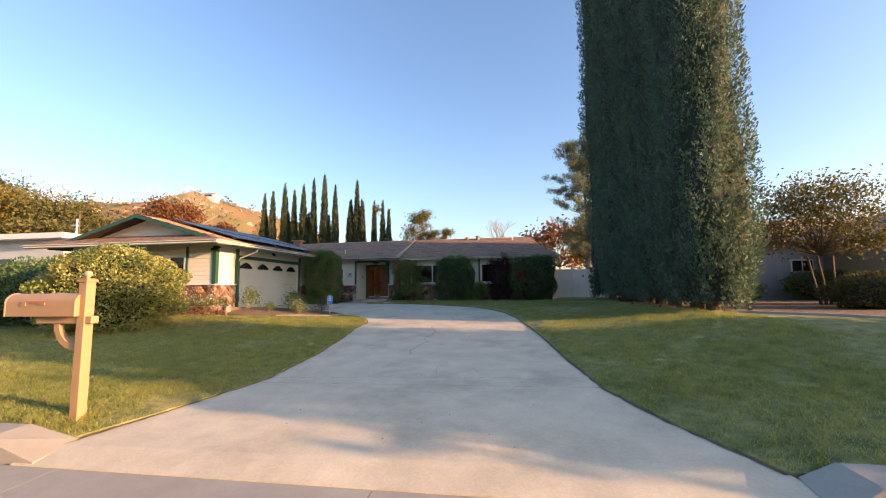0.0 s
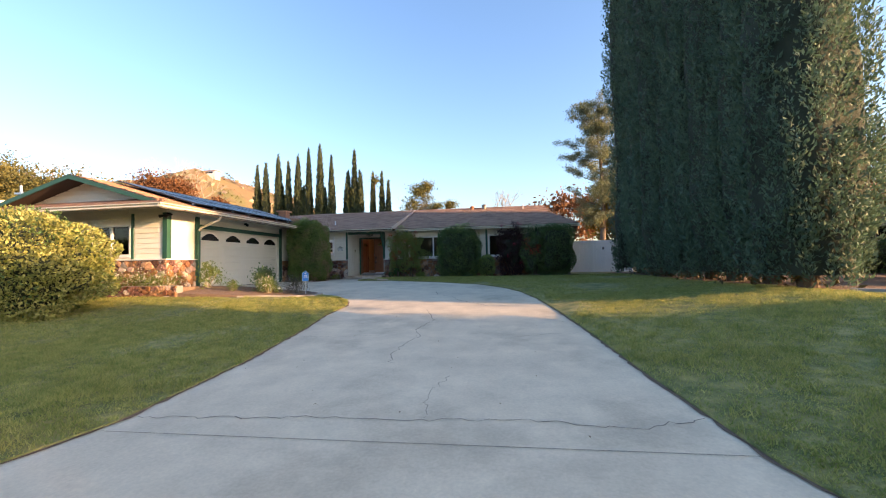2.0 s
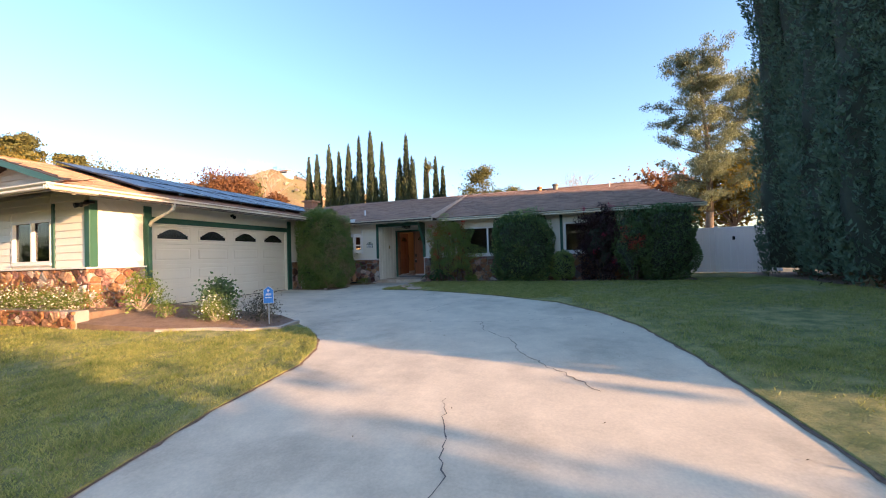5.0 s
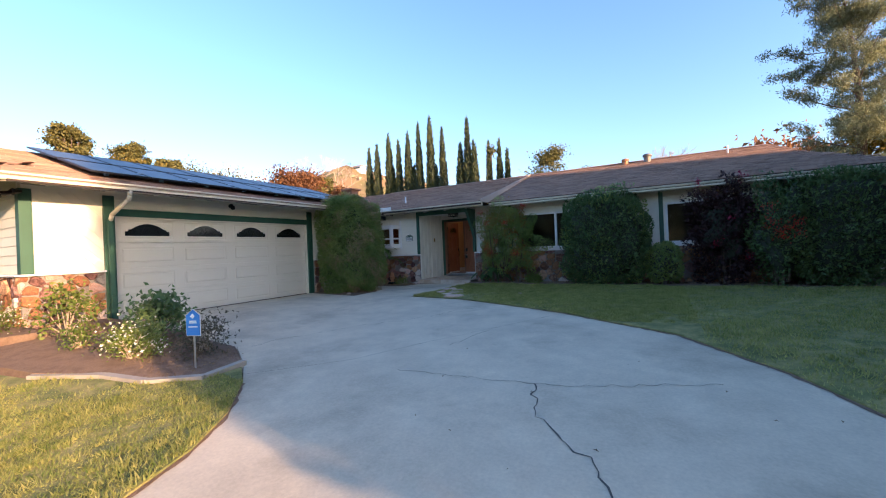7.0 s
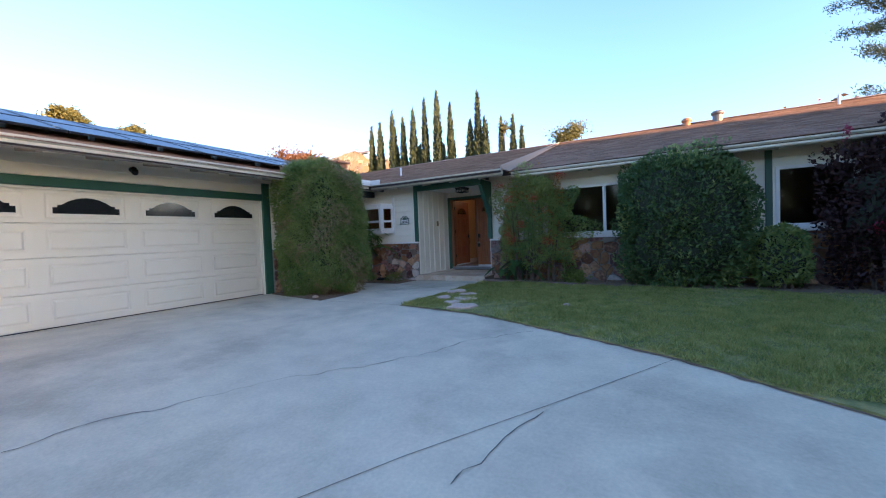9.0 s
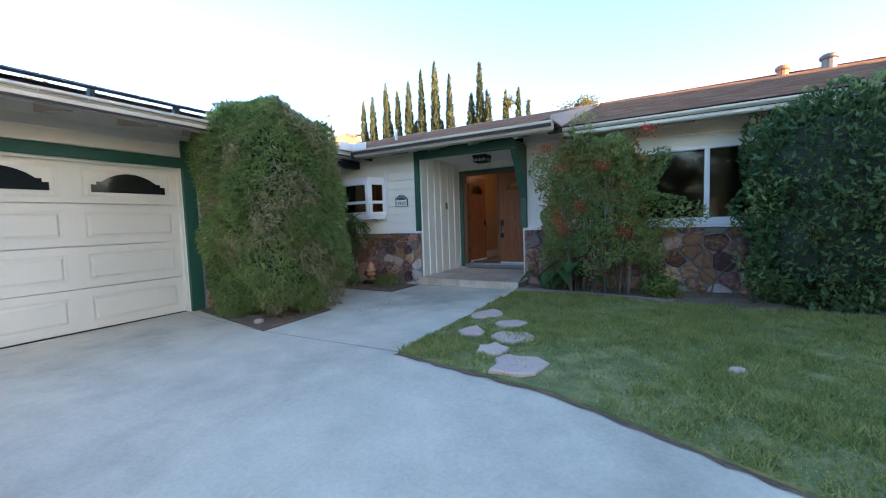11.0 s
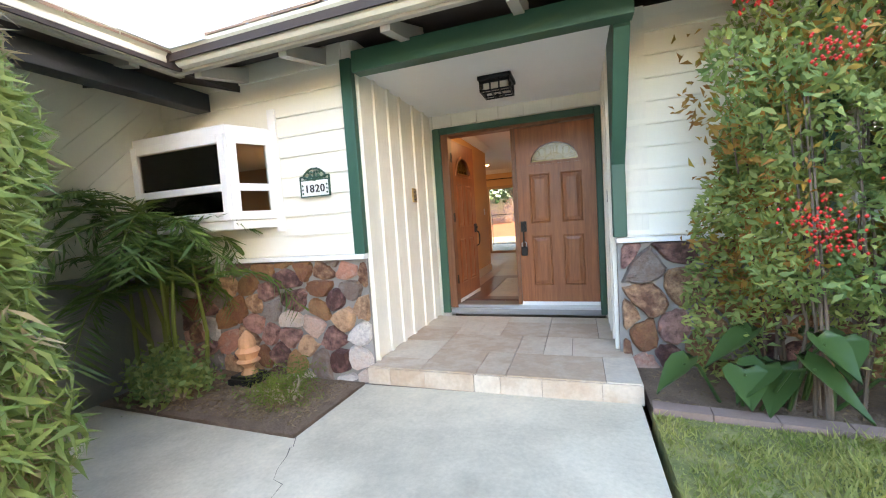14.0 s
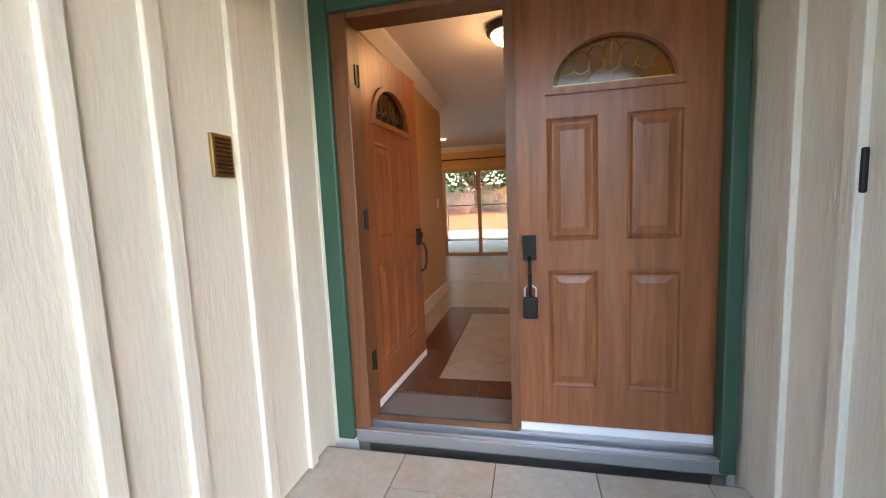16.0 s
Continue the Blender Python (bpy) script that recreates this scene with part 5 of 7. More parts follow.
for xx in (-10.220, -10.140):
    cage.box(xx - 0.006, xx + 0.006, 25.460, 25.720, 2.864, 2.876)
part("cage", cage, IRON, pl)
part("finial", M().lathe((-10.180, 25.590, 2.835), [(0.005, 0), (0.02, 0.012), (0.012, 0.03)], 10), IRON, pl)

# bay window of the kitchen
bay = thing("window_kitchen_bay", (-12.75, 24.6, 1.8), "white framed garden bay window with angled sides", "window", kind="structure")
BO = [(-13.34, 24.76), (-13.30, 24.42), (-12.21, 24.42), (-12.04, 24.76)]
for nm, zb, zt in (("window_sill", 1.78, 1.86), ("head", 2.56, 2.64)):
    part(nm, M().prism([(x, y, zb) for x, y in BO], (0, 0, zt - zb)), TRIM_WHITE, bay, bevel=0.008)
part("casing", M().box(-12.06, -11.98, 24.74, 24.765, 1.74, 2.80), TRIM_WHITE, bay, bevel=0.004)


def bay_bar(p, q, z0, z1, w=0.05):
    a, b = Vector((*p, 0)), Vector((*q, 0))
    n = Vector((b.y - a.y, a.x - b.x, 0)).normalized() * w / 2
    return M().prism([(a + n) + Vector((0, 0, z0)), (b + n) + Vector((0, 0, z0)), (b - n) + Vector((0, 0, z0)), (a - n) + Vector((0, 0, z0))], (0, 0, z1 - z0))


lerp = lambda p, q, t: (p[0] + (q[0] - p[0]) * t, p[1] + (q[1] - p[1]) * t)
for (p, q) in ((BO[1], BO[2]), (BO[2], BO[3])):
    L = math.hypot(q[0] - p[0], q[1] - p[1])
    e = 0.07 / L
    for t0, t1, z0, z1 in ((0, e, 1.86, 2.56), (1 - e, 1, 1.86, 2.56), (e, 1 - e, 1.86, 1.93), (e, 1 - e, 2.49, 2.56), (e, 1 - e, 2.1, 2.16)):
        part("window_frame", bay_bar(lerp(p, q, t0), lerp(p, q, t1), z0, z1), TRIM_WHITE, bay, bevel=0.004)
    pn = part("pane", bay_bar(lerp(p, q, e), lerp(p, q, 1 - e), 1.93, 2.49, 0.004), GLASS, bay, "clear window pane")
    pn.visible_shadow = False
# kitchen behind it
CAB = woodmat("cherry_cabinet", (0.22, 0.06, 0.03), (0.11, 0.03, 0.018), 2, 0.35)
wall_box("wall_kitchen_back", -17, -11.45, 28.5, 28.6, 0.2, 3.1, mat("ochre_wall", (0.45, 0.27, 0.12), 0.7), "warm ochre kitchen wall")
setting("floor_kitchen", M().box(-17, -11.42, 24.98, 28.5, 0.2, FZ), TILE, "tan tiled kitchen floor", "floor")
setting("ceiling_kitchen", M().box(-17, -11.42, 24.98, 28.5, 3.06, 3.12), TRIM_WHITE, "white kitchen ceiling", "ceiling")
for i in range(4):
    cab = thing("wall_cabinet", (-14.6 + i * 0.8, 28.4, 2.1), "reddish wooden kitchen wall cabinet", "cabinet", "kitchen cabinets")
    x0 = -15.0 + i * 0.8
    part("body", M().box(x0, x0 + 0.79, 28.15, 28.5, 2.1, 2.9), CAB, cab)
    part("door", M().box(x0 + 0.02, x0 + 0.77, 28.125, 28.15, 2.12, 2.88), CAB, cab, bevel=0.008)
ct = thing("kitchen_counter", (-13.4, 28.2, FZ), "kitchen counter with a pale worktop", "counter")
part("body", M().box(-15.0, -11.8, 27.95, 28.5, FZ, FZ + 0.87), CAB, ct)
part("worktop", M().box(-15.0, -11.78, 27.9, 28.5, FZ + 0.871, FZ + 0.91), TILE, ct, bevel=0.008)
lampk = thing("under_cabinet_light", (-13.4, 28.3, 2.08), "lit strip light under the wall cabinets", "light")
part("tube", M().box(-14.6, -12.2, 28.25, 28.3, 2.07, 2.098), mat("warm_tube", (1.0, 0.55, 0.2), 0.5, 0, glow=1.7), lampk)
kl = new("kitchen_light", bpy.data.lights.new("kitchen_light", "POINT"))
kl.data.energy, kl.data.color, kl.data.shadow_soft_size, kl.location = 1.9, (1.0, 0.62, 0.3), 0.2, (-13.4, 27.6, 2.2)

# house number plaque
PQX, PQ0, PQ1 = -11.62, 2.022, 2.152
pq = thing("house_number_plaque", (PQX, 24.75, PQ0), "white number plaque with a green ornamental frame", "house number")
part("backing", M().box(PQX - 0.138, PQX + 0.138, 24.735, 24.752, PQ0, PQ1), TRIM_WHITE, pq, bevel=0.003)
fr_ = M()
for u0, u1, v0, v1 in ((-0.145, 0.145, PQ0 - 0.008, PQ0), (-0.145, 0.145, PQ1, PQ1 + 0.008), (-0.145, -0.138, PQ0, PQ1), (0.138, 0.145, PQ0, PQ1)):
    fr_.box(PQX + u0, PQX + u1, 24.728, 24.752, v0, v1)
part("frame", fr_, GREEN, pq)
crest = M()
rim = [(-0.145, 0.006), (-0.145, 0.035), (-0.11, 0.035), (-0.10, 0.055), (-0.06, 0.085), (-0.03, 0.098), (0.03, 0.098), (0.06, 0.085), (0.10, 0.055), (0.11, 0.035), (0.145, 0.035), (0.145, 0.006)]
crest.tube([(PQX + u, 24.74, PQ1 + v) for u, v in rim], 0.008, 6)
for k in range(-2, 3):
    crest.tube([(PQX, 24.74, PQ1), (PQX + k * 0.045, 24.74, PQ1 + 0.025 + 0.025 * (2 - abs(k)))], 0.009, 6)
    crest.lathe((PQX + k * 0.05, 24.74, PQ1 + 0.028), [(0.003, -0.014), (0.017, 0), (0.003, 0.014)], 8)
    crest.lathe((PQX + k * 0.028, 24.74, PQ1 + 0.068), [(0.003, -0.012), (0.014, 0), (0.003, 0.012)], 8)
part("crest", crest, GREEN, pq, "green cast ornament above the number")


def lettering(name, text, size, m, material, parent, depth=0.004):
    cu = bpy.data.curves.new(name, "FONT")
    cu.body, cu.size, cu.extrude, cu.align_x = text, size, depth, "CENTER"
    ob = new(name, cu)
    dg = bpy.context.evaluated_depsgraph_get()
    me = bpy.data.meshes.new_from_object(ob.evaluated_get(dg))
    bpy.data.objects.remove(ob)
    me.transform(m)
    me.materials.clear()
    return part(name, me, material, parent)


for k, ch in enumerate("1820"):
    lettering("digit", ch, 0.092, pose(PQX - 0.078 + 0.052 * k, 24.732, 2.052, 90, 0, 0), IRON, pq)
for sx in (-1, 1):
    for fz in (2.045, 2.078, 2.112):
        part("flower", M().lathe((PQX + sx * 0.121, 24.733, fz), [(0.002, -0.009), (0.009, 0.0), (0.002, 0.009)], 7), GREEN, pq)

# grille, bell, outlet
gr = thing("intercom_grille", (-11.16, 25.83, 1.98), "small brass intercom grille on the porch wall", "intercom")
part("plate", M().box(-11.185, -11.168, 25.785, 25.88, 1.955, 2.105), BRASS, gr, bevel=0.004)
mesh_ = M()
for k in range(9):
    mesh_.box(-11.17, -11.164, 25.797, 25.868, 1.968 + k * 0.0145, 1.975 + k * 0.0145)
part("slats", mesh_, IRON, gr)
bell = thing("doorbell", (-9.25, 25.9, 1.83), "slim black video doorbell on the porch wall", "doorbell")
part("body", M().box(-9.266, -9.235, 25.88, 25.915, 1.81, 1.93), IRON, bell, bevel=0.006)
part("button", M().cyl((-9.266, 25.897, 1.835), (-9.27, 25.897, 1.835), 0.009, n=12), ALU, bell)
ol = thing("outlet", (-11.17, 25.1, 0.78), "white outdoor socket on the porch wall", "socket")
part("plate", M().box(-11.187, -11.176, 25.06, 25.135, 0.75, 0.87), PLASTIC_WHITE, ol, bevel=0.003)
for dz in (0.78, 0.83):
    part("socket", M().box(-11.177, -11.172, 25.08, 25.115, dz, dz + 0.025), TRIM_WHITE, ol)

# ---- hall and garden behind ----
OCHRE = mat("warm_hall_paint", (0.60, 0.37, 0.18), 0.7, 0.05, 1.5, 40, 0.04)
setting("floor_hall", M().box(-16, -8.6, 26.64, 33.6, 0.2, FZ - 0.012), GROUT, "tiled hall floor", "floor")
hallf = bpy.data.objects["floor_hall"]
REDWOOD_TILE = woodmat("wood_tile", (0.16, 0.055, 0.028), (0.09, 0.03, 0.016), 1, 0.3)
HALL_TILE = mat("hall_tile", (0.42, 0.33, 0.25), 0.35, 0.18, 3, 25, 0.1, each=0.2)
for j in range(11):
    for i in range(9):
        x0, y0 = -13.6 + i * 0.6 + (j % 3) * 0.2, 26.66 + j * 0.6 + (0.16 if j else 0)
        y1 = y0 + 0.6 - 0.006
        if -11.05 < x0 + 0.3 < -9.3 and 26.8 < y0 + 0.3 < 28.9:
            continue
        part("tile", M().box(x0, x0 + 0.594, y0, y1, FZ - 0.012, FZ), HALL_TILE, hallf)
for b in ((-11.02, -9.3, 26.86, 27.07), (-11.02, -10.74, 27.075, 28.65), (-11.02, -9.3, 28.655, 28.92)):
    n = 3
    for k in range(n):
        if b[1] - b[0] > 1:
            w = (b[1] - b[0]) / n
            part("wood_tile", M().box(b[0] + k * w, b[0] + (k + 1) * w - 0.005, b[2], b[3], FZ - 0.012, FZ + 0.001), REDWOOD_TILE, hallf)
        else:
            w = (b[3] - b[2]) / n
            part("wood_tile", M().box(b[0], b[1], b[2] + k * w, b[2] + (k + 1) * w - 0.005, FZ - 0.012, FZ + 0.001), REDWOOD_TILE, hallf)
s = 0.2
for i in range(-12, 13):
    for j in range(-12, 13):
        cx_, cy_ = -10.0 + (i - j) * s * 0.7071, 27.86 + (i + j) * s * 0.7071
        h_ = s * 0.7071 - 0.003
        p = clip_rect([(cx_ - h_, cy_), (cx_, cy_ - h_), (cx_ + h_, cy_), (cx_, cy_ + h_)], -10.73, -9.3, 27.08, 28.65)
        if len(p) > 2:
            part("diamond_tile", M().prism([(u, v, FZ - 0.012) for u, v in p], (0, 0, 0.013)), HALL_TILE, hallf)
wall_box("wall_hall_left", -11.38, -11.24, 26.66, 29.75, FZ - 0.02, 3.14, OCHRE, "warm ochre painted hall wall")
wall_box("wall_hall_right", -8.95, -8.81, 26.66, 33.6, FZ - 0.02, 3.14, OCHRE, "warm ochre painted hall wall")
wall_box("wall_kitchen_side", -11.44, -11.38, 24.98, 28.6, FZ - 0.02, 3.14, OCHRE, "warm ochre painted kitchen wall")
wall_with_hole("wall_garden", "x", 33.6, 0.15, -16, -8.6, 0.2, 3.14, [(-12.75, -9.2, FZ - 0.02, 2.66)], OCHRE, "warm ochre wall around the sliding doors")
wall_box("wall_living_left", -16, -15.9, 28.6, 33.6, FZ - 0.02, 3.14, OCHRE, "warm ochre painted living room wall")
setting("baseboard", M().box(-11.24, -11.225, 26.7, 29.75, FZ, FZ + 0.14), TRIM_WHITE, "white painted skirting board", "baseboard", 0.004)
for nm, pts, d in (("crown_left", [(-11.24, 26.66, 3.14), (-11.14, 26.66, 3.14), (-11.15, 26.66, 3.11), (-11.23, 26.66, 3.03), (-11.24, 26.66, 3.03)], (0, 3.09, 0)), ("crown_garden", [(-16, 33.6, 3.14), (-16, 33.5, 3.14), (-16, 33.51, 3.11), (-16, 33.59, 3.03), (-16, 33.6, 3.03)], (7.2, 0, 0))):
    setting(nm, M().prism(pts, d), TRIM_WHITE, "white crown moulding", "trim")
sd = thing("sliding_door", (-11, 33.6, FZ), "tan framed sliding glass doors to the garden", "sliding door", kind="structure")
TAN = mat("tan_frame", (0.42, 0.27, 0.15), 0.5, 0.06)
for x0 in (-12.75, -12.1, -11.28, -10.35, -9.28):
    part("upright", M().box(x0, x0 + 0.08, 33.58, 33.68, FZ, 2.66), TAN, sd, bevel=0.005)
part("rail", M().box(-12.75, -9.2, 33.57, 33.69, FZ - 0.01, FZ + 0.06), TAN, sd)
part("rail", M().box(-12.75, -9.2, 33.57, 33.69, 2.58, 2.66), TAN, sd)
pn = part("pane", M().box(-12.7, -9.25, 33.625, 33.63, FZ + 0.06, 2.58), GLASS, sd, "clear glass door panes")
pn.visible_shadow = False
rod = thing("curtain_rod", (-11, 33.5, 2.86), "thin dark curtain rod above the sliding doors", "curtain rod")
part("rod", M().cyl((-12.9, 33.48, 2.86), (-9.0, 33.48, 2.86), 0.012, n=8), IRON, rod)
for x0 in (-12.2, -10.4):
    part("bracket", M().box(x0, x0 + 0.02, 33.48, 33.6, 2.85, 2.88), IRON, rod)
hl = thing("hall_ceiling_lamp", (-10.25, 27.75, 3.14), "lit frosted dome ceiling lamp with a bronze rim", "lamp")
part("rim", M().lathe((-10.25, 27.75, 3.09), [(0.15, 0.05), (0.17, 0.03), (0.165, 0.0), (0.14, -0.01)], 24), IRON, hl, smooth=True)
part("dome", M().lathe((-10.25, 27.75, 3.0), [(0.02, 0.0), (0.07, 0.012), (0.115, 0.04), (0.14, 0.085)], 24), mat("lit_dome", (1.0, 0.72, 0.38), 0.4, 0.02, glow=0.95), hl, "glowing frosted glass dome", smooth=True)
dn = thing("downlight", (-11.75, 32.3, 3.13), "small lit recessed ceiling spotlight", "downlight")
part("rim", M().lathe((-11.75, 32.3, 3.125), [(0.085, 0.015), (0.09, 0.0), (0.06, 0.0)], 20), TRIM_WHITE, dn)
part("bulb", M().lathe((-11.75, 32.3, 3.12), [(0.055, 0.0), (0.055, 0.004)], 16), mat("lit_bulb", (1.0, 0.75, 0.4), 0.4, 0, glow=1.7), dn)
for nm, loc, en in (("hall_light", (-10.25, 27.75, 2.9), 0.42), ("living_light", (-12.5, 31.8, 2.95), 1.1)):
    li = new(nm, bpy.data.lights.new(nm, "POINT"))
    li.data.energy, li.data.color, li.data.shadow_soft_size, li.location = en, (1.0, 0.66, 0.36), 0.15, loc
sw = thing("light_switch", (-11.23, 29.4, 1.85), "white light switch on the hall wall", "switch")
part("plate", M().box(-11.241, -11.232, 29.37, 29.45, 1.8, 1.92), PLASTIC_WHITE, sw, bevel=0.003)
part("toggle", M().box(-11.233, -11.225, 29.4, 29.42, 1.845, 1.87), PLASTIC_WHITE, sw)

setting("patio", M().box(-22, -2, 33.75, 38.2, 0.2, 0.64), CONCRETE, "pale concrete pool deck", "patio")
setting("pool", M().box(-22, -4, 38.25, 42.5, 0.2, 0.56), mat("pool_water", (0.10, 0.42, 0.50), 0.06, 0.1, 0.8, 6, 0.15, depth=0.02), "turquoise swimming pool water", "pool")
setting("pool_coping", M().box(-22, -4, 38.2, 38.42, 0.2, 0.67).box(-22, -4, 42.5, 43.0, 0.2, 0.68), TILE, "pale coping round the pool", "coping")
setting("garden_bank", M().prism([(-24, 43, 0.2), (-24, 43, 0.7), (-24, 47, 1.5), (-24, 50, 1.7), (-24, 50, 0.2)], (24, 0, 0)), mat("red_mulch", (0.32, 0.13, 0.07), 0.9, 0.3, 2, 30, 0.5), "reddish mulched garden bank", "bank")
pf = thing("pool_fence", (-11, 37.6, 0.64), "black mesh pool safety fence on thin poles", "fence")
for k in range(12):
    x0 = -17 + k * 1.05
    part("post", M().cyl((x0, 37.6, 0.64), (x0, 37.6, 1.85), 0.015, n=8), IRON, pf)
part("top_band", M().box(-17, -5.4, 37.595, 37.605, 1.82, 1.85), IRON, pf)
part("bottom_band", M().box(-17, -5.4, 37.595, 37.605, 0.66, 0.68), IRON, pf)


# ---- trees and shrubs ----
def column_tree(name, x, y, z0, height, radius, n, seed, label, group, leaf=CYPRESS, size=0.30, wide=0.32, core=True, tip=0.25, category="tree"):
    """A columnar cypress: a dark core wrapped in upright sprays, uneven in outline."""
    t = thing(name, (x, y, z0), label, category, group)
    part("trunk", M().cyl((x, y, z0 - 0.1), (x, y, z0 + height * 0.5), 0.14 * radius + 0.04, 0.05, 8), BARK, t)
    rng = np.random.default_rng(seed)
    prof = lambda u: radius * np.minimum(1.0, (0.82 + 2.2 * u) if tip else 1.0) * np.clip((1 - u) / tip, 0, 1) ** 0.6
    u = rng.uniform(0.0, 1, int(n * 1.4))
    u = u[rng.uniform(0, 1, len(u)) < prof(u) / radius][:n]
    a = rng.uniform(0, 6.283, len(u))
    streak = 0.13 * wavy(a * 3.0, u * height * 0.25, seed) + 0.07 * wavy(a * 7.0, u * height * 0.9, seed + 1)
    r = prof(u) * (1 + streak) * (1 - 0.22 * rng.uniform(0, 1, len(u)) ** 2)
    C = np.stack([x + r * np.cos(a), y + r * np.sin(a), z0 + 0.15 + u * height], 1)
    lie = np.stack([np.cos(a) * 0.55, np.sin(a) * 0.55, np.full(len(a), 1.1)], 1)
    if core:
        m = M()
        k, lv = 18, 26
        for i in range(lv):
            uu = i / (lv - 1)
            for j in range(k):
                aa = 6.283 * j / k
                rr = float(prof(np.array([uu]))[0]) * (0.80 + 0.13 * float(wavy(np.array([aa * 3.0]), np.array([uu * height * 0.25]), seed)[0]))
                m.v.append((x + rr * math.cos(aa), y + rr * math.sin(aa), z0 + 0.25 + uu * (height - 0.1)))
        m.f = [(i * k + j, i * k + (j + 1) % k, (i + 1) * k + (j + 1) % k, (i + 1) * k + j) for i in range(lv - 1) for j in range(k)]
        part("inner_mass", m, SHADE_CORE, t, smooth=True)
    leaves("crown", C, size, wide, leaf, t, lie, 0.42, rng=rng)
    return t


def plume_cypress(name, x, y, z0, height, radius, plumes, per, seed, label, group, leaf, size):
    """A tall dense cypress: upright plumes of sprays crowded round a dark core, with gaps between them."""
    t = thing(name, (x, y, z0), label, "tree", group)
    part("trunk", M().cyl((x, y, z0 - 0.1), (x, y, z0 + height * 0.5), 0.2, 0.06, 10), BARK, t)
    rng = np.random.default_rng(seed)
    prof = lambda u: radius * np.minimum(1.0, 0.84 + 2.0 * u) * np.clip((1 - u) / 0.16, 0, 1) ** 0.6
    lump = lambda a, u: 1 + 0.10 * wavy(a * 2.0, u * height * 0.3, seed) + 0.05 * wavy(a * 5.0, u * height * 0.9, seed + 1)
    m = M()
    k, lv = 22, 40
    for i in range(lv):
        uu = i / (lv - 1)
        for j in range(k):
            aa = 6.283 * j / k
            rr = float(prof(np.array([uu]))[0]) * 0.80 * float(lump(np.array([aa]), np.array([uu]))[0])
            m.v.append((x + rr * math.cos(aa), y + rr * math.sin(aa), z0 + 0.3 + uu * (height - 0.2)))
    m.f = [(i * k + j, i * k + (j + 1) % k, (i + 1) * k + (j + 1) % k, (i + 1) * k + j) for i in range(lv - 1) for j in range(k)]
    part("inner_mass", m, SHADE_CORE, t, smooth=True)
    u = rng.uniform(0, 1, plumes) ** 1.15
    a = rng.uniform(0, 6.283, plumes)
    r = prof(u) * lump(a, u) * rng.uniform(0.78, 0.96, plumes)
    foot = np.stack([x + r * np.cos(a), y + r * np.sin(a), z0 + 0.05 + u * (height - 0.6)], 1)
    sway = rng.normal(0, 0.22, plumes)
    way = np.stack([np.cos(a + sway) * 0.26, np.sin(a + sway) * 0.26, np.ones(plumes)], 1)
    way /= np.linalg.norm(way, axis=1, keepdims=True)
    tall, fat = rng.uniform(0.5, 1.25, plumes), rng.uniform(0.09, 0.19, plumes)
    v = rng.uniform(0, 1, (plumes, per))
    b = rng.uniform(0, 6.283, (plumes, per))
    w = (fat[:, None] * np.sin(math.pi * np.clip(0.12 + 0.86 * v, 0, 1)) ** 0.8)[..., None]
    e1 = np.stack([-np.sin(a), np.cos(a), np.zeros(plumes)], 1)
    e2 = np.cross(way, e1)
    side = np.cos(b)[..., None] * e1[:, None] + np.sin(b)[..., None] * e2[:, None]
    C = foot[:, None] + way[:, None] * (v * tall[:, None])[..., None] + side * w
    lie = way[:, None] * 0.9 + side * 0.65
    leaves("crown", C.reshape(-1, 3), size, 0.34, leaf, t, lie.reshape(-1, 3), 0.35, rng=rng)
    stray = rng.uniform(0, 1, 60)
    sa = rng.uniform(0, 6.283, 60)
    sr = prof(stray) * rng.uniform(1.0, 1.13, 60)
    S = np.stack([x + sr * np.cos(sa), y + sr * np.sin(sa), z0 + 0.2 + stray * height], 1)
    S = (S[:, None] + rng.normal(size=(60, 14, 3)) * 0.07).reshape(-1, 3)
    leaves("stray_sprays", S, size * 1.2, 0.3, leaf, t, None, 1.0, rng=rng)
    return t


hedge_x = lambda y: 4.15 + 0.28 * smooth_step((y - 13) / 4) + (0.3 if y > 24 else 0.0)
yy = 13.45
i = 0
while yy < 26.2:
    near = i < 5
    plume_cypress("cypress", hedge_x(yy) + 0.12 * math.sin(i * 2.1), yy, lawn_z(4.4, yy) - 0.02, 22.0 + 0.8 * math.sin(i * 1.7), 1.22 if i > 1 else 1.12, 2000 if near else 1500, 30 if near else 18, 100 + i, "tall dark green columnar cypress in a dense row", "row of tall cypresses", CYPRESS, 0.115 if near else 0.16)
    yy += 1.55
    i += 1
dry = np.random.default_rng(9)
n = 260
C = np.stack([4.0 + dry.normal(0, 0.5, n), dry.uniform(12.6, 24, n), lawn_z(4, 18) + dry.uniform(-0.02, 0.35, n)], 1)
tagged(leaves("dry_hedge_litter", C, 0.2, 0.35, CYPRESS_DRY, None, None, 1, "dry orange cypress litter under the trees"), category="litter", kind="stuff")

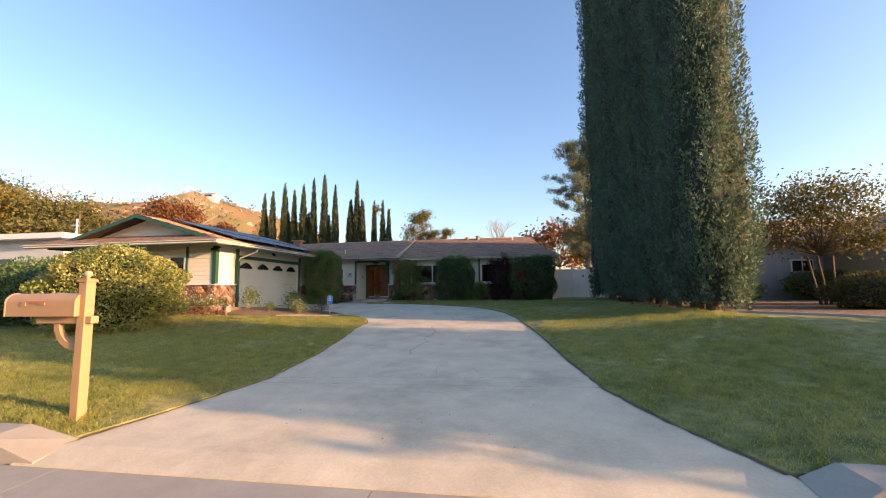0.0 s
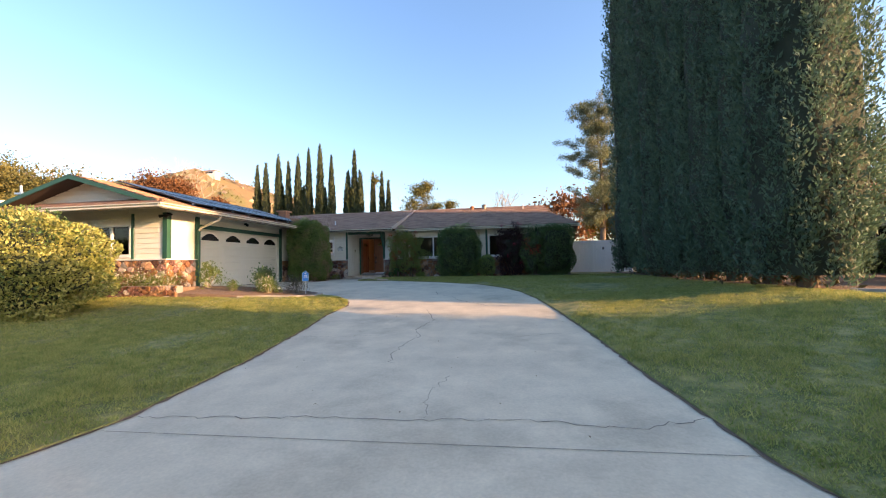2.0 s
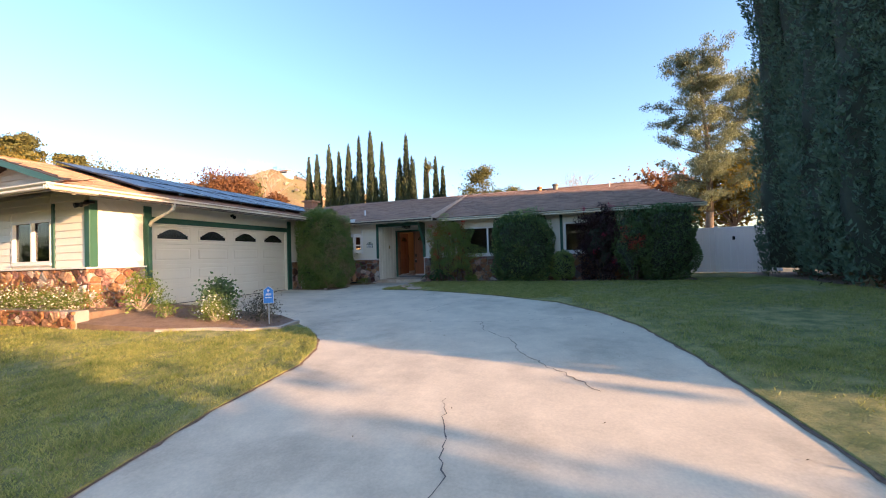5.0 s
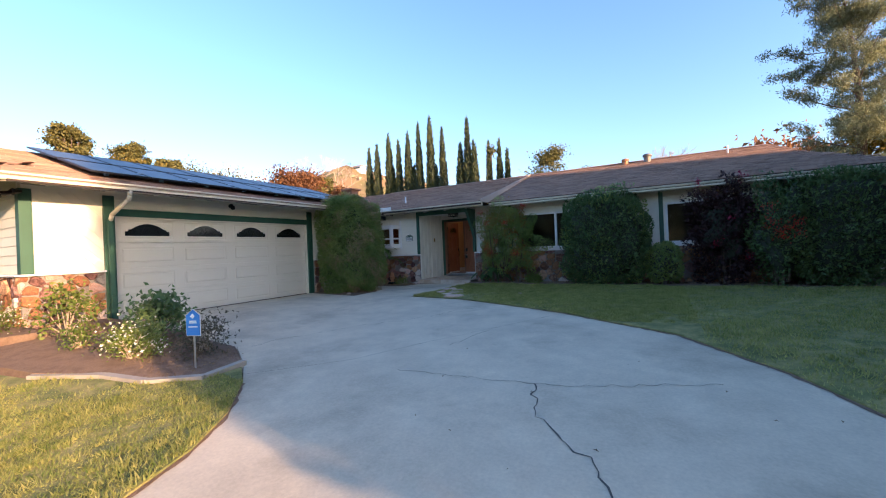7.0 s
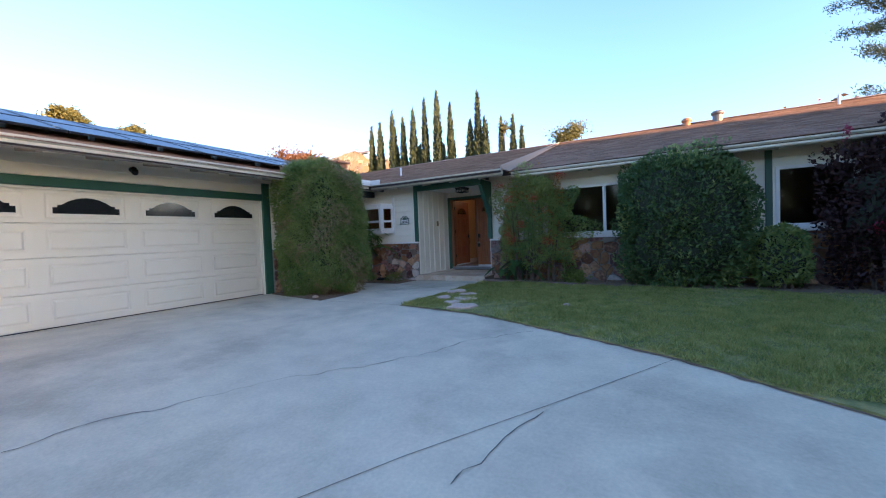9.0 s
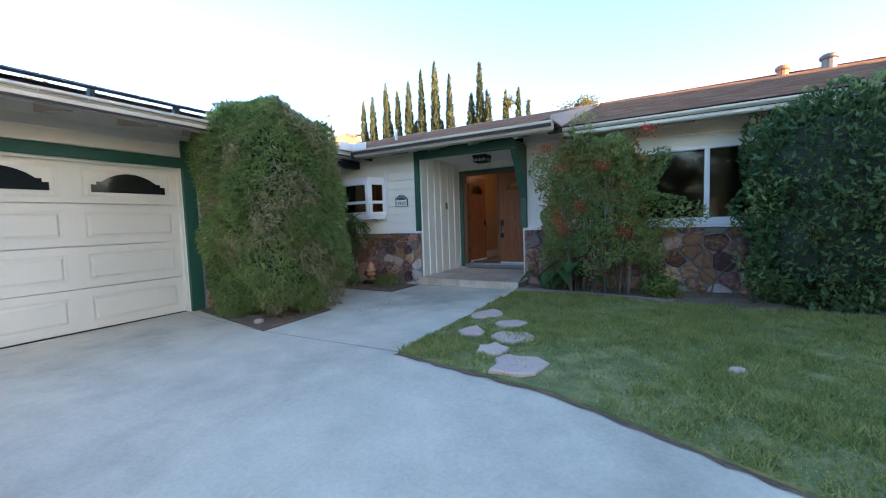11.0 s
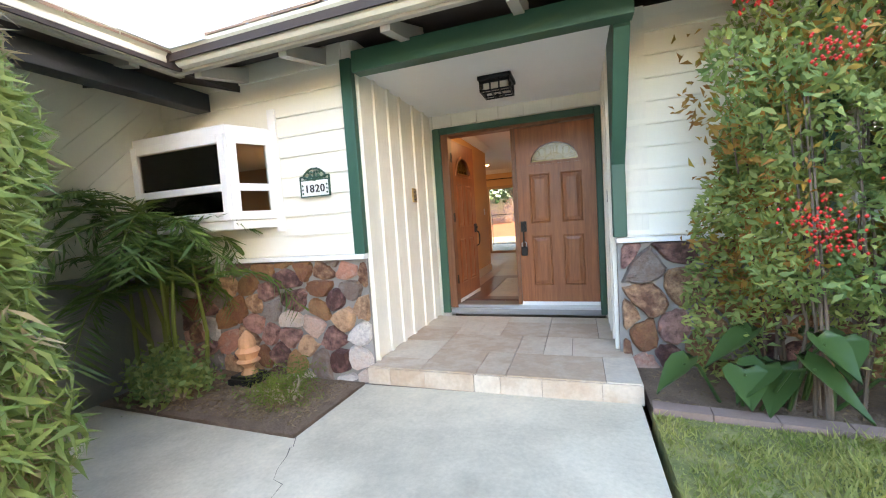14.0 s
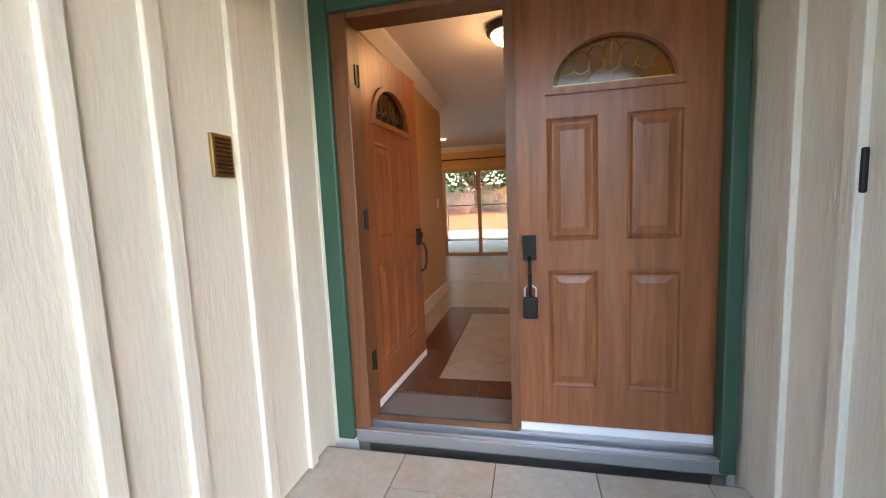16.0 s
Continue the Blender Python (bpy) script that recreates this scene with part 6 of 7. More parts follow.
for k, (px, top) in enumerate([(-47.45, 20.0), (-45.74, 20.4), (-43.25, 21.6), (-41.28, 20.4), (-39.4, 21.4), (-37.31, 22.4), (-35.15, 23.0), (-32.98, 20.8), (-29.91, 17.9), (-28.68, 21.9), (-27.7, 17.9), (-25.32, 17.3), (-23.71, 17.4), (-22.55, 15.9), (-46.9, 15.5), (-42.4, 15.8), (-38.3, 15.9), (-34.2, 15.2)]):
    column_tree("far_cypress", -2.42 + (px + 2.68) * 0.772, 54, 0.6, 0.66 + (top - 1.36) * 0.772, 0.72 + 0.1 * math.sin(k * 3.3) if k < 11 else 0.5, 2600, 200 + k, "slender dark Italian cypress far behind the house", "far row of slender cypresses", FAR_CYPRESS, 0.5, 0.28, tip=0.7)


def leafy_tree(name, x, y, z0, height, spread_, seed, leaf, label, category="tree", n=5000, size=0.3, trunk_r=0.16, fork=0.35, bark=BARK, clumps=26, flat=0.7, group="", lean=0.0, wide=0.55, forks=1, taper=0.0):
    """A broad tree: tapered trunk, limbs to each clump, and a crown of many leaf clumps with gaps."""
    rk, rng = random.Random(seed), np.random.default_rng(seed)
    t = thing(name, (x, y, z0), label, category, group)
    fk = Vector((x + lean * height * fork, y, z0 + height * fork))
    trunk, limbs = M(), M()
    for q in range(forks):
        b = Vector((x + 0.12 * (q - (forks - 1) / 2), y, z0 - 0.15))
        f2 = fk + Vector((0.5 * (q - (forks - 1) / 2), rk.uniform(-0.2, 0.2), 0))
        mid = (b + f2) / 2 + Vector((rk.uniform(-0.1, 0.1) * trunk_r * 6, rk.uniform(-0.1, 0.1), 0))
        if forks > 1:
            part("stem", M().tube([b, mid, f2], [trunk_r * 1.25, trunk_r, trunk_r * 0.75], 9), bark, t, smooth=True)
        else:
            trunk.tube([b, mid, f2], [trunk_r * 1.25, trunk_r, trunk_r * 0.75], 9)
    cs, ways = [], []
    for k in range(clumps):
        a, uu = rk.uniform(0, 6.283), rk.uniform(0.0, 1.0)
        rr = spread_ * math.sqrt(rk.uniform(0.08, 1)) * (0.55 + 0.45 * math.sin(math.pi * (0.25 + 0.7 * uu))) * (1 - taper * uu)
        c = Vector((x + lean * height * uu + rr * math.cos(a), y + rr * math.sin(a), z0 + height * (fork + 0.08 + (0.92 - fork) * uu)))
        h = fk.lerp(c, 0.5) + Vector((rk.uniform(-0.2, 0.2), rk.uniform(-0.2, 0.2), 0.1 * height * rk.uniform(-0.3, 0.5)))
        limbs.tube([fk, h, c], [trunk_r * 0.42, trunk_r * 0.22, trunk_r * 0.07], 5)
        cs.append(c)
    if forks == 1:
        part("trunk", trunk, bark, t, smooth=True)
    part("branchwork", limbs, bark, t)
    per = n // clumps
    C = np.concatenate([np.array(c) + rng.normal(size=(per, 3)) * np.array([1, 1, flat]) * spread_ * rk.uniform(0.13, 0.26) for c in cs])
    leaves("crown", C, size, wide, leaf, t, None, 1.0, rng=rng)
    return t


def bare_tree(name, x, y, z0, height, seed, label):
    rk = random.Random(seed)
    t = thing(name, (x, y, z0), label, "tree", "leafless trees on the hill")
    m = M()

    def grow(p, d, L, r, lv):
        q = p + d * L
        m.cyl(p, q, r, r * 0.6, 4, False)
        if lv:
            for _ in range(3):
                e = (d + Vector((rk.uniform(-0.75, 0.75), rk.uniform(-0.75, 0.75), rk.uniform(-0.1, 0.5)))).normalized()
                grow(q, e, L * rk.uniform(0.6, 0.8), r * 0.55, lv - 1)

    grow(Vector((x, y, z0)), Vector((0, 0, 1)), height * 0.32, height * 0.018, 5)
    part("branchwork", m, PALE_BARK, t)


# the big pine behind the fence
def layered_pine(name, x, y, z0, height, seed, label):
    """An open pine: a leaning trunk, long rising limbs and tufted sprays in loose layers with sky between them."""
    rk, rng = random.Random(seed), np.random.default_rng(seed)
    t = thing(name, (x, y, z0), label, "tree")
    spine = [Vector((x + 0.5 * math.sin(u * 3.1) - 0.4 * u, y, z0 - 0.2 + height * u)) for u in np.linspace(0, 0.97, 9)]
    part("trunk", M().tube(spine, [0.34 * (1 - 0.88 * i / 8) for i in range(9)], 9), BARK, t, smooth=True)
    limbs, tufts = M(), []
    for k in range(46):
        u = 0.22 + 0.76 * (k / 45)
        p = spine[min(7, int(u / 0.97 * 8))].lerp(spine[min(8, int(u / 0.97 * 8) + 1)], (u / 0.97 * 8) % 1)
        a = k * 2.4 + rk.uniform(-0.4, 0.4)
        reach = (3.5 if u < 0.75 else 3.5 * (1.06 - u) / 0.31 + 0.3) * rk.uniform(0.45, 1.05)
        d = Vector((math.cos(a), math.sin(a), rk.uniform(0.15, 0.6)))
        mid, tip = p + d * reach * 0.5, p + d * reach + Vector((0, 0, rk.uniform(0, 0.5)))
        limbs.tube([p, mid, tip], [0.07 * (1.2 - u), 0.045 * (1.2 - u) + 0.006, 0.012], 5)
        for q in range(9):
            c = mid.lerp(tip, rk.uniform(-0.3, 1.1)) + Vector((rk.gauss(0, 0.36), rk.gauss(0, 0.36), rk.gauss(0.1, 0.24)))
            tufts.append((c, d))
    part("branchwork", limbs, BARK, t)
    per = 150
    C = np.concatenate([np.array(c) + rng.normal(size=(per, 3)) * np.array([0.24, 0.24, 0.16]) for c, d in tufts])
    lie = np.concatenate([np.tile([d.x * 0.5, d.y * 0.5, 0.7], (per, 1)) for c, d in tufts])
    leaves("crown", C, 0.22, 0.2, PINE, t, lie, 0.6, rng=rng)
    return t


layered_pine("pine", 7.0, 45, 0.5, 16.9, 301, "tall grey-green pine with an open crown")
layered_pine("pine", 11.6, 47, 0.5, 15.0, 307, "tall grey-green pine with an open crown")
for px, py, top, sp in ((-136.6, 55.7, 36.5, 3.9), (-123, 63, 31.2, 3.5), (-110.7, 66.4, 25.6, 2.8)):
    leafy_tree("garage_side_tree", px, py, 1, top, sp, 330 + int(-px), OLIVE, "rounded olive tree showing above the garage roof", n=9000, size=0.7, trunk_r=0.6, fork=0.7, clumps=44, group="trees behind the garage")
leafy_tree("golden_tree", 9.5, 47, 0.5, 8.0, 3.0, 302, GOLDEN, "yellow-green leafy tree behind the fence", n=4200, size=0.4)
leafy_tree("backyard_tree", -14.2, 58, 1.2, 11.0, 2.4, 303, OLIVE, "rounded olive-green tree behind the house", n=6000, size=0.24, fork=0.5)
leafy_tree("backyard_tree", -10.8, 58, 1.2, 9.0, 2.0, 304, OLIVE, "rounded olive-green tree behind the house", n=5000, size=0.24, fork=0.5)
leafy_tree("rust_tree", -58, 60, 1, 14.6, 5.0, 305, RUST, "broad rust-brown autumn tree behind the garage", n=14000, size=0.42, trunk_r=0.4, fork=0.4, clumps=46)
leafy_tree("rust_tree", -50.5, 62, 1, 11.5, 3.2, 306, RUST, "broad rust-brown autumn tree behind the garage", n=8000, size=0.42, trunk_r=0.3, fork=0.4)
for k, (x, y, h, s, lf) in enumerate([(-84, 60, 17, 8, OLIVE), (-92, 52, 18, 8, GOLDEN), (-72, 52, 10, 6, OLIVE), (-76, 64, 11, 5, GOLDEN), (-100, 64, 21, 9, OLIVE), (-66, 44, 7, 4, GOLDEN), (-110, 52, 21, 9, GOLDEN), (-90, 72, 15, 7, OLIVE), (-120, 72, 24, 10, OLIVE)]):
    leafy_tree("hillside_tree", x, y, 1, h, s, 320 + k, lf, "broad sunlit tree in olive and gold", n=13000, size=0.55, trunk_r=0.4, fork=0.3, clumps=60, group="sunlit trees beyond the garage")
leafy_tree("far_pine", -105, 112, 0, 27, 4, 341, OLIVE, "dark pine on the far slope", n=3000, size=1.4, fork=0.5)
leafy_tree("autumn_tree", 6.0, 58, 1, 8.5, 4.5, 342, RUST, "reddish autumn tree behind the fence", n=3500, size=0.5)
bare_tree("bare_tree", -120, 120, 14, 26, 351, "pale leafless tree against the sky")
bare_tree("bare_tree", -108, 122, 14, 24, 352, "pale leafless tree against the sky")
bare_tree("bare_tree", -114.7, 79.8, 1, 31, 355, "pale leafless tree against the sky")
bare_tree("bare_tree", -1.0, 60, 1, 11, 353, "pale leafless tree against the sky")
bare_tree("bare_tree", 2.0, 44, 1, 6.2, 354, "pale leafless tree against the sky")
palm = thing("far_palm", (-19.65, 54, 1), "thin far palm between the cypresses", "palm")
part("trunk", M().cyl((-19.65, 54, 0.5), (-19.65, 54, 12.4), 0.13, 0.1, 8), BARK, palm)
rngp = np.random.default_rng(4)
leaves("fronds", np.array([-19.65, 54, 12.5]) + rngp.normal(size=(90, 3)) * 0.32, 0.85, 0.12, OLIVE, palm, None, 1.0)

# the trees beside the street that throw the long shade
leafy_tree("street_tree", 13.0, 5.0, -0.1, 5.3, 3.3, 361, OLIVE, "broad leafy tree standing beside the street", n=40000, size=0.42, trunk_r=0.18, fork=0.2, clumps=130, taper=0.78)
for k, (x, y, h, s) in enumerate([(-16, -20, 9, 5), (-8, -22, 8, 4.5), (1, -21, 10, 5.5), (9, -20, 8, 4.5), (-25, -18, 9, 5)]):
    leafy_tree("street_side_tree", x, y, -0.3, h, s, 380 + k, OLIVE, "broad leafy tree across the street", n=5000, size=0.55, trunk_r=0.3, fork=0.15, clumps=46, group="trees across the street")

# neighbour's small tree and bushes
leafy_tree("crepe_myrtle", 9.3, 16.6, 0.5, 4.3, 2.0, 371, leafmat("myrtle_leaves", (0.05, 0.065, 0.025), (0.20, 0.16, 0.05), 0.4, 0.5, 0.9), "small open tree with yellowing leaves and several stems", n=10000, size=0.11, trunk_r=0.045, fork=0.4, clumps=80, forks=3, bark=BARK, flat=0.5)


def bush(name, centre, half, power, seed, material, label, n, size, aspect, lump=0.12, low=-0.9, extra=None, spread=0.8, stems=True, core=0.78, droop=0.0, category="bush"):
    """A shrub: stems, a dark inside and a shell of leaves."""
    zb = centre[2] - half[2]
    t = thing(name, (centre[0], centre[1], zb), label, category)
    if stems:
        m, rk = M(), random.Random(seed)
        for k in range(6):
            a = rk.uniform(0, 6.28)
            m.tube([(centre[0] + 0.12 * math.cos(a), centre[1] + 0.12 * math.sin(a), zb - 0.12), (centre[0] + half[0] * 0.45 * math.cos(a), centre[1] + half[1] * 0.45 * math.sin(a), centre[2])], [0.03, 0.012], 6)
        part("stem_clump", m, BARK, t)
    if core:
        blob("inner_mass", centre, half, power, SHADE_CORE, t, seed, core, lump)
    C, d = shell_points(n, centre, half, power, seed, lump, 0.3, low)
    lie = d * 0.9 + np.array([0, 0, 0.35 - droop])
    leaves("leaves", C, size, aspect, material, t, lie, spread, rng=np.random.default_rng(seed))
    if extra:
        m2, share, sz, asp = extra
        C2, d2 = shell_points(int(n * share), centre, half, power, seed + 7, lump, 0.2, low)
        keep = wavy(C2[:, 0] * 2.2, C2[:, 2] * 2.2 + C2[:, 1] * 2.0, seed) > 0.0
        leaves("turning_leaves", C2[keep], sz, asp, m2, t, d2[keep] * 0.9 + np.array([0, 0, 0.2 - droop]), spread, rng=np.random.default_rng(seed + 1))
    return t


# big variegated bush on the west lawn
bush("variegated_bush", (-14.3, 11.6, 1.28), (2.15, 1.5, 1.35), 2.3, 401, VARIEGATED, "large rounded yellow-green variegated bush on the lawn", 26000, 0.085, 0.6, 0.10, -0.85, (DEEP_LEAF, 0.3, 0.08, 0.6))
bush("dark_hedge", (-18.5, 12.5, 1.2), (2.2, 1.2, 1.2), 2.6, 402, DEEP_LEAF, "dark green hedge behind the variegated bush", 9000, 0.1, 0.6)
bush("neighbour_bush", (9.4, 14.2, 0.95), (1.6, 1.1, 0.6), 2.4, 403, leafmat("dusty_green", (0.06, 0.07, 0.025), (0.15, 0.13, 0.05), 0.3, 0.6), "low spreading olive-green bush on bare soil", 9000, 0.09, 0.4)
bush("neighbour_bush", (11.6, 16.4, 1.0), (1.5, 1.0, 0.6), 2.4, 404, leafmat("dusty_green_2", (0.09, 0.09, 0.03), (0.19, 0.16, 0.06), 0.3, 0.6), "low spreading yellow-green bush on bare soil", 7000, 0.09, 0.4)
bush("neighbour_bush", (8.6, 20.6, 0.95), (1.0, 0.8, 0.6), 2.4, 405, DEEP_LEAF, "dark rounded bush against the neighbour's wall", 4000, 0.09, 0.5)
bush("neighbour_bush", (12.4, 21.0, 1.1), (1.6, 0.6, 0.7), 2.6, 406, DEEP_LEAF, "dark clipped bush against the neighbour's wall", 5000, 0.09, 0.5)

# clipped bamboo-like bush beside the garage
bush("weeping_bush", (-12.02, 22.06, 1.93), (0.86, 0.74, 1.42), 5.5, 411, BAMBOO_LEAF, "tall clipped bush of narrow drooping leaves", 56000, 0.13, 0.13, 0.10, -0.97, (BAMBOO_DRY, 0.5, 0.11, 0.13), 0.75, True, 0.78, 0.75)

# plants along the bedroom wall
nd = bush("nandina", (-7.84, 24.86, 1.82), (0.86, 0.42, 1.06), 2.5, 421, NANDINA, "tall nandina with red berries and turning leaves", 19000, 0.066, 0.38, 0.3, -0.8, (NANDINA_RED, 0.25, 0.066, 0.38), 0.9, False, 0.0, 0.1)
m, rk = M(), random.Random(8)
for k in range(26):
    x0, y0 = -7.95 + rk.uniform(-0.55, 0.55), 24.8 + rk.uniform(-0.22, 0.22)
    m.tube([(x0, y0, 0.42), (x0 + rk.uniform(-0.08, 0.08), y0, 1.0), (x0 * 1.0 + (x0 + 7.95) * 0.4, y0, 2.3)], [0.011, 0.009, 0.004], 6)
part("cane_clump", m, BARK, nd, "thin upright brown canes")
for k, (x0, y0, z0) in enumerate([(-8.35, 24.42, 2.45), (-7.75, 24.45, 2.42), (-8.05, 24.42, 1.85), (-8.4, 24.45, 1.65), (-7.45, 24.5, 1.45), (-8.3, 24.5, 1.5), (-7.15, 24.5, 2.9), (-8.6, 24.55, 2.8)]):
    rb = np.random.default_rng(600 + k)
    mb = M()
    for q in range(60):
        c = np.array([x0, y0 - 0.08, z0]) + rb.normal(size=3) * np.array([0.06, 0.035, 0.05])
        mb.lathe(tuple(c), [(0.002, -0.009), (0.009, 0.0), (0.002, 0.009)], 6)
    part("berry_cluster", mb, BERRY, nd, "cluster of bright red berries", kind="stuff")
bush("clipped_shrub", (-4.85, 24.72, 1.75), (1.12, 0.6, 1.35), 3.6, 422, DEEP_LEAF, "tall dark green clipped shrub against the wall", 17000, 0.085, 0.42, 0.12, -0.95, (NANDINA, 0.3, 0.09, 0.4))
bush("low_shrub", (-3.35, 24.6, 1.02), (0.42, 0.38, 0.55), 2.4, 423, NANDINA, "low green leafy shrub below the window", 2600, 0.09, 0.4)
pr = bush("purple_shrub", (-2.0, 24.72, 1.75), (0.75, 0.5, 1.3), 2.2, 424, PURPLE_LEAF, "dark purple-leaved shrub with pink flowers", 6500, 0.09, 0.5, 0.25, -0.9, None, 0.9, True, 0.55)
py = bush("berry_shrub", (-0.95, 24.45, 1.75), (0.6, 0.5, 1.1), 2.4, 425, DEEP_LEAF, "dark green shrub with clusters of orange-red berries", 5500, 0.085, 0.42, 0.2, -0.9, None, 0.9)
for k, (x0, y0, z0) in enumerate([(-1.2, 23.95, 1.95), (-0.95, 23.95, 1.8), (-0.75, 23.98, 1.95), (-1.05, 23.95, 1.65), (-1.25, 24.0, 2.3), (-0.8, 24.0, 1.7)]):
    rb = np.random.default_rng(700 + k)
    mb = M()
    for q in range(40):
        c = np.array([x0, y0, z0]) + rb.normal(size=3) * np.array([0.10, 0.05, 0.08])
        mb.lathe(tuple(c), [(0.002, -0.012), (0.012, 0.0), (0.002, 0.012)], 6)
    part("berry_cluster", mb, BERRY, py, "cluster of orange-red berries", kind="stuff")
for k, (x0, y0, z0) in enumerate([(-2.55, 24.4, 3.1), (-1.65, 24.4, 3.15), (-1.9, 24.3, 2.1), (-2.2, 24.3, 1.5), (-1.6, 24.3, 1.2)]):
    rb = np.random.default_rng(800 + k)
    fw_ = leaves("flower", np.array([x0, y0, z0]) + rb.normal(size=(30, 3)) * 0.06, 0.06, 0.7, leafmat("magenta_petals", (0.30, 0.02, 0.05), (0.38, 0.05, 0.10), 0.3) if k == 0 else bpy.data.materials["magenta_petals"], pr, None, 1, "cluster of deep pink flowers")
    fw_["kind"] = "stuff"
bush("clipped_hedge", (0.15, 24.85, 1.78), (1.0, 0.8, 1.28), 4.0, 426, DEEP_LEAF, "large dark clipped hedge at the house corner", 14000, 0.085, 0.42, 0.08, -0.97)

# ---- fence, neighbours, hill ----
fn = thing("vinyl_fence", (2.6, 28.6, 0.46), "grey-white vinyl panel fence with a gate", "fence")
for k in range(16):
    x0 = 1.05 + k * 0.25
    part("slat", M().box(x0, x0 + 0.244, 28.6, 28.63, 0.5, 2.32), PLASTIC_WHITE, fn, bevel=0.004)
for x0 in (1.02, 2.75, 4.2):
    part("post", M().box(x0, x0 + 0.12, 28.56, 28.67, 0.44, 2.45), PLASTIC_WHITE, fn, bevel=0.008)
for z0 in (0.5, 2.3):
    part("rail", M().box(1.02, 5.05, 28.575, 28.655, z0, z0 + 0.1), PLASTIC_WHITE, fn, bevel=0.006)
part("latch", M().box(3.38, 3.46, 28.55, 28.6, 1.85, 2.0), IRON, fn, "black gate latch")

GREY_STUCCO = mat("grey_stucco", (0.36, 0.37, 0.38), 0.85, 0.08, 2, 50, 0.25)
nb = thing("neighbour_house", (14, 22.0, 0.45), "low grey stucco house with a brown roof", "house")
part("wall", M().box(9.9, 24, 22.0, 30, 0.4, 3.25), GREY_STUCCO, nb)
part("roof", M().prism([(9.4, 21.3, 3.15), (9.4, 21.3, 3.28), (9.4, 26.0, 4.9), (9.4, 30.7, 3.2)], (15.5, 0, 0)), SHINGLE, nb)
part("gable_wing", M().box(13.2, 24, 18.6, 22.0, 0.4, 3.2), GREY_STUCCO, nb)
part("wing_roof", M().prism([(12.7, 18.0, 3.15), (16.5, 18.0, 4.6), (24.5, 18.0, 3.15)], (0, 6, 0)), SHINGLE, nb)
dn_ = part("door", M().box(10.35, 11.15, 21.96, 22.0, 0.45, 2.5), mat("grey_door", (0.30, 0.31, 0.32), 0.6), nb)
wn_ = part("window", M().box(11.75, 12.75, 21.95, 22.0, 1.75, 2.4), TRIM_WHITE, nb)
part("pane", M().box(11.82, 12.22, 21.94, 21.955, 1.82, 2.33).box(12.27, 12.68, 21.94, 21.955, 1.82, 2.33), DARK_GLASS, wn_)
part("chimney", M().box(9.9, 10.25, 23, 23.4, 3.6, 4.6), STONES[1], nb)

n2 = thing("west_house", (-32, 20, 0.4), "low pale house with a flat white roof", "house")
part("wall", M().box(-42, -24.0, 17.5, 26, 0.3, 3.95), mat("pale_stucco", (0.55, 0.57, 0.58), 0.8, 0.08), n2)
part("roof", M().box(-42.8, -23.4, 16.9, 26.6, 3.95, 4.22), TRIM_WHITE, n2)
part("window", M().box(-30, -27, 17.46, 17.5, 1.8, 3.0), DARK_GLASS, n2)
up = thing("utility_pole", (-62, 48, 1), "wooden utility pole with a crossarm", "pole")
part("post", M().cyl((-62, 48, 0.5), (-62, 48, 12.5), 0.16, 0.12, 8), BARK, up)
vent = thing("roof_mast", (-24.6, 18.5, 4.22), "slim metal mast with a small arm on a roof", "mast")
part("pole", M().cyl((-24.6, 18.5, 4.2), (-24.6, 18.5, 5.2), 0.05, n=8), ALU, vent)
part("arm", M().box(-24.95, -24.5, 18.46, 18.54, 4.8, 4.87), ALU, vent)

hill = M()
HX, HY = 70, 26
for j in range(HY):
    for i in range(HX):
        x = -900 + i * 14.5
        y = 170 + j * 16
        s = float(np.interp(x, [-900, -640, -546, -480, -402, -340, -313, -285, -255, -200, -120], [124, 120, 110, 106, 108, 110, 104, 84, 56, 18, 0]))
        s *= smooth_step((y - 170) / 230)
        s += 10 * noise.noise((x * 0.02, y * 0.02, 0)) * min(1, s / 30) + 5 * noise.noise((x * 0.07, y * 0.07, 3)) * min(1, s / 20)
        hill.v.append((x, y, s - 2))
hill.f = [(j * HX + i, j * HX + i + 1, (j + 1) * HX + i + 1, (j + 1) * HX + i) for j in range(HY - 1) for i in range(HX - 1)]
hb = setting("hill", hill, mat("dry_hillside", (0.23, 0.14, 0.08), 0.95, 0.4, 0.03, 0.4, 0.3, tint=(0.12, 0.11, 0.045), depth=2.0), "dry brown rocky hill under a clear sky", "hill")
rocks, scrub = M(), []
rk = random.Random(14)
for k in range(1500):
    i, j = rk.randrange(HX - 1), rk.randrange(6, HY - 1)
    p = Vector(hill.v[j * HX + i]).lerp(Vector(hill.v[(j + 1) * HX + i + 1]), rk.random())
    p.x += rk.uniform(-7, 7)
    if p.z < 25:
        continue
    if -480 < p.x < -270 and rk.random() < 0.8:
        s = rk.uniform(1.2, 4.2)
        vs = [p + Vector((rk.uniform(-1, 1), rk.uniform(-1, 1), rk.uniform(-0.3, 1))) .normalized() * s * rk.uniform(0.7, 1.1) for _ in range(8)]
        bmr = bmesh.new()
        for v in vs:
            bmr.verts.new(v)
        r = bmesh.ops.convex_hull(bmr, input=bmr.verts[:])
        bmr.verts.index_update()
        rocks.add([v.co for v in bmr.verts], [[v.index for v in f.verts] for f in bmr.faces])
        bmr.free()
    else:
        scrub.append(p)
part("boulders", rocks, mat("pale_boulder", (0.42, 0.31, 0.21), 0.9, 0.2, 0.2, 2, 0.2, island=0.4), hb, kind="stuff")
